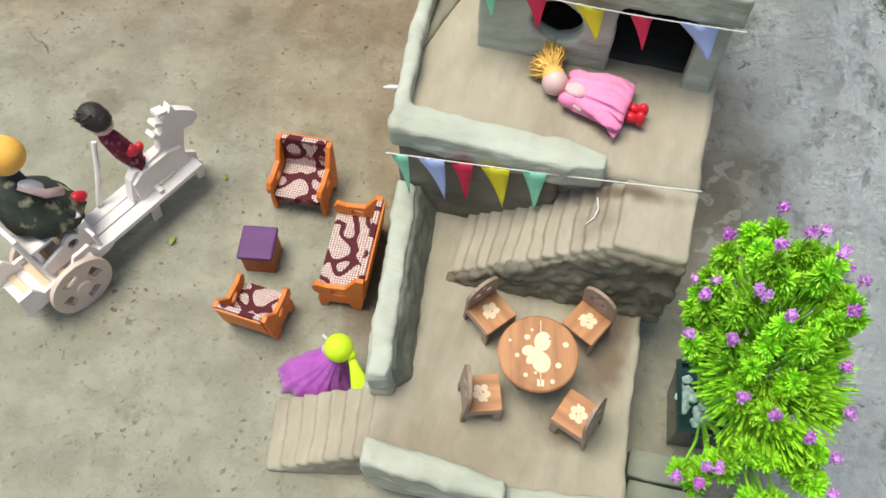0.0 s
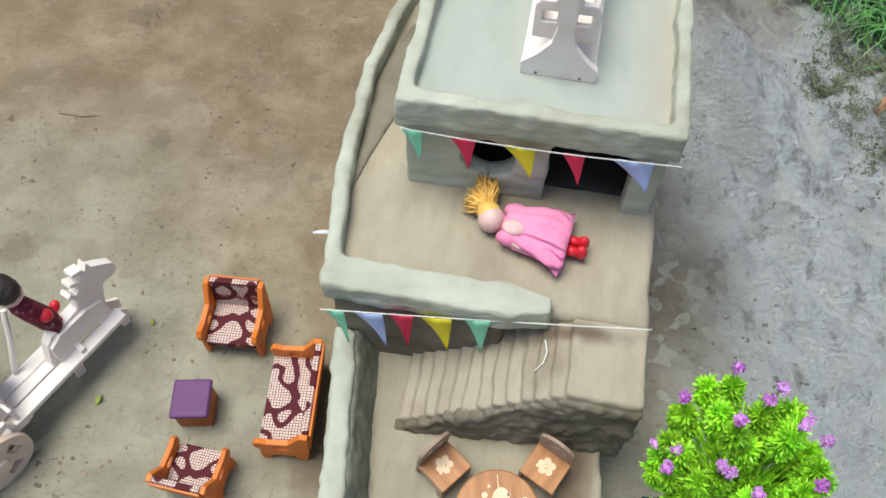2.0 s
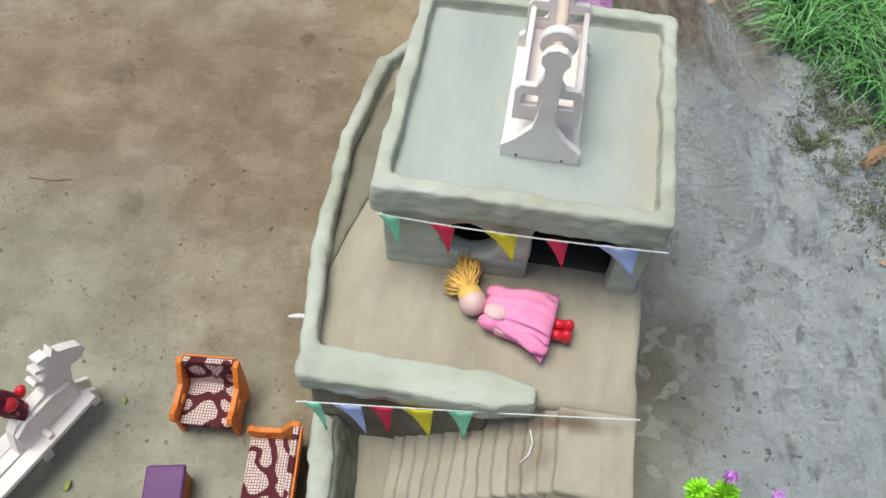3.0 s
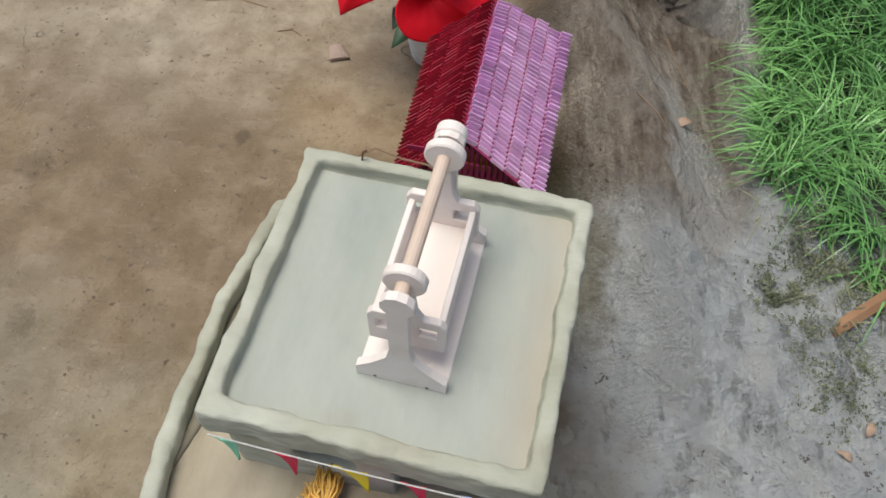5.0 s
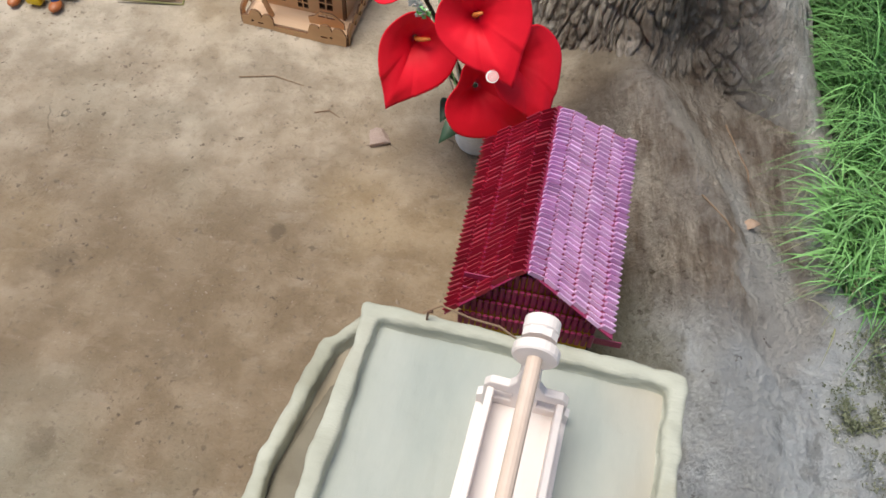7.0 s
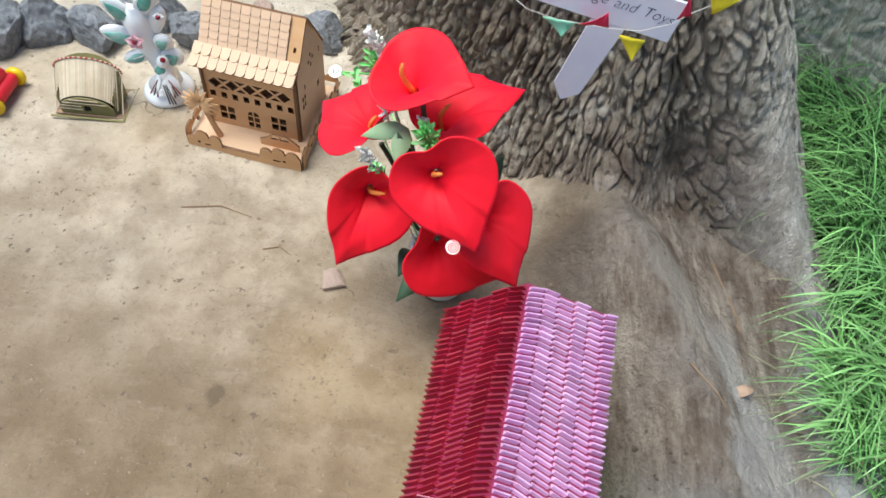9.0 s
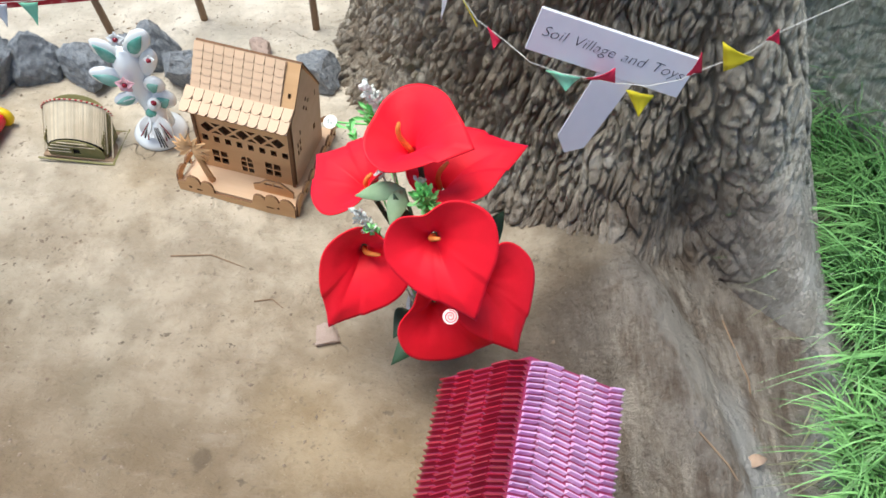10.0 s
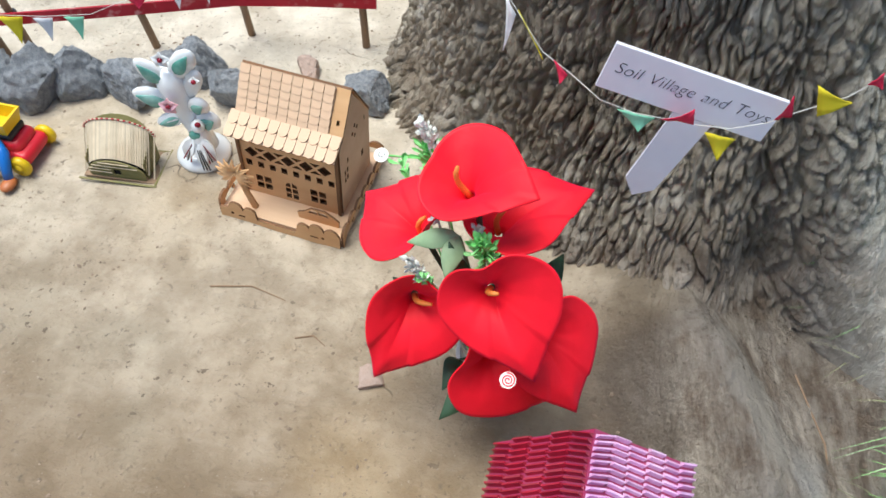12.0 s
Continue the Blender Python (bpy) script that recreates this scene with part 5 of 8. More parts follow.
def build_cart():
    c = thing("horse_cart", "white plywood toy horse cart standing on the earth", "toy cart", CART)
    for y, name in ((-0.036, "wheel"), (0.030, "wheel")):
        holes = []
        for k in range(4):
            a = radians(20 + 90 * k)
            holes.append([(0.020 * math.cos(a + d) * s, 0.020 * math.sin(a + d) * s) for d, s in ((-0.42, 0.75), (0.42, 0.75), (0.36, 1.22), (-0.36, 1.22))])
        w = part("wheel", plate(B(), circle(0, 0, 0.0335, 40), 0.006, holes, Matrix.Translation((0, y + 0.006, 0.0335)) @ UPRIGHT), WHEEL_WOOD, c)
        b = w.modifiers.new("worn", "BEVEL")
        b.width, b.segments = 0.0009, 2
        part("hub", cyl(B(), (0, y - 0.004 if y < 0 else y, 0.0335), (0, y + 0.006 if y < 0 else y + 0.010, 0.0335), 0.0085, seg=20), WHEEL_WOOD, w)
    part("axle", cyl(B(), (0, -0.034, 0.0335), (0, 0.034, 0.0335), 0.0028, seg=10), RAW_WOOD, c)
    bed = part("bed", box(B(), -0.052, -0.026, 0.037, 0.045, 0.026, 0.041, 0.0008), WHITE_WOOD, c)
    for y in (-0.0265, 0.0225):
        rail = [(-0.055, 0), (0.05, 0), (0.05, 0.008), (0.035, 0.010), (0.030, 0.026), (0.012, 0.026), (0.004, 0.014), (-0.03, 0.014), (-0.036, 0.028), (-0.052, 0.028)]
        part("side_board", plate(B(), rail, 0.004, [rect(-0.026, 0.004, -0.012, 0.010), rect(-0.006, 0.004, 0.008, 0.010), rect(0.014, 0.006, 0.028, 0.018)], Matrix.Translation((0, y + 0.004, 0.040)) @ UPRIGHT), WHITE_WOOD, c)
    for x in (-0.044, -0.026, -0.008, 0.012):
        part("slat", box(B(), x, -0.024, 0.041, x + 0.008, 0.024, 0.045, 0.0006), RAW_WOOD, c)
    part("seat", box(B(), -0.014, -0.006, 0.081, 0.045, 0.052, 0.085, 0.0008), WHITE_WOOD, c)
    part("backrest", box(B(), -0.019, -0.006, 0.060, -0.0145, 0.052, 0.112, 0.0008), WHITE_WOOD, c)
    for x in (-0.012, 0.010, 0.036):
        for y in (-0.004, 0.020):
            part("seat_post", box(B(), x, y, 0.0412, x + 0.005, y + 0.004, 0.0808, 0.0006), RAW_WOOD if x == 0.010 else WHITE_WOOD, c)
    arch = [(-0.014, 0.046), (0.044, 0.046), (0.044, 0.079), (0.036, 0.079)] + circle(0.022, 0.066, 0.009, 9, 0.3, math.pi - 0.3) + [(-0.014, 0.062)]
    part("arch_board", plate(B(), arch, 0.004, [circle(0.022, 0.062, 0.006, 12)], Matrix.Translation((0, -0.0062, 0)) @ UPRIGHT), WHITE_WOOD, c)
    part("foot_board", box(B(), 0.038, -0.024, 0.041, 0.042, 0.024, 0.070, 0.0008, pose(0, 0, 0, 0, 0, 0)), WHITE_WOOD, c)
    for y in (-0.017, 0.013):
        part("shaft", box(B(), 0.030, y - 0.006, 0.037, 0.175, y + 0.009, 0.043, 0.0008), WHITE_WOOD, c)
    part("front_board", box(B(), 0.044, -0.006, 0.0385, 0.098, 0.0065, 0.0425, 0.0008), WHITE_WOOD, c)
    part("yoke", box(B(), 0.120, -0.020, 0.043, 0.126, 0.020, 0.049, 0.0008), WHITE_WOOD, c)
    part("pole", tube(B(), [(0.070, 0.020, 0.045), (0.088, 0.024, 0.080), (0.103, 0.030, 0.112)], [0.0032, 0.0030, 0.0028], 8), WHITE_WOOD, c)
    # cut-out horse, a thick middle board and two leg boards
    horse = [(0.108, 0.030), (0.118, 0.030), (0.126, 0.036), (0.150, 0.035), (0.160, 0.030), (0.168, 0.036), (0.172, 0.052), (0.180, 0.070), (0.192, 0.068), (0.200, 0.072), (0.199, 0.080), (0.188, 0.090),
             (0.180, 0.096), (0.178, 0.104), (0.173, 0.098), (0.168, 0.100), (0.164, 0.092), (0.160, 0.092), (0.158, 0.084), (0.153, 0.083), (0.152, 0.074), (0.146, 0.068), (0.126, 0.066), (0.112, 0.066),
             (0.104, 0.060), (0.098, 0.046), (0.094, 0.034), (0.100, 0.036), (0.105, 0.050)]
    horse = [(x, z * 1.2) for x, z in horse]
    h = part("horse", plate(B(), horse, 0.010, m=Matrix.Translation((0, 0.005, 0)) @ UPRIGHT), WHITE_WOOD, c, "white cut-out horse")
    legs = [(0.104, 0.058), (0.102, 0.040), (0.108, 0.022), (0.104, 0.004), (0.103, 0), (0.113, 0), (0.114, 0.005), (0.117, 0.022), (0.122, 0.038), (0.134, 0.042), (0.152, 0.040), (0.160, 0.026), (0.172, 0.020),
            (0.170, 0.006), (0.178, 0.004), (0.182, 0.024), (0.170, 0.034), (0.168, 0.058), (0.150, 0.064), (0.118, 0.064)]
    legs = [(x, z * 1.2) for x, z in legs]
    for y in (-0.005, 0.0095):
        part("leg_board", plate(B(), legs, 0.0045, m=Matrix.Translation((0.004 if y > 0 else 0, y, 0)) @ UPRIGHT), WHITE_WOOD, h)
    for x, z, a in ((0.158, 0.094, 40), (0.150, 0.084, 60), (0.166, 0.102, 20)):
        part("mane", box(B(), -0.006, -0.006, -0.0025, 0.006, 0.006, 0.0025, 0.0008, pose(x, 0, z * 1.2, 0, a, 0)), WHITE_WOOD, h)


build_cart()


def driver_doll(bm):
    X, Y, Z = Vector((1, 0, 0)), Vector((0, 1, 0)), Vector((0, 0, 1))
    skirt(bm, [((-0.010, 0, 0.034), 0.009, 0.009, Y, Z), ((0.002, 0, 0.026), 0.012, 0.011, Y, Z), ((0.016, 0, 0.016), 0.015, 0.012, Y, Z), ((0.028, 0, 0.010), 0.018, 0.010, Y, Z)], 0.1, 30, 0)
    f = len(bm.faces)
    for y in (-0.008, 0.008):
        tube(bm, [(0.024, y, 0.010), (0.038, y, 0.009)], 0.0045, 8)
        ball(bm, (0.040, y, 0.012), 0.006, (0.8, 0.8, 1.2))
    ball(bm, (0.012, -0.012, 0.024), 0.006)
    slot(bm, f, 2)
    f = len(bm.faces)
    ball(bm, (-0.018, 0, 0.046), 0.0105, (1, 1, 1), 3)
    slot(bm, f, 3)
    f = len(bm.faces)
    ball(bm, (-0.022, 0, 0.050), 0.0118, (1, 1, 1), 2)
    slot(bm, f, 1)
    f = len(bm.faces)
    ball(bm, (-0.0245, 0.004, 0.051), 0.0122, (1, 1.1, 1), 3)
    slot(bm, f, 1)
    strands(bm, (-0.024, 0, 0.050), (-0.033, 0.004, 0.050), 0.0070, 110, 0.0013, 1, 8)
    strands(bm, (-0.022, 0.004, 0.050), (-0.020, 0.014, 0.046), 0.005, 60, 0.0012, 1, 9)


doll("doll", "black-haired doll in a maroon dress riding the white horse", CART @ pose(0.094, 0.012, 0.094, 0, 42, 0) @ Matrix.Scale(1.12, 4), [MAROON_CLOTH, BLACK_HAIR, RED_PLASTIC, SKIN], driver_doll)


def rider_doll(bm):
    X, Y, Z = Vector((1, 0, 0)), Vector((0, 1, 0)), Vector((0, 0, 1))
    skirt(bm, [((-0.012, 0, 0.044), 0.011, 0.009, Y, X), ((-0.010, 0, 0.030), 0.016, 0.013, Y, X), ((0.0, 0, 0.016), 0.026, 0.022, Y, X), ((0.006, 0, 0.004), 0.034, 0.030, Y, X), ((0.006, 0, 0.001), 0.032, 0.028, Y, X)], 0.08, 40, 0)
    f = len(bm.faces)
    ball(bm, (-0.012, 0, 0.060), 0.012, (1, 1, 1), 3)
    tube(bm, [(-0.012, -0.012, 0.044), (0.002, -0.020, 0.034), (0.014, -0.020, 0.030)], 0.0035, 8)
    slot(bm, f, 3)
    f = len(bm.faces)
    ball(bm, (-0.013, 0.0, 0.064), 0.0145, (1.05, 1.05, 0.9), 3)
    slot(bm, f, 1)
    f = len(bm.faces)
    ball(bm, (-0.004, -0.013, 0.040), 0.0062, (1.7, 0.8, 0.7), 3, pose(0, 0, 0, 0, 35, 0))
    slot(bm, f, 4)
    f = len(bm.faces)
    ball(bm, (0.030, -0.012, 0.008), 0.0065, (1.2, 0.8, 0.8), 2)
    slot(bm, f, 2)


doll("doll", "orange-haired doll in a dark floral dress seated in the cart", CART @ pose(0.016, 0.033, 0.082, 0, 20, 0) @ Matrix.Scale(1.32, 4), [DARK_PRINT, ORANGE_HAIR, RED_PLASTIC, SKIN, WHITE_CLOTH], rider_doll)


# ---- potted plant with violet flowers ----
def needle(bm, p, d, length, r):
    """A short tapered leaf with a crease."""
    d = d.normalized()
    s = d.orthogonal().normalized()
    s = Matrix.Rotation(random.uniform(0, 6.28), 3, d) @ s
    n = d.cross(s)
    a = bm.verts.new(p)
    l, c, q = (bm.verts.new(p + d * length * 0.8 + s * r), bm.verts.new(p + d * length * 0.8 + n * r * 0.6), bm.verts.new(p + d * length * 0.8 - s * r))
    t = bm.verts.new(p + d * length)
    for f in ((a, l, c), (a, c, q), (l, t, c), (c, t, q)):
        bm.faces.new(f)


def build_potted_plant():
    random.seed(11)
    pl = thing("potted_plant", "bright green plastic plant with violet flowers in a dark pot", "potted plant", pose(0.361, 0.427, 0.004))
    part("pot", lathe(B(), [(0.030, 0.0), (0.036, 0.002), (0.043, 0.060), (0.046, 0.066), (0.046, 0.072), (0.041, 0.072), (0.040, 0.066)], 4, pose(0, 0, 0, 0, 0, 40)), POT_DARK, pl)
    bm = B()
    for _ in range(90):
        a, r = random.uniform(0, 6.28), 0.032 * math.sqrt(random.random())
        ball(bm, (r * math.cos(a), r * math.sin(a), 0.067), random.uniform(0.003, 0.006), (1, 1, 0.7), 1)
    part("pot_filling", bm, PEBBLE, pl, "pale speckled filling")
    tufts = [(-0.052, 0.010, 0.235), (-0.036, 0.050, 0.245), (-0.006, 0.062, 0.262), (0.020, 0.050, 0.255), (0.014, 0.018, 0.285), (-0.020, 0.022, 0.285), (0.040, 0.018, 0.250), (-0.040, -0.022, 0.240), (-0.012, -0.014, 0.262),
             (0.020, -0.012, 0.270), (0.030, -0.030, 0.225), (0.002, -0.042, 0.235), (-0.030, -0.050, 0.215), (0.010, -0.070, 0.205), (-0.006, -0.085, 0.190), (0.030, -0.078, 0.190), (-0.034, -0.082, 0.165), (0.045, -0.006, 0.215),
             (0.044, 0.040, 0.225), (-0.056, -0.006, 0.205), (0.0, 0.0, 0.235), (0.034, -0.055, 0.21), (-0.015, -0.062, 0.222), (0.002, 0.036, 0.275), (-0.05, 0.03, 0.215),
             (-0.028, 0.002, 0.262), (-0.018, 0.044, 0.262), (0.030, 0.034, 0.266), (0.034, 0.002, 0.268), (0.006, -0.026, 0.256), (-0.026, -0.034, 0.236), (0.018, -0.050, 0.226), (-0.004, -0.066, 0.214), (0.016, -0.090, 0.186), (-0.02, -0.078, 0.19), (-0.046, 0.022, 0.250), (0.052, 0.020, 0.225), (-0.058, -0.086, 0.150), (-0.046, -0.092, 0.158), (-0.014, -0.112, 0.172), (0.008, -0.112, 0.170), (0.030, -0.098, 0.176)]
    # leafy heart of the crown
    bm = B()
    for _ in range(2600):
        d = Vector((random.gauss(0, 1), random.gauss(0, 1), random.gauss(0, 1))).normalized()
        q = random.random() ** 0.4
        p = Vector((d.x * 0.045 * q, -0.012 + d.y * 0.070 * q, 0.205 + d.z * 0.050 * q + 0.25 * d.y * 0.06 * q))
        needle(bm, p, d + Vector((0, 0, 0.5)), random.uniform(0.010, 0.018), random.uniform(0.0010, 0.0016))
    tagged(part("inner_foliage", bm, GREEN, pl), kind="stuff")
    tufts += [(x * 0.93 + random.uniform(-0.012, 0.012), y * 0.96 + random.uniform(-0.012, 0.012), z - random.uniform(0.006, 0.022)) for x, y, z in tufts]
    blooms = []
    for i, (x, y, z) in enumerate(tufts):
        bm = B()
        c = Vector((x, y, z))
        out = Vector((x * 5, y * 4, 0.75)).normalized()
        stem0 = Vector((x * 0.25, y * 0.25, 0.068))
        mid = stem0.lerp(c, 0.55) + Vector((0, 0, 0.02))
        tube(bm, [stem0, mid, c], [0.0014, 0.0012, 0.001], 5)
        for k in range(620):
            t = random.random()
            d = Vector((random.gauss(0, 1), random.gauss(0, 1), random.gauss(0, 1))).normalized() * 0.95 + out * 0.7
            base = c - out * 0.024 * t
            needle(bm, base, d + Vector((0, 0, -0.2 * t)), random.uniform(0.0060, 0.0115), random.uniform(0.0008, 0.0012))
        part("frond", bm, GREEN, pl)
        if i < 42 and i not in (20, 11, 14, 17) and (i < 26 or i > 36):
            blooms.append((c + out * 0.019, 0.0047))
            if i % 8 == 0:
                blooms.append((c + out * 0.018 + Vector((random.uniform(-0.014, 0.014), random.uniform(-0.014, 0.014), 0)), 0.0045))
    for c, r in blooms:
        bm = B()
        cyl(bm, c - Vector((0, 0, 0.012)), c, 0.0006, seg=5)
        for k in range(26):
            d = Vector((random.gauss(0, 1), random.gauss(0, 1), random.gauss(0.2, 1))).normalized()
            needle(bm, c, d, r * 1.15, 0.0013)
        ball(bm, c, r * 0.8, (1, 1, 1), 1)
        part("flower", bm, VIOLET, pl, "small round violet bloom")


build_potted_plant()


# ---- toy house with the ribbon roof ----
def ribs(bm, rf, rb, ef, eb, s0, s1, n, lift, slant=0.0, shift=0.0, gap=0.15, only=0):
    """A row of rounded ribs between the fractions s0 and s1 of a slope, along its length."""
    rf, rb, ef, eb = (Vector(p) for p in (rf, rb, ef, eb))
    nrm = (rb - rf).cross(ef - rf).normalized()
    if nrm.z < 0:
        nrm = -nrm

    def at(s, t):
        return rf.lerp(rb, t).lerp(ef.lerp(eb, t), s)

    for j in (only,):
        jit = random.uniform(-0.12, 0.12)
        t0, t1 = (j + shift + gap + jit * 0.3) / n, (j + shift + 1 - gap) / n
        w = random.uniform(-0.006, 0.006)
        rows = []
        for f, h in ((0.0, -0.0004), (0.22, lift), (0.62, lift * 0.9), (1.0, -0.0002)):
            t = t0 + (t1 - t0) * f
            hh = h * random.uniform(0.85, 1.15)
            rows.append([bm.verts.new(at(s0 + w, t - slant) + nrm * hh), bm.verts.new(at(s1 + w, t + slant) + nrm * hh)])
        for p, q in zip(rows, rows[1:]):
            bm.faces.new((p[0], p[1], q[1], q[0]))
        for side in (0, 1):
            bm.faces.new([r[side] for r in rows])
        bm.faces.new((rows[0][0], rows[0][1], rows[-1][1], rows[-1][0]))


def build_ribbon_house():
    random.seed(21)
    h = thing("ribbon_roof_house", "toy house with woven maroon satin ribbon roof and yellow card walls", "toy house", pose(0.3205, 1.117, 0, 0, 0, -9.9))
    bm = B()
    plate(bm, [(-0.054, -0.02), (0.070, -0.02), (0.070, 0.165), (0.0, 0.205), (-0.054, 0.150)], 0.003, m=Matrix.Translation((0, -0.090, 0)) @ UPRIGHT)
    part("front_wall", bm, YELLOW_CARD, h)
    part("back_wall", plate(B(), [(-0.054, -0.02), (0.070, -0.02), (0.070, 0.165), (0.0, 0.205), (-0.054, 0.150)], 0.003, m=Matrix.Translation((0, 0.095, 0)) @ UPRIGHT), YELLOW_CARD, h)
    part("side_wall", box(B(), 0.0675, -0.090, -0.02, 0.070, 0.092, 0.165, 0.0004), YELLOW_CARD, h)
    part("side_wall", box(B(), -0.054, -0.090, -0.02, -0.0515, 0.092, 0.150, 0.0004), YELLOW_CARD, h)
    part("trim", box(B(), 0.0702, -0.0935, -0.02, 0.0722, -0.0905, 0.160, 0.0004), TOY_BLACK, h, "dark corner edging")
    rf, rb = (0.0, -0.0965, 0.2225), (0.002, 0.098, 0.2235)
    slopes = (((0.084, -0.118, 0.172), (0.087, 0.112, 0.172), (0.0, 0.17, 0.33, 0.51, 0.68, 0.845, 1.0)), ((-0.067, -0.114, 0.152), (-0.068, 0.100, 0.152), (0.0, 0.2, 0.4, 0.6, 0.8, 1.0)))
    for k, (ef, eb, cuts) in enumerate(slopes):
        # sky reflection on the right slope, shade on the left, both by colour
        ribbon = (RIBBON_SKY_SIDE, RIBBON_SHADE_SIDE)[k]
        under = B()
        vs = [Vector(p) for p in (rf, rb, eb, ef)]
        lo = [under.verts.new(v + Vector((0, 0, -0.0028))) for v in vs]
        hi = [under.verts.new(v + Vector((0, 0, -0.0008))) for v in vs]
        under.faces.new(lo[::-1])
        under.faces.new(hi)
        for i in range(4):
            under.faces.new((lo[i], lo[(i + 1) % 4], hi[(i + 1) % 4], hi[i]))
        card = part("roof_card", under, RIBBON, h)
        rest = B()
        for i, (s0, s1) in enumerate(zip(cuts, cuts[1:])):
            edge = i == 0 or i == len(cuts) - 2
            for j in range(38):
                bm = B() if k == 0 else rest
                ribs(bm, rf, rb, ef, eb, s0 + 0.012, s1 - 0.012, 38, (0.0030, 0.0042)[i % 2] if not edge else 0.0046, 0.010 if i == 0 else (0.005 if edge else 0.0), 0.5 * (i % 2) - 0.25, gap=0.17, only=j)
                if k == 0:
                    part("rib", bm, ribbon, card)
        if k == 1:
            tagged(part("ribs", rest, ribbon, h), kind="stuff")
        else:
            rest.free()
    # gable filled with upright ribs
    for row in (-1, 0, 1, 2):
        n = 22
        strip = part("ribbon_strip", box(B(), -0.054, -0.0985 + 0.003 * row, 0.147 + 0.020 * row, 0.070 - 0.028 * row, -0.0975 + 0.003 * row, 0.156 + 0.019 * row), RIBBON, h)
        for j in range(n):
            x0 = -0.056 + 0.128 * j / n + 0.0007 * (row % 2)
            x1 = x0 + 0.0047
            xm = (x0 + x1) / 2
            top = 0.2225 - (xm / 0.084 * 0.050 if xm > 0 else -xm / 0.067 * 0.070) - 0.004
            z0, z1 = 0.146 + 0.020 * row, min(0.146 + 0.020 * (row + 1.1), top)
            if z1 - z0 > 0.002:
                y = -0.103 + 0.004 * row
                part("rib", box(B(), x0, y, z0, x1, y + 0.003, z1, 0.0009, seg=1), RIBBON, strip)


build_ribbon_house()


# ---- red callas in a pot ----
def frame_of(origin, normal, tip):
    n = Vector(normal).normalized()
    t = Vector(tip)
    t = (t - n * t.dot(n)).normalized()
    return Matrix.Translation(origin) @ Matrix((t.cross(n), t, n)).transposed().to_4x4()


def calla(parent, origin, normal, tip, size, cup=1.0, back=1.0, skew=0.0, wide=1.0, seed=0, spadix=True):
    """A heart-shaped spathe: throat at the origin, pointed tip along +y of its frame."""
    rnd = random.Random(seed)
    m = frame_of(origin, normal, tip)
    bm, n, nr = B(), 96, 16
    grid = []
    for i in range(nr + 1):
        s = i / nr
        ring = []
        for k in range(n):
            a = 2 * math.pi * k / n                                  # 0 towards the tip
            d = min(a, 2 * math.pi - a)
            rim = 0.93 + 0.55 * math.exp(-d / 0.30) + 0.07 * math.exp(-((d - 1.7) / 0.6) ** 2) - 0.26 * math.exp(-((math.pi - d) / 0.5) ** 2) * back
            rim *= 1 + 0.018 * math.sin(3 * a + seed) + 0.008 * math.sin(7 * a + 2 * seed)
            r = size * (0.09 + 0.91 * s) * rim if s > 0 else size * 0.07
            z = size * (-0.36 * (1 - s) ** 5 + 0.30 * cup * s * s * (1.0 - 0.6 * math.cos(a)) * (0.6 if d < 0.5 else 1.0))
            z -= size * 0.42 * max(0.0, s - 0.62) ** 1.5 * (1.2 - 0.3 * math.cos(2 * a))      # the rim rolls back
            z -= size * 0.35 * max(0.0, s - 0.75) * math.exp(-(d / 0.3) ** 2)                 # the tip droops
            z += size * 0.012 * math.sin(11 * a) * s * (1 - s)                                # soft pleats
            ring.append(bm.verts.new(m @ Vector((r * math.sin(a) * 1.02 * wide + skew * size * s, r * math.cos(a) + size * 0.17 * s, z))))
        grid.append(ring)
    for p, q in zip(grid, grid[1:]):
        for k in range(n):
            bm.faces.new((p[k], p[(k + 1) % n], q[(k + 1) % n], q[k]))
    fl = part("calla_flower", bm, RED_FELT, parent, smooth=True)
    so = fl.modifiers.new("felt", "SOLIDIFY")
    so.thickness, so.offset = 0.0012, 0.0
    if spadix:
        hook = m.inverted().to_3x3() @ Vector((1.0, 0.3, 0.0))
        long = 0.150 if seed == 2 else 0.095
        pts = [m @ (Vector((0.0, -size * 0.006 * k, size * (-0.30 + long * k))) + hook * size * 0.55 * max(0.0, k / 6 - 0.35) ** 2) for k in range(7)]
        part("spadix", tube(B(), pts, [0.0026, 0.0026, 0.0026, 0.0025, 0.0024, 0.0022, 0.0014], 10), SPADIX, fl, "orange spadix", smooth=True)
    return fl, m @ Vector((0, 0, -size * 0.6))


def leaf_blade(bm, base, tip, width, normal, curl=0.2, index=None):
    base, tip = Vector(base), Vector(tip)
    d = tip - base
    n = Vector(normal).normalized()
    s = d.cross(n).normalized()
    n = s.cross(d).normalized()
    rows = []
    for i in range(9):
        u = i / 8
        w = width * math.sin(math.pi * min(1.0, u ** 0.75 * 0.97 + 0.02)) ** 1.05
        c = base + d * u + n * d.length * (curl * math.sin(math.pi * u) - curl * 0.6 * u * u)
        rows.append([bm.verts.new(c - s * w + n * w * 0.25), bm.verts.new(c), bm.verts.new(c + s * w + n * w * 0.25)])
    for p, q in zip(rows, rows[1:]):
        for k in (0, 1):
            bm.faces.new((p[k], p[k + 1], q[k + 1], q[k]))


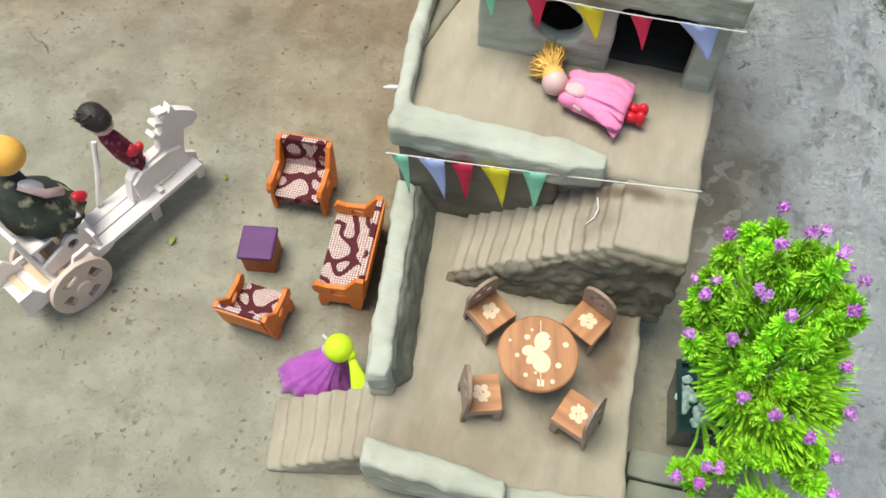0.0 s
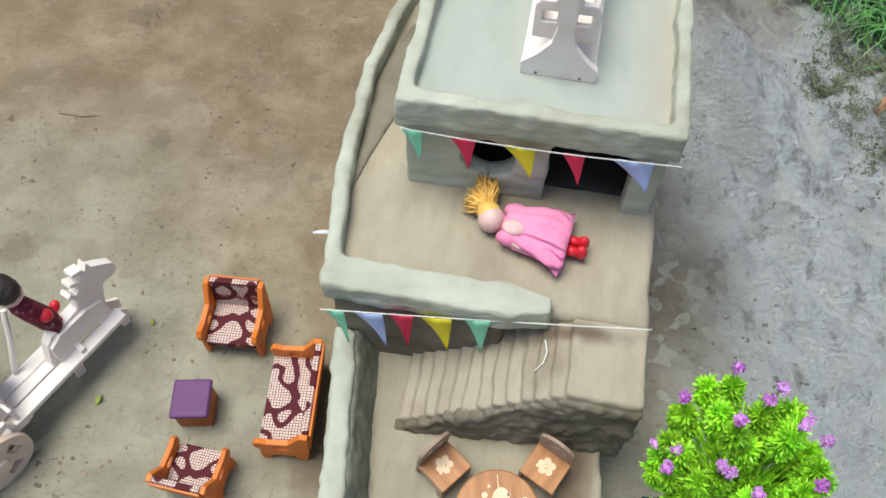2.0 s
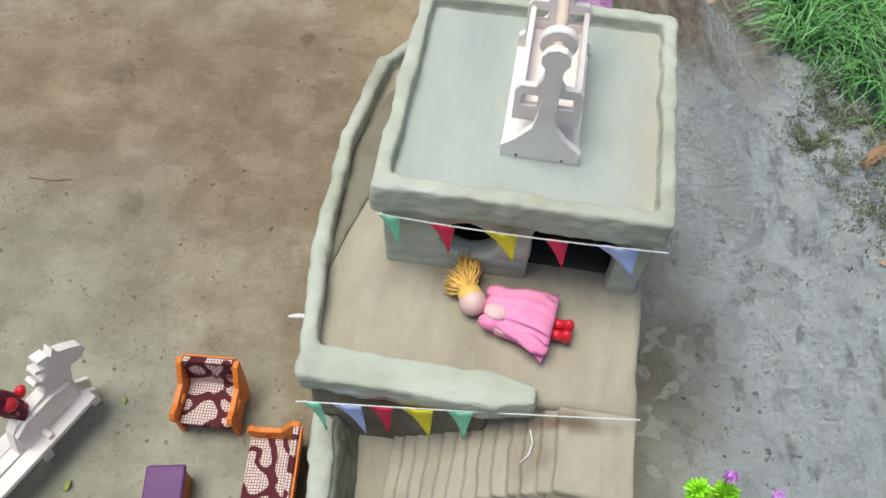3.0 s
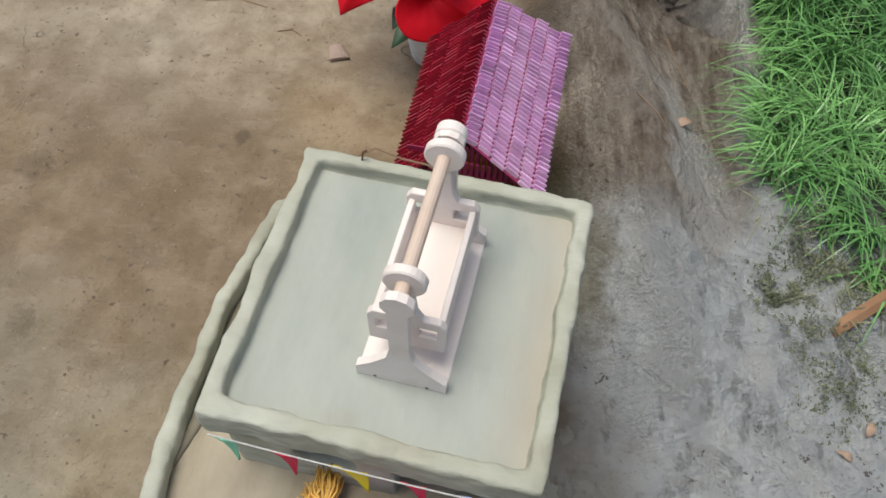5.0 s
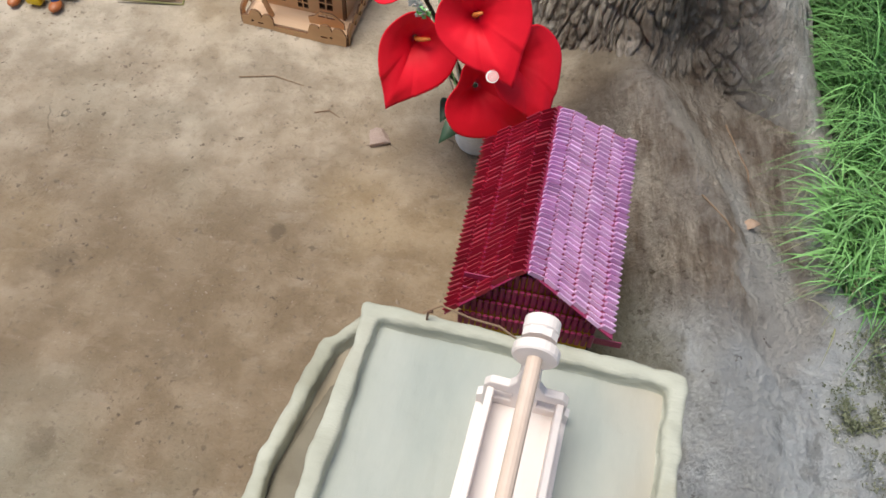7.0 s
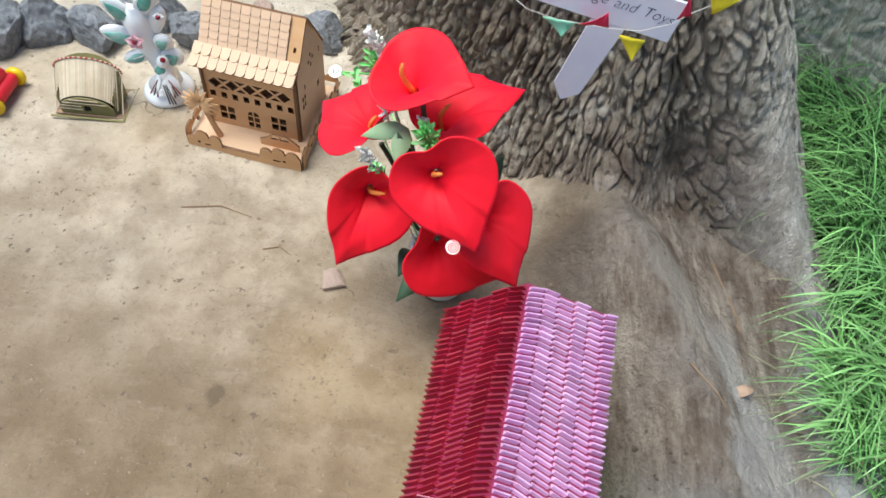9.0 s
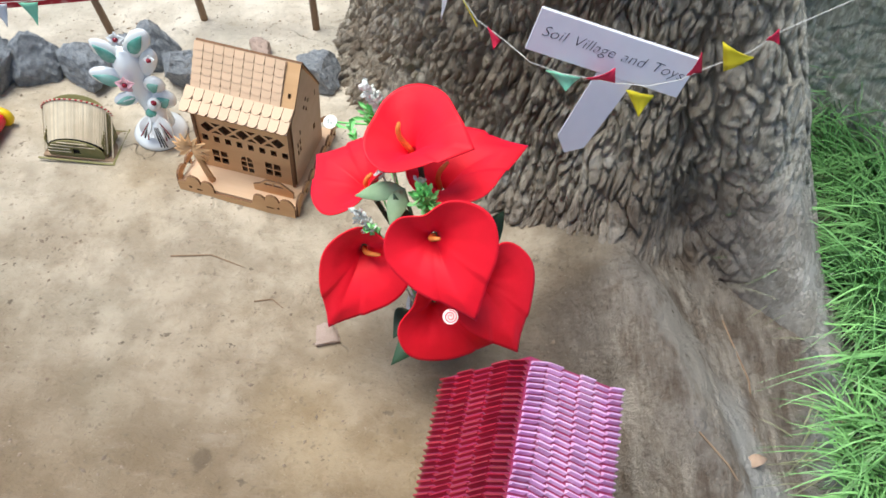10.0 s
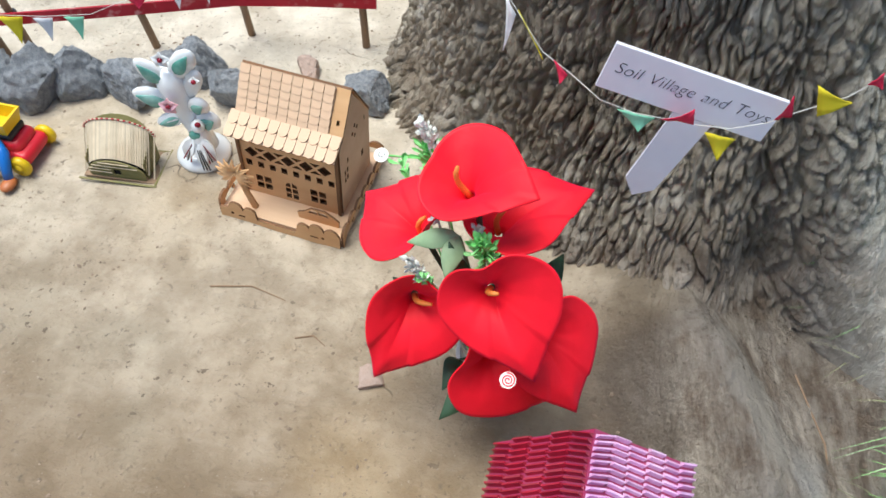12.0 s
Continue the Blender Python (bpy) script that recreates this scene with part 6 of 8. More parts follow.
def build_callas():
    random.seed(31)
    v = thing("calla_bouquet", "red felt calla lilies with green sprigs in a white pot", "flower pot", pose(0.268, 1.356, 0.002))
    O = Vector((0.268, 1.356, 0.002))
    prof = [(0.020, 0.0), (0.026, 0.001)]
    for k in range(9):
        prof += [(0.027 + 0.0011 * k, 0.004 + 0.007 * k), (0.0283 + 0.0011 * k, 0.0075 + 0.007 * k)]
    prof += [(0.038, 0.070), (0.034, 0.070), (0.033, 0.062)]
    part("pot", lathe(B(), prof, 28), POT_WHITE, v)
    flowers = [  # throat, normal, tip direction, size, cup, back, skew, width
        ((0.2530, 1.3090, 0.2472), (-0.186, -0.779, 0.599), (0.299, -0.890, -0.344), 0.0492, 1.06, 1.0, -0.19, 1.0),
        ((0.2265, 1.3779, 0.2928), (-0.516, -0.078, 0.853), (0.892, -0.450, -0.040), 0.0437, 1.35, 0.8, -0.21, 1.0),
        ((0.2571, 1.3873, 0.2426), (-0.162, 0.045, 0.986), (0.931, 0.352, -0.094), 0.0556, 1.11, 1.0, -0.07, 1.0),
        ((0.1886, 1.3848, 0.2300), (-0.375, -0.080, 0.924), (-0.742, 0.660, -0.116), 0.0480, 1.04, 1.0, 0.01, 1.0),
        ((0.1929, 1.3317, 0.1914), (0.138, -0.838, 0.528), (-0.406, -0.729, -0.550), 0.0523, 1.14, 1.0, -0.12, 0.80),
        ((0.3049, 1.3085, 0.1908), (0.415, -0.634, 0.652), (0.500, -0.580, -0.640), 0.0510, 0.81, 1.0, -0.05, 0.86),
        ((0.2632, 1.3035, 0.1500), (0.191, -0.826, 0.530), (0.918, -0.276, -0.285), 0.0508, 0.75, 0.8, 0.08, 1.0)]
    for i, (o, n, t, size, cup, back, skew, wide) in enumerate(flowers):
        fl, neck = calla(v, Vector(o) - O, n, t, size, cup, back, skew, wide, i + 1, spadix=i < 5)
        a = Vector((random.uniform(-0.012, 0.012), random.uniform(-0.012, 0.012), 0.06))
        part("stem", tube(B(), [a, a.lerp(neck, 0.5) + Vector((0, 0, 0.01)), neck], [0.0022, 0.002, 0.0028], 7), LEAF_DARK, v)
    # a small white spiral disc below the middle flower's tip
    bm = B()
    lathe(bm, [(0.0064, -0.0004), (0.0064, 0.0004)], 24)
    disc_m = frame_of(Vector((0.2732, 1.2450, 0.2265)) - O, (0.0, -0.55, 0.83), (0, 1, 0))
    bmesh.ops.transform(bm, matrix=disc_m, verts=bm.verts)
    disc = part("white_disc", bm, WHITE_BUD, v, "white disc with a red spiral line")
    bm = B()
    pts = [disc_m @ Vector((math.cos(a) * (0.0008 + 0.00034 * a), math.sin(a) * (0.0008 + 0.00034 * a), 0.0006)) for a in [0.35 * k for k in range(42)]]
    tube(bm, pts, 0.00048, 5)
    part("spiral", bm, RED_FELT, disc)
    big = [((0.228, 1.352, 0.262), (0.184, 1.350, 0.252), 0.0085, LEAF_MID), ((0.226, 1.352, 0.262), (0.218, 1.322, 0.244), 0.0088, LEAF_MID), ((0.235, 1.330, 0.10), (0.222, 1.296, 0.105), 0.012, LEAF_DARK),
           ((0.29, 1.36, 0.13), (0.330, 1.432, 0.15), 0.013, LEAF_DARK), ((0.21, 1.36, 0.13), (0.165, 1.385, 0.15), 0.012, LEAF_DARK), ((0.25, 1.31, 0.10), (0.222, 1.268, 0.10), 0.013, LEAF_DARK),
           ((0.225, 1.36, 0.21), (0.222, 1.338, 0.262), 0.011, LEAF_DARK)]
    for b, t, w, m in big:
        bm = B()
        leaf_blade(bm, Vector(b) - O, Vector(t) - O, w, (0, -0.5, 0.85), 0.06 if m is LEAF_MID else 0.2)
        tube(bm, [Vector((0, 0, 0.065)), (Vector(b) - O) * 0.6 + Vector((0, 0, 0.03)), Vector(b) - O], 0.0012, 5)
        lf = part("leaf", bm, m, v, smooth=True)
        so = lf.modifiers.new("cloth", "SOLIDIFY")
        so.thickness = 0.0008
    sprigs = [((0.196, 1.440, 0.265), LEAF_PALE, 110, 0.034), ((0.246, 1.338, 0.272), LEAF_PALE, 120, 0.026), ((0.242, 1.352, 0.270), WHITE_BUD, 14, 0.018), ((0.188, 1.332, 0.250), WHITE_BUD, 60, 0.030), ((0.203, 1.330, 0.232), LEAF_PALE, 10, 0.018),
              ((0.188, 1.446, 0.292), WHITE_BUD, 80, 0.034), ((0.165, 1.470, 0.215), LEAF_PALE, 9, 0.024), ((0.205, 1.375, 0.262), WHITE_BUD, 8, 0.012)]
    for c, m, n, size in sprigs:
        c = Vector(c) - O
        bm = B()
        root = Vector((c.x * 0.3, c.y * 0.3, 0.066))
        tube(bm, [root, root.lerp(c, 0.6) + Vector((0, 0, 0.02)), c], 0.0010, 5)
        d0 = (c - root).normalized() + Vector((-0.4, 0.1, 0.1)) * (1 if m is WHITE_BUD else 0.3)
        for k in range(n):
            d = (d0 + Vector([random.gauss(0, 0.55) for _ in range(3)])).normalized()
            p = c - d0.normalized() * size * random.random()
            if m is WHITE_BUD:
                needle(bm, p, d, 0.0105, 0.0026)
            else:
                needle(bm, p, d, size * random.uniform(0.4, 0.75), 0.0021 if n > 20 else 0.0042)
        part("sprig", bm, m, v)
    bm = B()
    lathe(bm, [(0.0, -0.0005), (0.0075, -0.0003), (0.0075, 0.0005), (0.0, 0.0005)], 20, pose(0.142 - O.x, 1.494 - O.y, 0.20 - O.z, 25, -8, 0))
    for k in range(5):
        ball(bm, (0.142 - O.x + 0.003 * math.cos(k * 1.26), 1.494 - O.y + 0.003 * math.sin(k * 1.26), 0.202 - O.z), 0.0012, sub=1)
    bl = part("white_blossom", bm, WHITE_BUD, v)
    part("stem", tube(B(), [(0, 0, 0.066), (-0.05, 0.08, 0.16), (-0.085, 0.145, 0.19), (0.142 - O.x, 1.494 - O.y, 0.2 - O.z)], 0.0012, 5), LEAF_PALE, v)


build_callas()


# ---- laser-cut plywood house ----
def scallops(x0, x1, y0, y1, n):
    """A board's outline with n half-round bumps along its top edge."""
    pts = [(x0, y0), (x1, y0)]
    w = (x1 - x0) / n
    for k in range(n):
        c = x1 - w * (k + 0.5)
        pts += circle(c, y1, w / 2, 7, 0.0, math.pi)
    return pts


def window_holes(cx, cz, w, h, bar=0.0016):
    out = []
    for sx in (-1, 1):
        for sz in (-1, 1):
            x, z = cx + sx * (w / 4 + bar / 4), cz + sz * (h / 4 + bar / 4)
            out.append(rect(x - w / 4 + bar / 2, z - h / 4 + bar / 2, x + w / 4 - bar / 2, z + h / 4 - bar / 2))
    return out


def build_plywood_house():
    h = thing("plywood_house", "laser-cut plywood doll house with scalloped roof tiles and fence", "doll house", pose(0.021, 1.617, 0.007, 0, 2.0, -12.6))
    def ply(outline, thick, holes=(), m=None):
        return plate(B(), outline, thick, holes, m, edge=1)

    part("floor", box(B(), -0.078, -0.075, -0.012, 0.078, 0.075, 0.006, 0.0004), [PLY_LIGHT, PLY_BURNT_AND_UNLIT], h)
    # scalloped fence boards
    fence = Matrix.Translation((0, -0.0755, 0)) @ UPRIGHT
    front = [(-0.078, -0.008), (0.078, -0.008), (0.078, 0.014)] + circle(0.067, 0.016, 0.009, 7, 0.2, math.pi) + circle(0.048, 0.018, 0.009, 7, 0.0, math.pi) + circle(0.031, 0.015, 0.008, 7, 0.0, math.pi)
    front += [(0.021, 0.004), (-0.030, 0.004)] + circle(-0.039, 0.014, 0.008, 7, 0.0, math.pi) + circle(-0.057, 0.017, 0.009, 7, 0.0, math.pi) + [(-0.068, 0.014), (-0.078, 0.012)]
    part("fence_board", ply(front, 0.003, [circle(0.056, 0.006, 0.0022, 8), circle(-0.062, 0.006, 0.0022, 8), rect(0.040, 0.003, 0.050, 0.0055), rect(-0.054, 0.003, -0.046, 0.0055)], fence), [PLY, PLY_BURNT_AND_UNLIT], h)
    side = scallops(-0.075, 0.075, -0.008, 0.014, 7)
    holes = [rect(-0.064 + 0.0214 * k, 0.006, -0.060 + 0.0214 * k, 0.011) for k in range(7)]
    for x in (0.0782, -0.0812):
        part("fence_board", ply(side, 0.003, holes, Matrix.Translation((x, 0, 0)) @ SIDEWAYS), [PLY, PLY_BURNT_AND_UNLIT], h)
    part("fence_board", ply(scallops(-0.078, 0.078, -0.008, 0.014, 7), 0.003, m=Matrix.Translation((0, 0.0785, 0)) @ UPRIGHT), [PLY, PLY_BURNT_AND_UNLIT], h)
    # walls
    wf, wb = -0.034, 0.058
    holes = window_holes(-0.036, 0.028, 0.021, 0.023) + window_holes(0.035, 0.028, 0.021, 0.023)
    holes += [rect(-0.008, 0.012, -0.001, 0.020), rect(0.001, 0.012, 0.008, 0.020), rect(-0.008, 0.022, -0.001, 0.030), rect(0.001, 0.022, 0.008, 0.030)]
    holes += [[(-0.008, 0.032), (-0.001, 0.032), (-0.001, 0.040), (-0.006, 0.038)], [(0.001, 0.032), (0.008, 0.032), (0.006, 0.038), (0.001, 0.040)]]
    holes += [rect(-0.055 + 0.0150 * k, 0.0545, -0.0475 + 0.0150 * k, 0.0640) for k in range(8)]
    for k in range(5):
        x = -0.046 + 0.023 * k
        holes.append([(x - 0.009, 0.0785), (x, 0.0700), (x + 0.009, 0.0785), (x, 0.0870)])
        if k < 4:
            holes.append([(x + 0.0045, 0.0700), (x + 0.0185, 0.0700), (x + 0.0115, 0.0755)])
            holes.append([(x + 0.0045, 0.0870), (x + 0.0185, 0.0870), (x + 0.0115, 0.0815)])
    part("front_wall", ply(rect(-0.062, 0.006, 0.062, 0.111), 0.003, holes, Matrix.Translation((0, wf, 0)) @ UPRIGHT), [PLY, PLY_BURNT_AND_UNLIT], h)
    # dark sheet added behind the windows to paint the unlit inside
    part("unlit_backing", box(B(), -0.058, wf + 0.006, 0.006, 0.058, wf + 0.008, 0.110, 0.0002), PLY_BURNT_AND_UNLIT, h, "dark sheet standing in for the unlit inside behind the cut windows")
    gable = [(wf, 0.006), (wb, 0.006), (wb, 0.100), (0.008, 0.168), (wf, 0.111)]
    gh = [rect(-0.023, 0.050, -0.019, 0.058), rect(-0.016, 0.050, -0.012, 0.058), rect(-0.023, 0.062, -0.019, 0.070), rect(-0.016, 0.062, -0.012, 0.070), rect(-0.013, 0.076, -0.010, 0.084)]
    gh += [[(0.010, 0.098), (0.013, 0.0945), (0.016, 0.098), (0.013, 0.1015)], [(0.003, 0.106), (0.006, 0.1025), (0.009, 0.106), (0.006, 0.1095)], [(0.017, 0.106), (0.020, 0.1025), (0.023, 0.106), (0.020, 0.1095)], [(0.010, 0.114), (0.013, 0.1105), (0.016, 0.114), (0.013, 0.1175)]]
    gh += [rect(0.030, 0.045, 0.036, 0.054), rect(0.042, 0.095, 0.044, 0.104)]
    for x in (0.0622, -0.0652):
        part("gable_wall", ply(gable, 0.003, gh, Matrix.Translation((x, 0, 0)) @ SIDEWAYS), [PLY_LIGHT, PLY_BURNT_AND_UNLIT], h)
    part("back_wall", box(B(), -0.062, wb - 0.003, 0.006, 0.062, wb, 0.085, 0.0002), [PLY, PLY_BURNT_AND_UNLIT], h)
    for x in (-0.0635, 0.0605):
        part("corner_post", box(B(), x, wf - 0.0055, 0.006, x + 0.004, wf - 0.0032, 0.110, 0.0003), PLY_BURNT_AND_UNLIT, h)
    # roof boards with scalloped shingles
    def roof(name, x0, x1, p, q, rows, cols, material, label):
        p, q = Vector((0, *p)), Vector((0, *q))
        d = (q - p)
        nrm = Vector((0, -d.z, d.y)).normalized()
        nrm = nrm if nrm.z > 0 else -nrm
        m = Matrix.Translation((0, p.y, p.z)) @ Matrix(((1, 0, 0), (0, d.normalized().y, nrm.y), (0, d.normalized().z, nrm.z))).to_4x4()
        board = part(name, ply(rect(x0, 0, x1, d.length), 0.0025, m=m), [material, PLY_BURNT_AND_UNLIT], h, label)
        w, l = (x1 - x0) / cols, d.length / rows
        tile = None
        for r in range(rows):
            for c in range(cols):
                bm = B()
                out = [(-w / 2 + 0.0003, 0), (w / 2 - 0.0003, 0)] + [(x, y) for x, y in circle(0, l * 0.72, w / 2 - 0.0003, 7, 0.0, math.pi)]
                out = [(x, min(y, l * 1.12)) for x, y in out]
                if tile is None:
                    plate(bm, out, 0.0016, edge=1)
                    tile = part("shingle", bm, [material, PLY_BURNT_AND_UNLIT], board)
                    ob = tile
                else:
                    bm.free()
                    ob = new("shingle", tile.data)
                    ob.parent = board
                ob.matrix_basis = m @ pose(x0 + w * (c + 0.5), l * r, 0.0027 + 0.0003 * (rows - r), 1.3 + 0.8 * random.random(), 0, random.uniform(-1, 1))
        return board
    roof("roof", -0.063, 0.050, (0.008, 0.1725), (-0.024, 0.1275), 6, 9, PLY_LIGHT, "steep upper roof with round shingles")
    part("barge_board", ply(rect(0.0505, 0, 0.067, 0.060), 0.0028, [rect(0.057, 0.036, 0.0605, 0.042)], pose(0, 0.008, 0.1725, 0, 0, 0) @ Matrix(((1, 0, 0), (0, -0.58, -0.815), (0, -0.815, 0.58))).to_4x4()), [PLY, PLY_BURNT_AND_UNLIT], h)
    roof("porch_roof", -0.068, 0.067, (-0.024, 0.1275), (-0.052, 0.1125), 2, 11, PLY_LIGHT, "pale lower roof with round shingles")
    part("roof_board", ply(rect(-0.067, 0, 0.064, 0.085), 0.0025, m=pose(0, 0.008, 0.1725) @ Matrix(((-1, 0, 0), (0, 0.55, 0.835), (0, -0.835, 0.55))).to_4x4()), [PLY, PLY_BURNT_AND_UNLIT], h)
    # cut-out palm and car on the porch
    palm = B()
    tube(palm, [(-0.040, -0.060, 0.006), (-0.047, -0.061, 0.030), (-0.057, -0.062, 0.066)], [0.0042, 0.0036, 0.003], 6)
    for k in range(11):
        a = radians(-40 + 26 * k)
        c = Vector((-0.057, -0.062, 0.066))
        e = c + Vector((math.cos(a), -0.15, math.sin(a))) * 0.025
        leaf_blade(palm, c, e + Vector((0, 0, -0.004)), 0.0032, (0, -1, 0.2), 0.15)
    pm = part("palm", palm, [PLY, PLY_BURNT_AND_UNLIT], h, "cut-out plywood palm tree")
    s = pm.modifiers.new("ply", "SOLIDIFY")
    s.thickness = 0.0018
    car = [(0.016, 0.006), (0.068, 0.006), (0.069, 0.016), (0.062, 0.022), (0.052, 0.029), (0.033, 0.029), (0.024, 0.020), (0.015, 0.016)]
    part("car_cutout", ply(car, 0.0025, [[(0.029, 0.0205), (0.034, 0.0265), (0.041, 0.0265), (0.041, 0.0205)], [(0.043, 0.0205), (0.043, 0.0265), (0.051, 0.0265), (0.056, 0.0205)]], Matrix.Translation((0, -0.055, 0)) @ UPRIGHT), [PLY, PLY_BURNT_AND_UNLIT], h, "cut-out plywood car")


build_plywood_house()


# ---- porcelain figurine ----
def build_figurine():
    f = thing("figurine", "white glazed porcelain flower figurine with green and pink details", "figurine", pose(-0.118, 1.652, 0.006))
    part("base", lathe(B(), [(0.030, 0), (0.034, 0.003), (0.035, 0.009), (0.031, 0.015), (0.022, 0.019), (0.010, 0.022)], 28), GLAZE, f, smooth=True)
    part("stem", tube(B(), [(0.004, 0.004, 0.015), (0.0, 0.004, 0.05), (-0.010, 0.004, 0.09), (-0.014, 0.002, 0.125), (-0.012, 0.0, 0.145)], [0.017, 0.014, 0.017, 0.019, 0.010], 16), GLAZE, f, smooth=True)
    lobes = [((-0.006, 0.0, 0.090), (-0.062, -0.008, 0.112), 0.013, GLAZE_LEAF), ((-0.010, 0, 0.115), (-0.047, -0.006, 0.160), 0.012, GLAZE), ((-0.012, 0, 0.130), (0.022, -0.004, 0.176), 0.013, GLAZE), ((0.0, 0, 0.10), (0.024, -0.006, 0.150), 0.010, GLAZE),
             ((0.0, -0.002, 0.085), (0.026, -0.012, 0.105), 0.012, GLAZE), ((0.004, 0, 0.06), (0.034, -0.010, 0.080), 0.014, GLAZE), ((-0.002, 0, 0.075), (-0.040, -0.016, 0.070), 0.010, GLAZE)]
    for i, (a, b, r, m) in enumerate(lobes):
        a, b, r = Vector(a), Vector(b), r * 1.08
        bm = tube(B(), [a, a.lerp(b, 0.25), a.lerp(b, 0.5), a.lerp(b, 0.75), a.lerp(b, 0.92), b], [r * 0.45, r * 0.8, r, r * 0.95, r * 0.6, r * 0.15], 14)
        for v in bm.verts:
            c = a.lerp(b, max(0.0, min(1.0, (v.co - a).dot(b - a) / (b - a).length_squared)))
            v.co.y = c.y + (v.co.y - c.y) * 0.5
        petal = part("petal", bm, GLAZE, f, smooth=True)
        if i != 3:
            bm = B()
            out = Vector((0, -r * 0.5 - 0.0006, 0.0012))
            leaf_blade(bm, a.lerp(b, 0.30) + out, a.lerp(b, 0.90) + out * 0.9, r * 0.55, (0, -1, 0.25), 0.02)
            brush = part("brush_mark", bm, GLAZE_BRUSH, petal, "teal brush stroke", smooth=True)
            brush.modifiers.new("glaze", "SOLIDIFY").thickness = 0.0008
    for c, s, m in (((-0.014, -0.022, 0.108), 0.012, GLAZE_PINK), ((-0.014, -0.006, 0.164), 0.011, GLAZE), ((0.022, -0.014, 0.142), 0.0065, GLAZE)):
        bm = B()
        for k in range(5):
            a = 2 * math.pi * k / 5 + 0.3
            leaf_blade(bm, c, (c[0] + s * math.cos(a), c[1] - 0.004, c[2] + s * math.sin(a)), s * 0.42, (0, -1, 0.4), 0.2)
        fl = part("flower", bm, m, f, "small porcelain flower")
        so = fl.modifiers.new("thick", "SOLIDIFY")
        so.thickness = 0.002
        bm = B()
        ball(bm, (c[0], c[1] - 0.004, c[2] + 0.001), 0.0032, sub=2)
        part("flower_eye", bm, GLAZE_RED, fl, smooth=True)
    bird = B()
    ball(bird, (0.008, -0.014, 0.046), 0.015, (0.9, 0.9, 1.5), 3)
    ball(bird, (0.010, -0.016, 0.070), 0.009, (1, 1, 1), 2)
    b = part("bird", bird, GLAZE, f, "white porcelain bird with striped tail", smooth=True)
    for sx in (-1, 1):
        bm = B()
        leaf_blade(bm, (0.008 + 0.006 * sx, -0.024, 0.056), (0.008 + 0.019 * sx, -0.030, 0.022), 0.008, (0.3 * sx, -1, 0.2), 0.1)
        w = part("wing", bm, GLAZE, b)
        so = w.modifiers.new("thick", "SOLIDIFY")
        so.thickness = 0.003
        for k in range(3):
            tip = Vector((0.008 + (0.012 + 0.004 * k) * sx, -0.034, 0.024 + 0.003 * k))
            part("stripe", tube(B(), [(0.008 + 0.007 * sx, -0.0285, 0.050), tip], [0.0004, 0.0010], 5), GLAZE_RED if k != 1 else TOY_BLACK, w)
    bm = B()
    leaf_blade(bm, (0.009, -0.027, 0.050), (0.016, -0.036, 0.014), 0.007, (0, -1, 0.2), 0.1)
    w = part("tail", bm, GLAZE, b)
    so = w.modifiers.new("thick", "SOLIDIFY")
    so.thickness = 0.003
    for k in range(3):
        part("stripe", tube(B(), [(0.008 + 0.002 * k, -0.033, 0.045), (0.012 + 0.004 * k, -0.0385, 0.016)], [0.0005, 0.0010], 5), TOY_BLACK, w)
    bm = B()
    ball(bm, (0.006, -0.020, 0.058), 0.010, (0.9, 0.6, 0.8), 2)
    part("breast", bm, GLAZE_GREEN, b, smooth=True)
    bm = B()
    ball(bm, (0.013, -0.022, 0.078), 0.004, (1, 0.7, 1), 2)
    part("crest", bm, GLAZE_RED, b, smooth=True)


build_figurine()


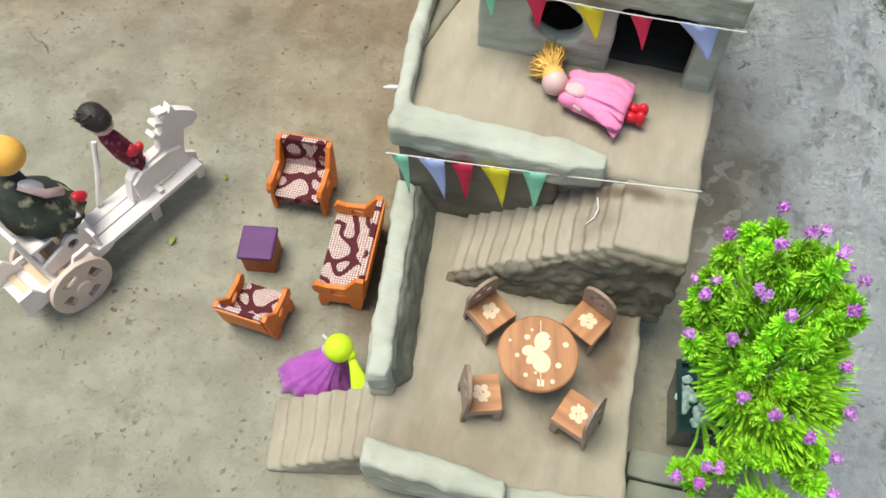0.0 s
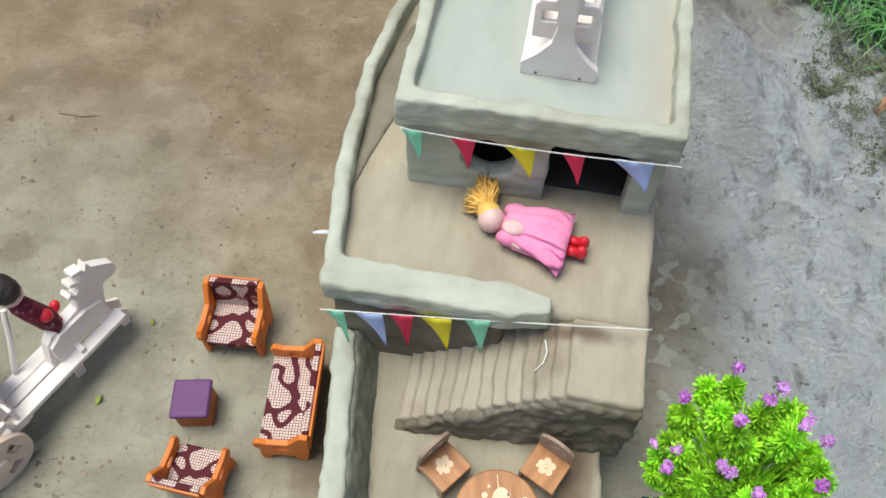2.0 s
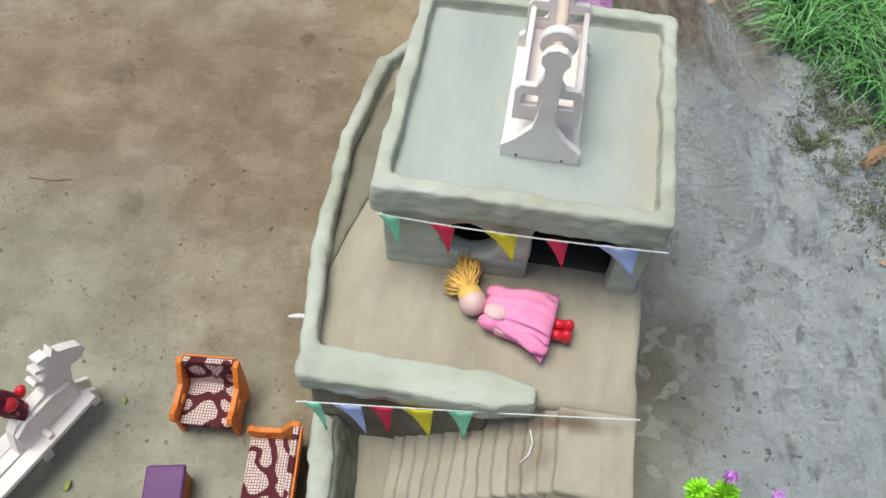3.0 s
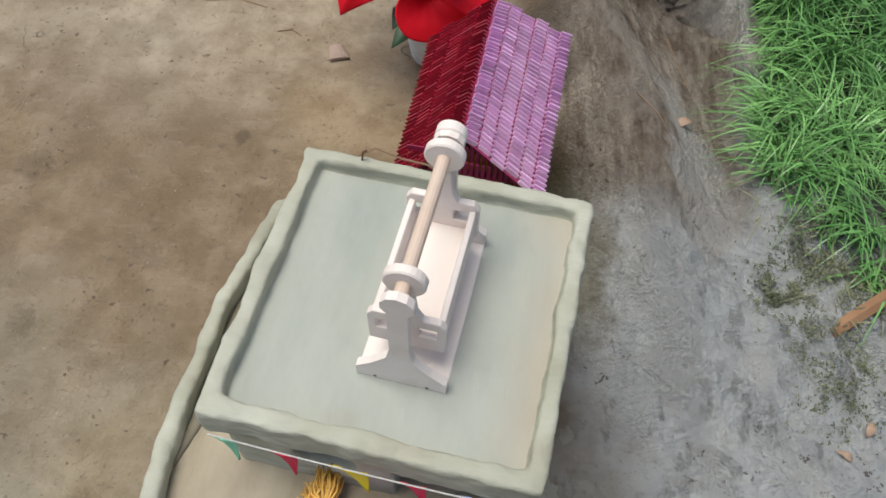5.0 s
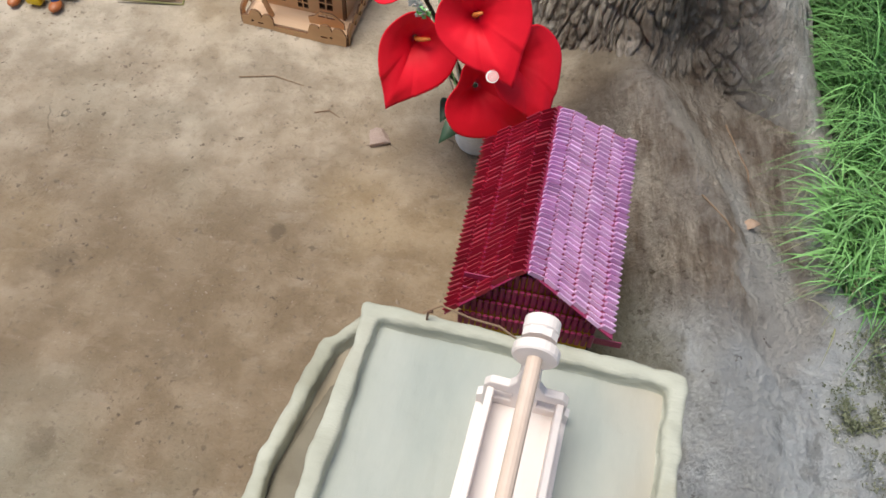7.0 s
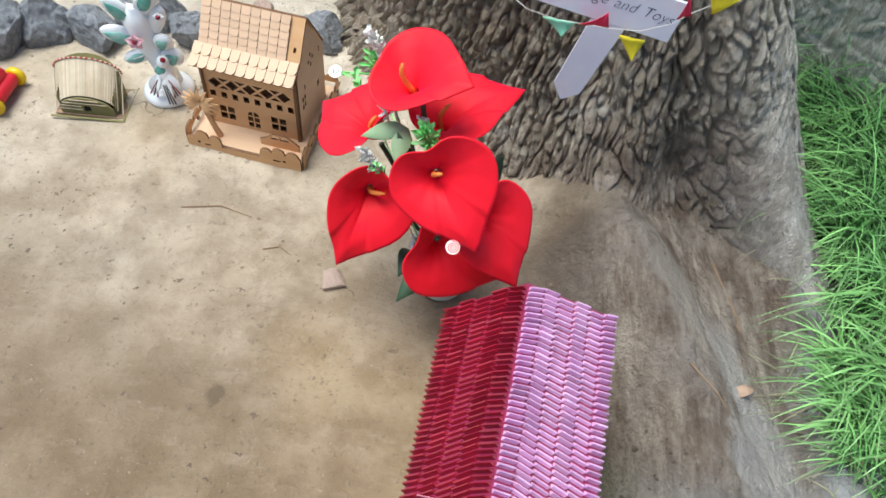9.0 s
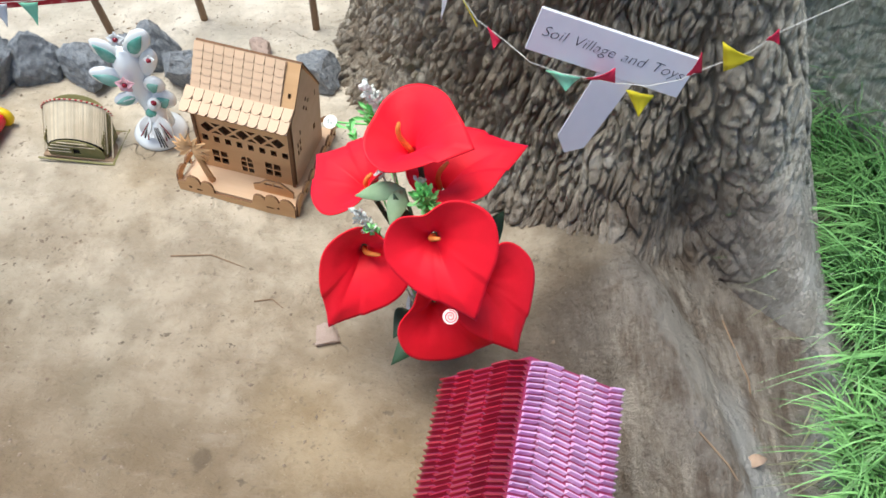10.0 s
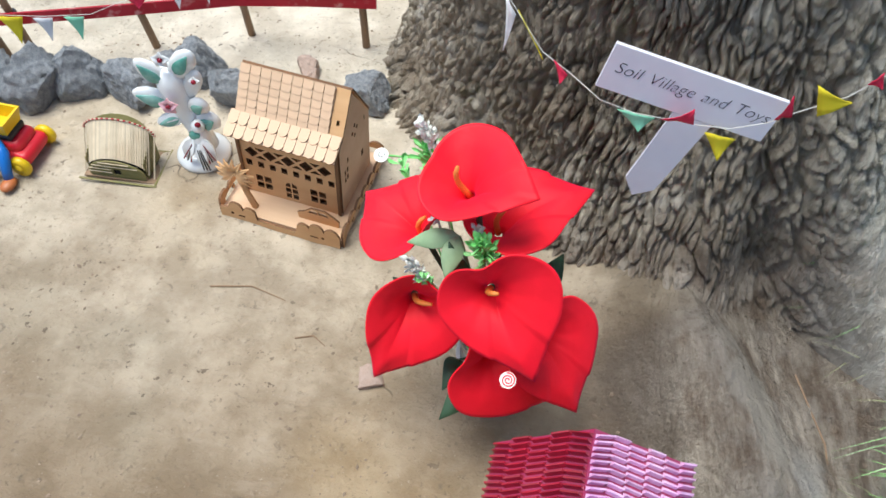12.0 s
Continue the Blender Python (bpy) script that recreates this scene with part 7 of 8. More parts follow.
# ---- bamboo hut ----
def build_hut():
    random.seed(41)
    h = thing("bamboo_hut", "small toy hut of split bamboo with a rounded front", "toy hut", pose(-0.216, 1.628, 0.002, 0, 0, -4))
    part("base", box(B(), -0.046, -0.026, 0, 0.050, 0.030, 0.003, 0.0005), POST, h)
    for y in (-0.031, 0.030):
        part("base_stick", cyl(B(), (-0.050, y, 0.0025), (0.052, y, 0.0025), 0.0016, seg=6), BAMBOO_GREEN, h)
    part("base_stick", cyl(B(), (0.050, -0.032, 0.003), (0.050, 0.034, 0.003), 0.0016, seg=6), BAMBOO_GREEN, h)
    # rounded front wall with a dark doorway
    out = [(-0.036, 0.003), (0.036, 0.003)] + [(0.038 * math.cos(a), 0.010 + 0.022 * math.sin(a)) for a in [math.pi * k / 12 for k in range(13)]]
    part("front_wall", plate(B(), out, 0.002, [rect(-0.004, 0.008, 0.006, 0.018)], Matrix.Translation((0, -0.022, 0)) @ UPRIGHT), BAMBOO_GREEN, h, "greenish split bamboo front with small doorway")
    for k in range(4):
        a0 = 0.012 + 0.0055 * k
        w = 0.037 * math.sqrt(max(0.0, 1 - ((a0 - 0.010) / 0.022) ** 2)) if a0 < 0.032 else 0.008
        part("batten", cyl(B(), (-w, -0.0248, a0), (w if k > 1 else -0.006, -0.0248, a0), 0.0007, seg=5), BAMBOO, h)
    # black block added to paint the unlit inside behind the doorway
    part("room", box(B(), -0.030, -0.0215, 0.003, 0.030, 0.020, 0.024, 0.001), DARK_HOLE, h, "black block standing in for the unlit interior")
    # tall arched screen of upright slivers rising behind the front
    for k in range(44):
        x = -0.040 + 0.080 * k / 43
        top = 0.050 + 0.020 * math.sqrt(max(0.0, 1 - (x / 0.046) ** 2))
        low = 0.010 + 0.022 * math.sqrt(max(0.0, 1 - (x / 0.040) ** 2))
        part("sliver", box(B(), x - 0.00082, 0.0, 0.0, x + 0.00082, 0.0012, 1.0, 0.0, Matrix(((1, 0, 0, 0), (0, 1, 0.032, -0.0195), (0, 0, top - low, low), (0, 0, 0, 1)))), BAMBOO, h)
    back = [(0.041 * math.cos(a), 0.009 + 0.021 * math.sin(a)) for a in [math.pi * k / 12 for k in range(13)]]
    back += [(-0.041 * math.cos(a), 0.049 + 0.0195 * math.sin(a)) for a in [math.pi * k / 12 for k in range(13)]]
    lean = Matrix(((1, 0, 0, 0), (0, 0.72, -1, -0.0245), (0, 1, 0, 0), (0, 0, 0, 1)))
    part("screen_backing", plate(B(), back, 0.0006, m=lean), BAMBOO_GREEN, h)
    bm = B()
    for k in range(40):
        a = math.pi * k / 39
        f0 = len(bm.faces)
        ball(bm, (0.046 * math.cos(a), 0.012, 0.050 + 0.021 * math.sin(a)), 0.0015, (1.3, 1, 1), 1)
        slot(bm, f0, k % 2)
    part("rim", bm, [RED_BAND, BAMBOO], h, "red and pale twisted edge")
    for x in (-0.046, 0.046):
        part("stay", cyl(B(), (x, -0.020, 0.004), (x, 0.012, 0.050), 0.0010, seg=5), BAMBOO, h)
    # sides
    for k in range(9):
        y = -0.020 + 0.0045 * k
        part("side_sliver", box(B(), 0.0375, y, 0.003, 0.0385, y + 0.0034, 0.030 + 0.0022 * k), BAMBOO_GREEN, h)
        part("side_sliver", box(B(), -0.0385, y, 0.003, -0.0375, y + 0.0034, 0.030 + 0.0022 * k), BAMBOO_GREEN, h)


build_hut()


# ---- plastic toy tractor ----
def build_tractor():
    t = thing("toy_tractor", "red plastic toy tractor with yellow wheels and bucket", "toy vehicle", pose(-0.366, 1.636, 0.001, 0, 0, -8))
    part("body", box(B(), -0.030, -0.020, 0.012, 0.030, 0.022, 0.040, 0.009, seg=4), RED_PLASTIC, t, smooth=True)
    part("fender", box(B(), 0.004, -0.028, 0.008, 0.040, 0.026, 0.028, 0.009, seg=4), RED_PLASTIC, t, smooth=True)
    for y0, y1 in ((-0.036, -0.026), (0.024, 0.034)):
        w = part("wheel", lathe(B(), [(0.010, -0.005), (0.0135, -0.004), (0.0145, 0), (0.0135, 0.004), (0.010, 0.005)], 22, pose(0.030, (y0 + y1) / 2, 0.0145, 90)), TOY_YELLOW, t, smooth=True)
        part("wheel_cap", lathe(B(), [(0.0, -0.0057), (0.007, -0.0055), (0.007, 0.0055), (0.0, 0.0057)], 18, pose(0.030, (y0 + y1) / 2, 0.0145, 90)), TOY_YELLOW, w, smooth=True)
        w = part("wheel", lathe(B(), [(0.010, -0.005), (0.0165, -0.004), (0.0175, 0), (0.0165, 0.004), (0.010, 0.005)], 22, pose(-0.024, (y0 + y1) / 2, 0.0175, 90)), TOY_BLACK, t, smooth=True)
    part("hopper_base", box(B(), -0.016, -0.016, 0.040, 0.020, 0.018, 0.050, 0.003), TOY_BLACK, t)
    bm = B()
    a = [(-0.020, -0.018), (0.022, -0.018), (0.022, 0.020), (-0.020, 0.020)]
    lo = [bm.verts.new((x * 0.8, y * 0.8, 0.050)) for x, y in a]
    hi = [bm.verts.new((x, y, 0.070)) for x, y in a]
    hi2 = [bm.verts.new((x * 0.84, y * 0.84, 0.070)) for x, y in a]
    lo2 = [bm.verts.new((x * 0.66, y * 0.66, 0.054)) for x, y in a]
    bm.faces.new(lo[::-1])
    bm.faces.new(lo2)
    for i in range(4):
        j = (i + 1) % 4
        for p, q in ((lo, hi), (hi, hi2), (hi2, lo2)):
            bm.faces.new((p[i], p[j], q[j], q[i]))
    part("hopper", bm, TOY_YELLOW, t)
    # the moulded blue legs and brown boots of its plain toy driver, and the yellow front scoop
    leg = part("driver", tube(B(), [(0.002, -0.022, 0.044), (0.018, -0.034, 0.038), (0.020, -0.044, 0.020), (0.022, -0.050, 0.008)], [0.007, 0.0075, 0.0065, 0.006], 12), TOY_BLUE, t, "blue moulded legs", smooth=True)
    part("driver", tube(B(), [(-0.012, -0.022, 0.044), (-0.026, -0.036, 0.036), (-0.036, -0.044, 0.020), (-0.040, -0.048, 0.008)], [0.007, 0.0075, 0.0065, 0.006], 12), TOY_BLUE, t, "blue moulded legs", smooth=True)
    for x in (0.024, -0.040):
        bm = B()
        ball(bm, (x, -0.056, 0.0062), 0.0095, (0.95, 1.35, 0.62), 3)
        part("boot", bm, TOY_ORANGE, t, smooth=True)
    bm = B()
    box(bm, -0.020, -0.060, 0.004, 0.004, -0.040, 0.018, 0.004, seg=3)
    part("scoop", bm, TOY_YELLOW, t, smooth=True)
    part("scoop_arm", tube(B(), [(-0.008, -0.046, 0.016), (-0.020, -0.046, 0.034), (-0.030, -0.034, 0.034)], 0.0042, 10), TOY_YELLOW, t, smooth=True)


build_tractor()


# ---- rocks ----
def rock(name, label, c, size, seed, material=None, flat=0.8, group="row of rocks"):
    bm = B()
    r = bmesh.ops.create_icosphere(bm, subdivisions=4, radius=1.0)
    rnd = random.Random(seed)
    planes = [(Vector([rnd.gauss(0, 1) for _ in range(3)]).normalized(), rnd.uniform(0.52, 0.82)) for _ in range(11)]
    for v in r["verts"]:
        p = v.co.copy()
        for n, d in planes:
            k = p.dot(n) - d
            if k > 0:
                p -= n * k * 0.98
        p *= 1 + 0.08 * noise.noise(p * 2.4 + Vector((seed, 0, 0))) + 0.10 * noise.noise(p * 5 + Vector((0, seed, 0))) + 0.07 * noise.noise(p * 12 + Vector((0, 0, seed)))
        v.co = p
    ob = part(name, bm, material or STONE, smooth=False)
    ob.matrix_basis = Matrix.Translation(c) @ pose(0, 0, 0, rnd.uniform(-12, 12), rnd.uniform(-12, 12), rnd.uniform(0, 360)) @ Matrix.Diagonal((size[0], size[1], size[2], 1))
    return tagged(ob, label, "rock", group)


for i, (x, y, sx, sy, sz) in enumerate([(-0.435, 1.750, 0.030, 0.030, 0.034), (-0.372, 1.748, 0.034, 0.030, 0.046), (-0.318, 1.765, 0.030, 0.026, 0.034), (-0.252, 1.770, 0.036, 0.027, 0.030), (-0.160, 1.800, 0.030, 0.028, 0.036), (-0.108, 1.762, 0.026, 0.026, 0.033), (0.078, 1.775, 0.030, 0.024, 0.028), (-0.490, 1.752, 0.030, 0.028, 0.032), (-0.20, 1.79, 0.024, 0.022, 0.026)]):
    rock("rock", "angular blue-grey stone lying on the earth", (x, y, sz * 0.72), (sx * 1.42, sy * 1.3, sz * 1.32), 50 + i)
rock("stone", "flat pale pinkish stone half sunk in the earth", (0.140, 1.352, 0.003), (0.020, 0.016, 0.008), 71, PALE_STONE, group="")
rock("stone", "pale translucent-looking stone beside the rocks", (-0.015, 1.83, 0.010), (0.026, 0.018, 0.018), 73, PALE_STONE, group="")


def brick(m):
    bm = box(B(), -0.034, -0.013, 0.0, 0.034, 0.013, 0.030, 0.002)
    bmesh.ops.subdivide_edges(bm, edges=bm.edges, cuts=3, use_grid_fill=True)
    for v in bm.verts:
        v.co += Vector((noise.noise(v.co * 60), noise.noise(v.co * 60 + Vector((5, 0, 0))), noise.noise(v.co * 60 + Vector((0, 5, 0))))) * 0.0018
    ob = part("brick", bm, MUD_GREEN, smooth=True)
    ob.matrix_basis = m
    return tagged(ob, "worn grey clay brick lying beside the patio", "brick", "bricks beside the patio")


brick(pose(0.326, 0.374, 0.001, 0, 0, -8))
brick(pose(0.322, 0.345, 0.001, 0, 0, -9))


# ---- stake fence with a red band ----
def build_fence():
    f = thing("stake_fence", "low fence of brown bamboo stakes tied with a red foil band", "fence", pose(0, 0, 0))
    posts = [((0.059, 1.898), (0.052, 1.900)), ((-0.116, 1.912), (-0.126, 1.892)), ((-0.247, 1.869), (-0.275, 1.86)), ((-0.408, 1.822), (-0.43, 1.815)), ((-0.441, 1.812), (-0.475, 1.81)), ((-0.56, 1.79), (-0.57, 1.79))]
    for (x, y), (tx, ty) in posts:
        part("stake", tube(B(), [(x, y, -0.03), (x * 0.5 + tx * 0.5, y * 0.5 + ty * 0.5, 0.09), (tx, ty, 0.21)], [0.0058, 0.0054, 0.005], 9), POST, f, smooth=True)
    rail = [(0.078, 1.889, 0.086), (-0.02, 1.884, 0.086), (-0.122, 1.878, 0.083), (-0.262, 1.845, 0.080), (-0.42, 1.803, 0.082), (-0.60, 1.775, 0.083)]
    bm = B()
    prev = None
    for x, y, z in rail:
        cur = [bm.verts.new((x, y - 0.002, z - 0.008)), bm.verts.new((x, y + 0.0015, z - 0.008)), bm.verts.new((x, y + 0.004, z + 0.008)), bm.verts.new((x, y + 0.0005, z + 0.008))]
        if prev:
            for k in range(4):
                bm.faces.new((prev[k], prev[(k + 1) % 4], cur[(k + 1) % 4], cur[k]))
        else:
            bm.faces.new(cur)
        prev = cur
    bm.faces.new(prev[::-1])
    part("band", bm, RED_BAND, f, "worn red foil band")
    for (x, y), (tx, ty) in posts[:5]:
        u = 0.36
        part("tie", lathe(B(), [(0.0060, -0.003), (0.0068, -0.001), (0.0068, 0.001), (0.0060, 0.003)], 10, pose(x + (tx - x) * u, y + (ty - y) * u, 0.082)), TOY_BLACK, f)


build_fence()

line = [(-0.58, 1.765, 0.098), (-0.50, 1.780, 0.094), (-0.425, 1.797, 0.094), (-0.363, 1.806, 0.090), (-0.300, 1.815, 0.092), (-0.268, 1.832, 0.100), (-0.18, 1.842, 0.128), (-0.10, 1.858, 0.138), (0.03, 1.885, 0.146), (0.055, 1.893, 0.15)]
fl = []
for x, y, z, w, d, c in ((-0.405, 1.799, 0.093, 0.034, 0.042, "yellow"), (-0.363, 1.805, 0.090, 0.026, 0.036, "white"), (-0.322, 1.811, 0.091, 0.026, 0.036, "mint"), (-0.240, 1.836, 0.110, 0.030, 0.016, "red"), (-0.185, 1.841, 0.127, 0.024, 0.032, "white"), (-0.145, 1.849, 0.133, 0.024, 0.032, "white"), (-0.105, 1.856, 0.138, 0.024, 0.030, "red"), (-0.50, 1.777, 0.094, 0.03, 0.04, "mint")):
    fl.append(((x - w / 2, y - 0.004, z), (x + w / 2, y - 0.001, z), (x + 0.002, y - 0.006, z - d), c))
bunting("string of paper flags tied along the stake fence", line, fl, thread=0.0004)


# ---- signboard and bunting on the tree ----
def build_sign():
    X = Vector((0.146, -0.020, -0.032)).normalized()
    Y = Vector((0.21, 0.045, 0.977))
    Y = (Y - X * Y.dot(X)).normalized()
    N = X.cross(Y)
    m = Matrix((X, Y, N)).transposed().to_4x4()
    m.translation = Vector((0.4095, 1.4755, 0.3225))
    s = thing("signboard", "white card sign on a pointed stake leaning against the trunk", "sign", m)
    part("board", box(B(), -0.0755, -0.0225, -0.002, 0.0755, 0.0225, 0.002, 0.0005), BOARD, s)
    part("stake", plate(B(), [(-0.004, -0.0227), (-0.010, -0.108), (0.004, -0.126), (0.020, -0.112), (0.031, -0.0227)], 0.0035, m=pose(0, 0, -0.0018)), BOARD, s)
    cu = bpy.data.curves.new("lettering", "FONT")
    cu.body, cu.size, cu.align_x, cu.align_y, cu.shear, cu.extrude = "Soil Village and Toys", 0.0160, "CENTER", "CENTER", 0.25, 0.0001
    cu.space_character, cu.space_word, cu.offset = 1.0, 1.35, -0.00036
    cu.materials.append(INK)
    t = new("lettering", cu)
    t.parent = s
    t.matrix_basis = pose(0.001, 0.0015, 0.0023)


build_sign()

line = [(0.236, 1.572, 0.39), (0.255, 1.553, 0.345), (0.287, 1.528, 0.312), (0.313, 1.512, 0.303), (0.338, 1.482, 0.302), (0.367, 1.472, 0.299), (0.419, 1.466, 0.296), (0.448, 1.464, 0.296), (0.474, 1.460, 0.309), (0.488, 1.453, 0.328), (0.521, 1.449, 0.353), (0.539, 1.447, 0.378), (0.60, 1.45, 0.42)]
fl = [((0.250, 1.554, 0.352), (0.260, 1.546, 0.336), (0.252, 1.545, 0.296), "white"), ((0.262, 1.543, 0.344), (0.280, 1.530, 0.318), (0.288, 1.524, 0.306), "yellow"), ((0.297, 1.517, 0.313), (0.310, 1.508, 0.305), (0.304, 1.505, 0.296), "red"),
      ((0.352, 1.471, 0.303), (0.384, 1.465, 0.301), (0.373, 1.463, 0.285), "mint"), ((0.388, 1.464, 0.301), (0.416, 1.461, 0.301), (0.412, 1.459, 0.320), "red"), ((0.428, 1.462, 0.292), (0.455, 1.460, 0.288), (0.446, 1.456, 0.264), "yellow"),
      ((0.474, 1.450, 0.322), (0.486, 1.449, 0.328), (0.479, 1.447, 0.352), "red"), ((0.494, 1.449, 0.362), (0.504, 1.448, 0.332), (0.524, 1.447, 0.350), "yellow"), ((0.528, 1.446, 0.368), (0.535, 1.446, 0.380), (0.540, 1.443, 0.366), "red")]
bunting("string of paper flags draped across the tree trunk", line, fl, thread=0.0004)


# ---- grass, weeds and litter ----
def blade(bm, p, d, up, length, w, droop):
    side = d.cross(Vector((0, 0, 1))).normalized() * w
    prev = None
    for i in range(6):
        s = i / 5
        c = p + d * length * s * (0.55 + 0.45 * s) + Vector((0, 0, up * length * (s - droop * s * s)))
        ww = side * (1 - s ** 1.6)
        cur = (bm.verts.new(c - ww), bm.verts.new(c + ww)) if i < 5 else (bm.verts.new(c),)
        if prev:
            bm.faces.new((*prev, *reversed(cur)))
        prev = cur


def bank_edge(y):
    """Where the grass of the bank begins, going east."""
    pts = ((0.98, 0.79), (1.08, 0.735), (1.16, 0.70), (1.26, 0.705), (1.34, 0.745), (1.45, 0.765), (1.62, 0.775), (1.80, 0.80), (2.1, 0.95))
    for (y0, x0), (y1, x1) in zip(pts, pts[1:]):
        if y <= y1:
            return x0 + (x1 - x0) * max(0.0, (y - y0) / (y1 - y0))
    return pts[-1][1]


def grow_tufts(name, label, material, n, seed, low, high, reach, blades, wide):
    """Tufts of arching blades scattered over the bank, thickest along its edge."""
    rnd = random.Random(seed)
    bm = B()
    for _ in range(n):
        y = rnd.uniform(0.99, 1.95)
        off = reach * rnd.random() ** 1.5
        x = bank_edge(y) + off
        lean, tall = rnd.gauss(225, 45), rnd.uniform(low, high) * (0.55 if y < 1.14 else 0.75 if y < 1.3 else 1.0) * (0.75 if off < 0.02 else 1.0)
        for _ in range(rnd.randint(*blades)):
            b = rnd.gauss(lean, 48)
            d = Vector((math.cos(radians(b)), math.sin(radians(b)), 0))
            px, py = x + rnd.gauss(0, 0.008), y + rnd.gauss(0, 0.008)
            blade(bm, Vector((px, py, ground_height(px, py) - 0.004)), d * rnd.uniform(0.35, 0.95), rnd.uniform(0.7, 1.25), tall * rnd.uniform(0.5, 1.15), rnd.uniform(*wide), rnd.uniform(0.45, 0.95))
    return tagged(part(name, bm, material, smooth=True), label, "grass", kind="stuff")


def grow(name, label, category, material, spots, seed):
    rnd = random.Random(seed)
    bm = B()
    for cx, cy, rx, ry, n, length, lean, spread in spots:
        for _ in range(n):
            a, r = rnd.uniform(0, 6.283), math.sqrt(rnd.random())
            x, y = cx + rx * r * math.cos(a), cy + ry * r * math.sin(a)
            b = rnd.gauss(lean, spread)
            d = Vector((math.cos(radians(b)), math.sin(radians(b)), 0))
            blade(bm, Vector((x, y, ground_height(x, y) - 0.004)), d, rnd.uniform(0.5, 1.0), length * rnd.uniform(0.5, 1.15), rnd.uniform(0.0006, 0.0011), rnd.uniform(0.5, 0.95))
    ob = part(name, bm, material, smooth=True)
    return tagged(ob, label, category, kind="stuff")


grow_tufts("grass", "tall arching green grass tufts on the bank", GRASS, 300, 3, 0.11, 0.24, 0.27, (14, 28), (0.0009, 0.0021))
grow_tufts("dead_grass", "straw-coloured dead blades low among the green grass", GRASS_DRY, 70, 8, 0.06, 0.12, 0.12, (5, 10), (0.0006, 0.0012))
grow("dry_grass", "thin dry grass stems over the bank", "grass", GRASS_DRY, [(0.68, 1.20, 0.03, 0.10, 20, 0.10, 205, 35), (0.76, 1.02, 0.05, 0.08, 50, 0.06, 180, 90), (0.635, 1.53, 0.02, 0.03, 7, 0.06, 190, 40), (0.69, 1.40, 0.02, 0.05, 7, 0.09, 200, 30)], 4)


def weeds():
    rnd = random.Random(9)
    bm = B()
    for cx, cy, rx, ry, n in ((0.672, 0.990, 0.026, 0.028, 520), (0.735, 1.005, 0.045, 0.040, 700), (0.760, 0.900, 0.05, 0.05, 420), (0.71, 0.86, 0.03, 0.04, 260), (0.77, 1.08, 0.04, 0.03, 400), (0.715, 1.06, 0.03, 0.05, 420), (0.80, 0.97, 0.05, 0.06, 500), (0.70, 0.93, 0.035, 0.03, 240)):
        for _ in range(n * 2):
            u, v = rnd.gauss(0, 0.62), rnd.gauss(0, 0.62)
            x, y = cx + rx * u, cy + ry * v
            if noise.noise((x * 45, y * 45, 9.0)) < -0.12:
                continue
            p = Vector((x, y, ground_height(x, y) + 0.014 * max(0.0, 1 - u * u - v * v) * rnd.random()))
            needle(bm, p, Vector((rnd.gauss(0, 1), rnd.gauss(0, 1), rnd.uniform(0.3, 1.6))), rnd.uniform(0.003, 0.007), 0.0012)
    return tagged(part("weeds", bm, MOSS), "low creeping grey-green weeds on the bank", "weeds", kind="stuff")


weeds()
bm = B()
tube(bm, [(0.716, 0.936, 0.012), (0.80, 0.985, 0.030), (0.90, 1.045, 0.045)], [0.0085, 0.009, 0.009], 6)
st = tagged(part("stake", bm, STAKE), "weathered square wooden stake lying on the bank", "stake")


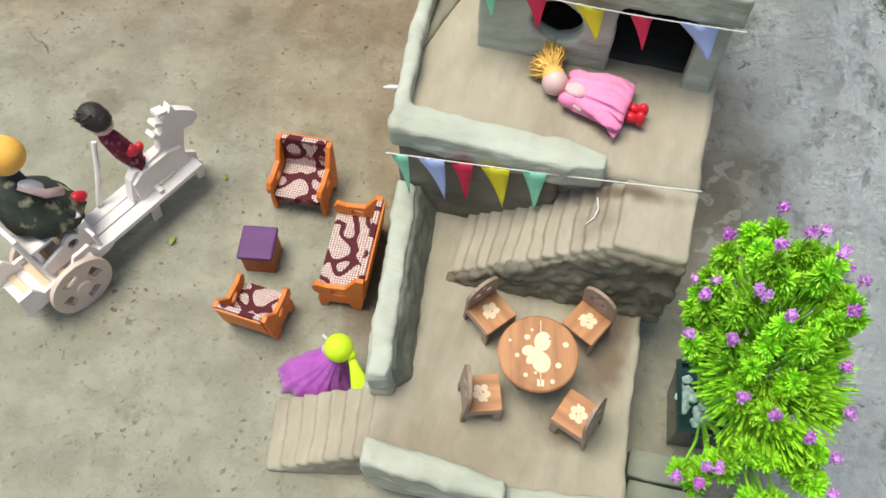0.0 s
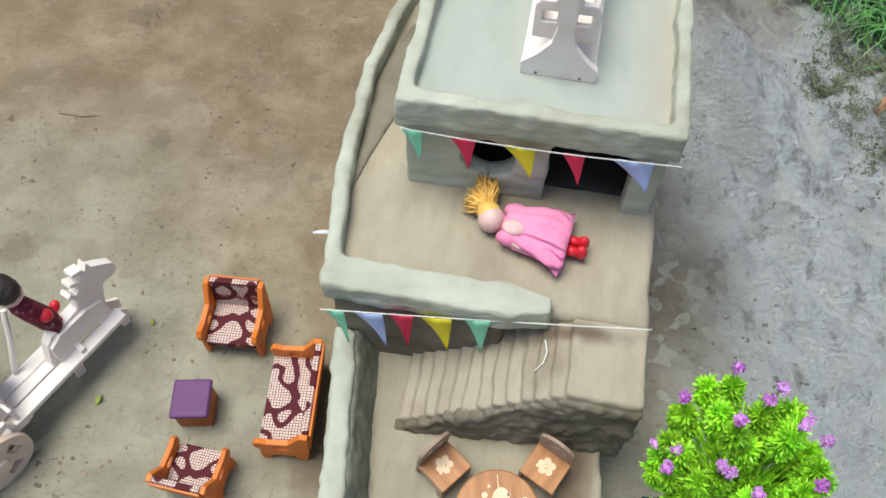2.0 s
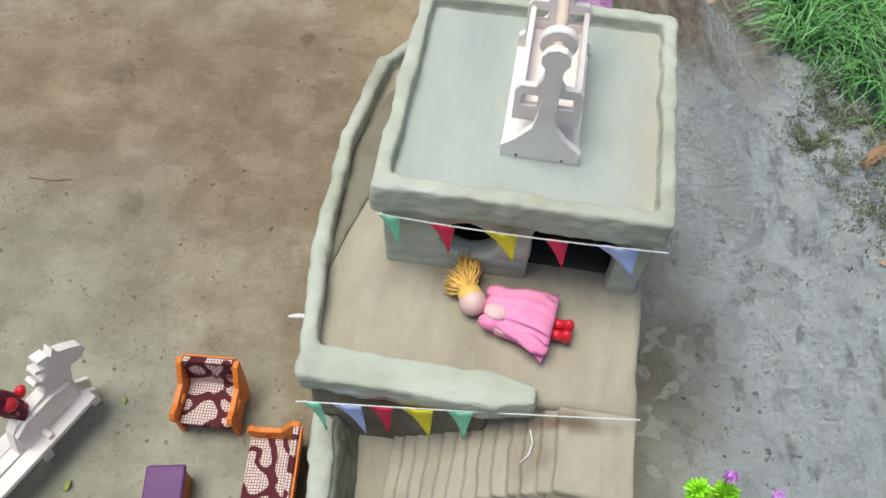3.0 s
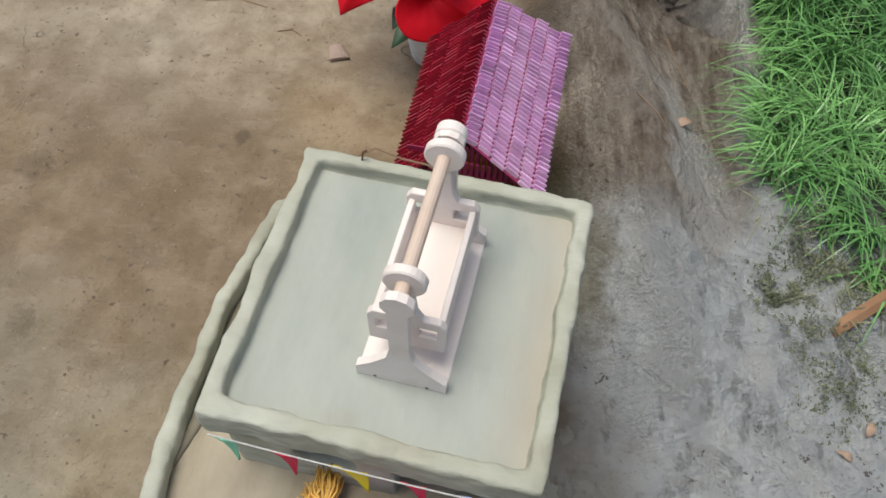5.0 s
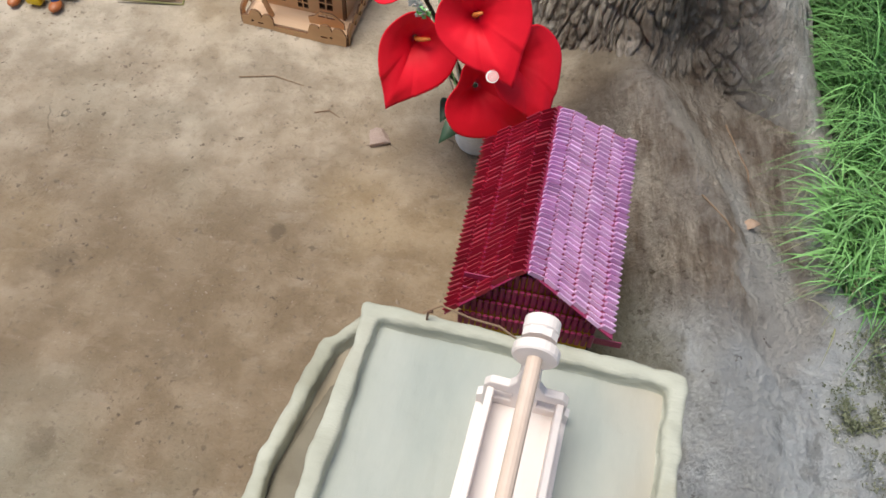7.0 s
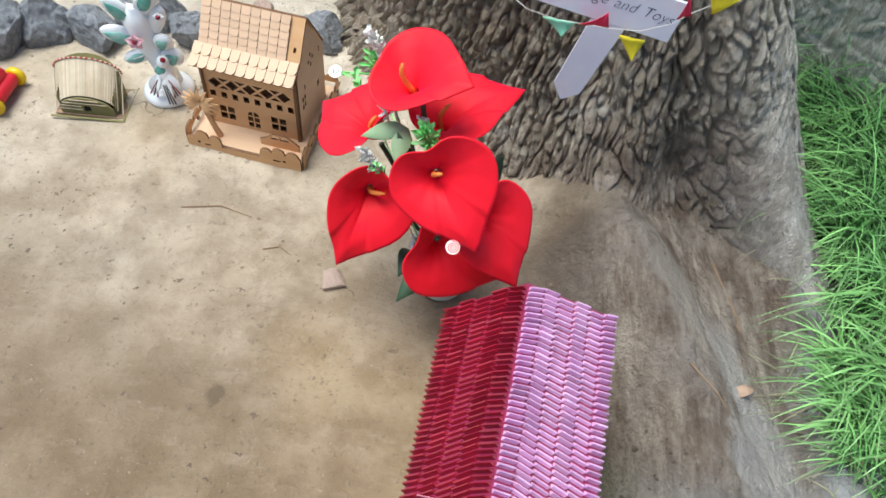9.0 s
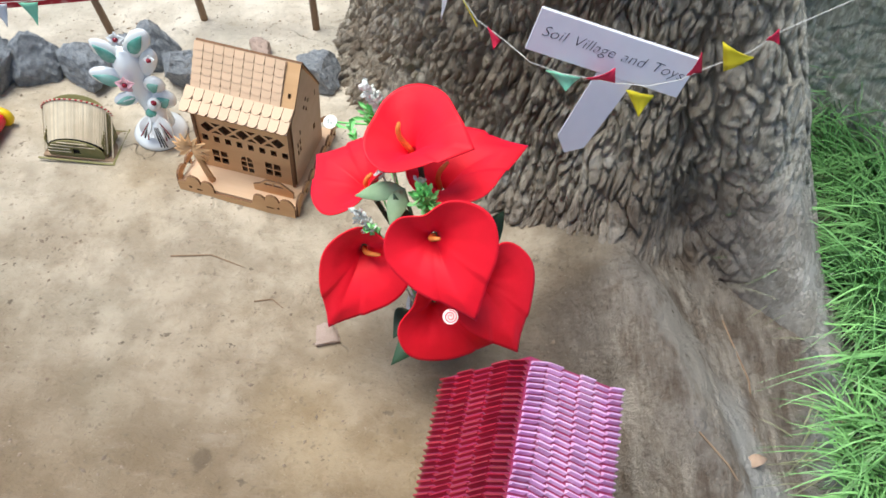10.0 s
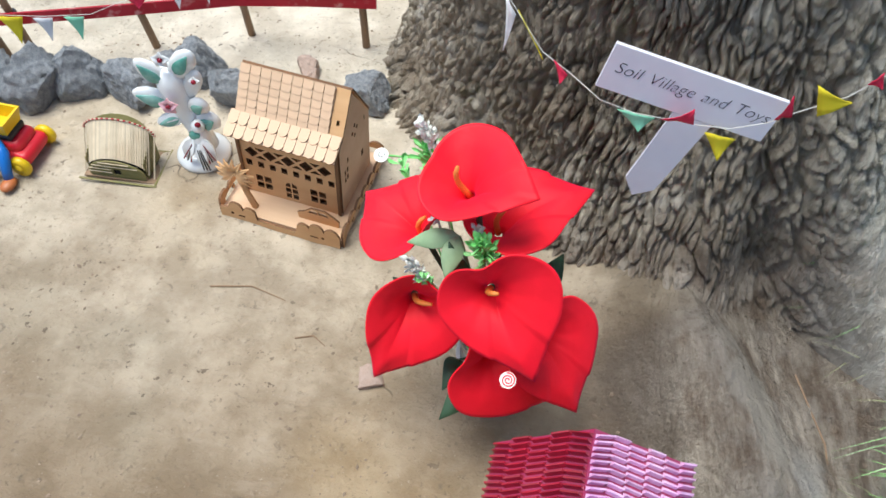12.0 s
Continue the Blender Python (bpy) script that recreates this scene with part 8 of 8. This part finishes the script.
def litter():
    rnd = random.Random(17)
    for x, y, r, a in ((0.590, 1.212, 0.014, 20), (0.735, 0.830, 0.010, 60), (0.70, 0.80, 0.009, 140)):
        bm = B()
        leaf_blade(bm, (-r, 0, 0), (r, 0, 0.003), r * 0.45, (0, 0, 1), 0.25)
        ob = part("dry_leaf", bm, DRY_LEAF, smooth=True)
        ob.modifiers.new("thin", "SOLIDIFY").thickness = 0.0006
        ob.matrix_basis = pose(x, y, ground_height(x, y) + 0.002, 0, 0, a)
        tagged(ob, "curled brown fallen leaf lying on the earth", "leaf")
    for pts in (((-0.06, 1.452), (-0.012, 1.457), (0.03, 1.442)), ((0.52, 1.22), (0.545, 1.19), (0.575, 1.15)), ((0.60, 1.40), (0.615, 1.32), (0.60, 1.25)), ((0.05, 1.595 - 0.2), (0.07, 1.40), (0.085, 1.388)), ((-0.30, 0.975), (-0.27, 0.97), (-0.25, 0.972))):
        bm = B()
        tube(bm, [(x, y, ground_height(x, y) + 0.0012) for x, y in pts], [0.0011, 0.0009, 0.0005], 5)
        tagged(part("twig", bm, POST), "thin brown twig lying on the earth", "twig")
    for x, y, r, a in ((-0.183, 0.596, 0.006, 70), (-0.142, 0.682, 0.005, 100)):
        bm = B()
        leaf_blade(bm, (-r, 0, 0), (r, 0, 0.001), r * 0.4, (0, 0, 1), 0.2)
        ob = part("leaf_scrap", bm, LEAF_SCRAP, smooth=True)
        ob.modifiers.new("thin", "SOLIDIFY").thickness = 0.0005
        ob.matrix_basis = pose(x, y, ground_height(x, y) + 0.0015, 0, 0, a)
        tagged(ob, "tiny yellow-green leaf scrap lying on the earth", "leaf")
    bm = B()
    tube(bm, [tuple(HOUSE_INV.inverted() @ Vector(p)) for p in ((0.146, -0.126, 0.1645), (0.149, -0.136, 0.1635), (0.147, -0.146, 0.1625), (0.141, -0.153, 0.1610))], [0.0007, 0.0008, 0.0007, 0.0004], 5)
    tagged(part("grass_straw", bm, STRING), "pale curved straw lying on the clay stairs", "straw")
    bm = B()
    tube(bm, [(0.050, 0.684, 0.166), (0.057, 0.683, 0.168), (0.070, 0.681, 0.170)], [0.0010, 0.0022, 0.0022], 7)
    tagged(part("peg", bm, STRING), "short white peg stuck in the clay terrace wall", "peg")
    verts, faces = [], []
    shape = ((1, 0, 0), (-1, 0, 0), (0, 1, 0), (0, -1, 0), (0, 0, 1), (0, 0, -1))
    tris = ((0, 2, 4), (2, 1, 4), (1, 3, 4), (3, 0, 4), (2, 0, 5), (1, 2, 5), (3, 1, 5), (0, 3, 5))
    for _ in range(6500):
        x, y = rnd.uniform(-0.5, 0.42), rnd.uniform(0.3, 1.95)
        if noise.noise((x * 6, y * 6, 11.0)) < 0.10 + 0.5 * rnd.random() - 0.2 or (x > 0.05 and y < 1.0):
            continue
        size, long, turn = 0.0005 + 0.0021 * rnd.random() ** 3, rnd.uniform(0.9, 2.0), rnd.uniform(0, 6.28)
        z, n = ground_height(x, y) + size * 0.2, len(verts)
        for px, py, pz in shape:
            px, py = px * long * rnd.uniform(0.7, 1.2), py * rnd.uniform(0.7, 1.2)
            verts.append((x + size * (px * math.cos(turn) - py * math.sin(turn)), y + size * (px * math.sin(turn) + py * math.cos(turn)), z + size * pz * 0.7))
        faces += [(n + i, n + j, n + k) for i, j, k in tris]
    me = bpy.data.meshes.new("crumbs")
    me.from_pydata(verts, [], faces)
    me.materials.append(CRUMB)
    tagged(new("crumbs", me), "scattered crumbs of dry earth and grit", "grit", kind="stuff")


LEAF_SCRAP = mat("leaf_scrap_green", (0.30, 0.36, 0.06), (0.20, 0.26, 0.04), 200, 0.6, bump=0.1)
CRUMB = mat("earth_crumbs", (0.27, 0.21, 0.15), (0.16, 0.12, 0.09), 90, 0.9, bump=0.2, island=0.5)
litter()
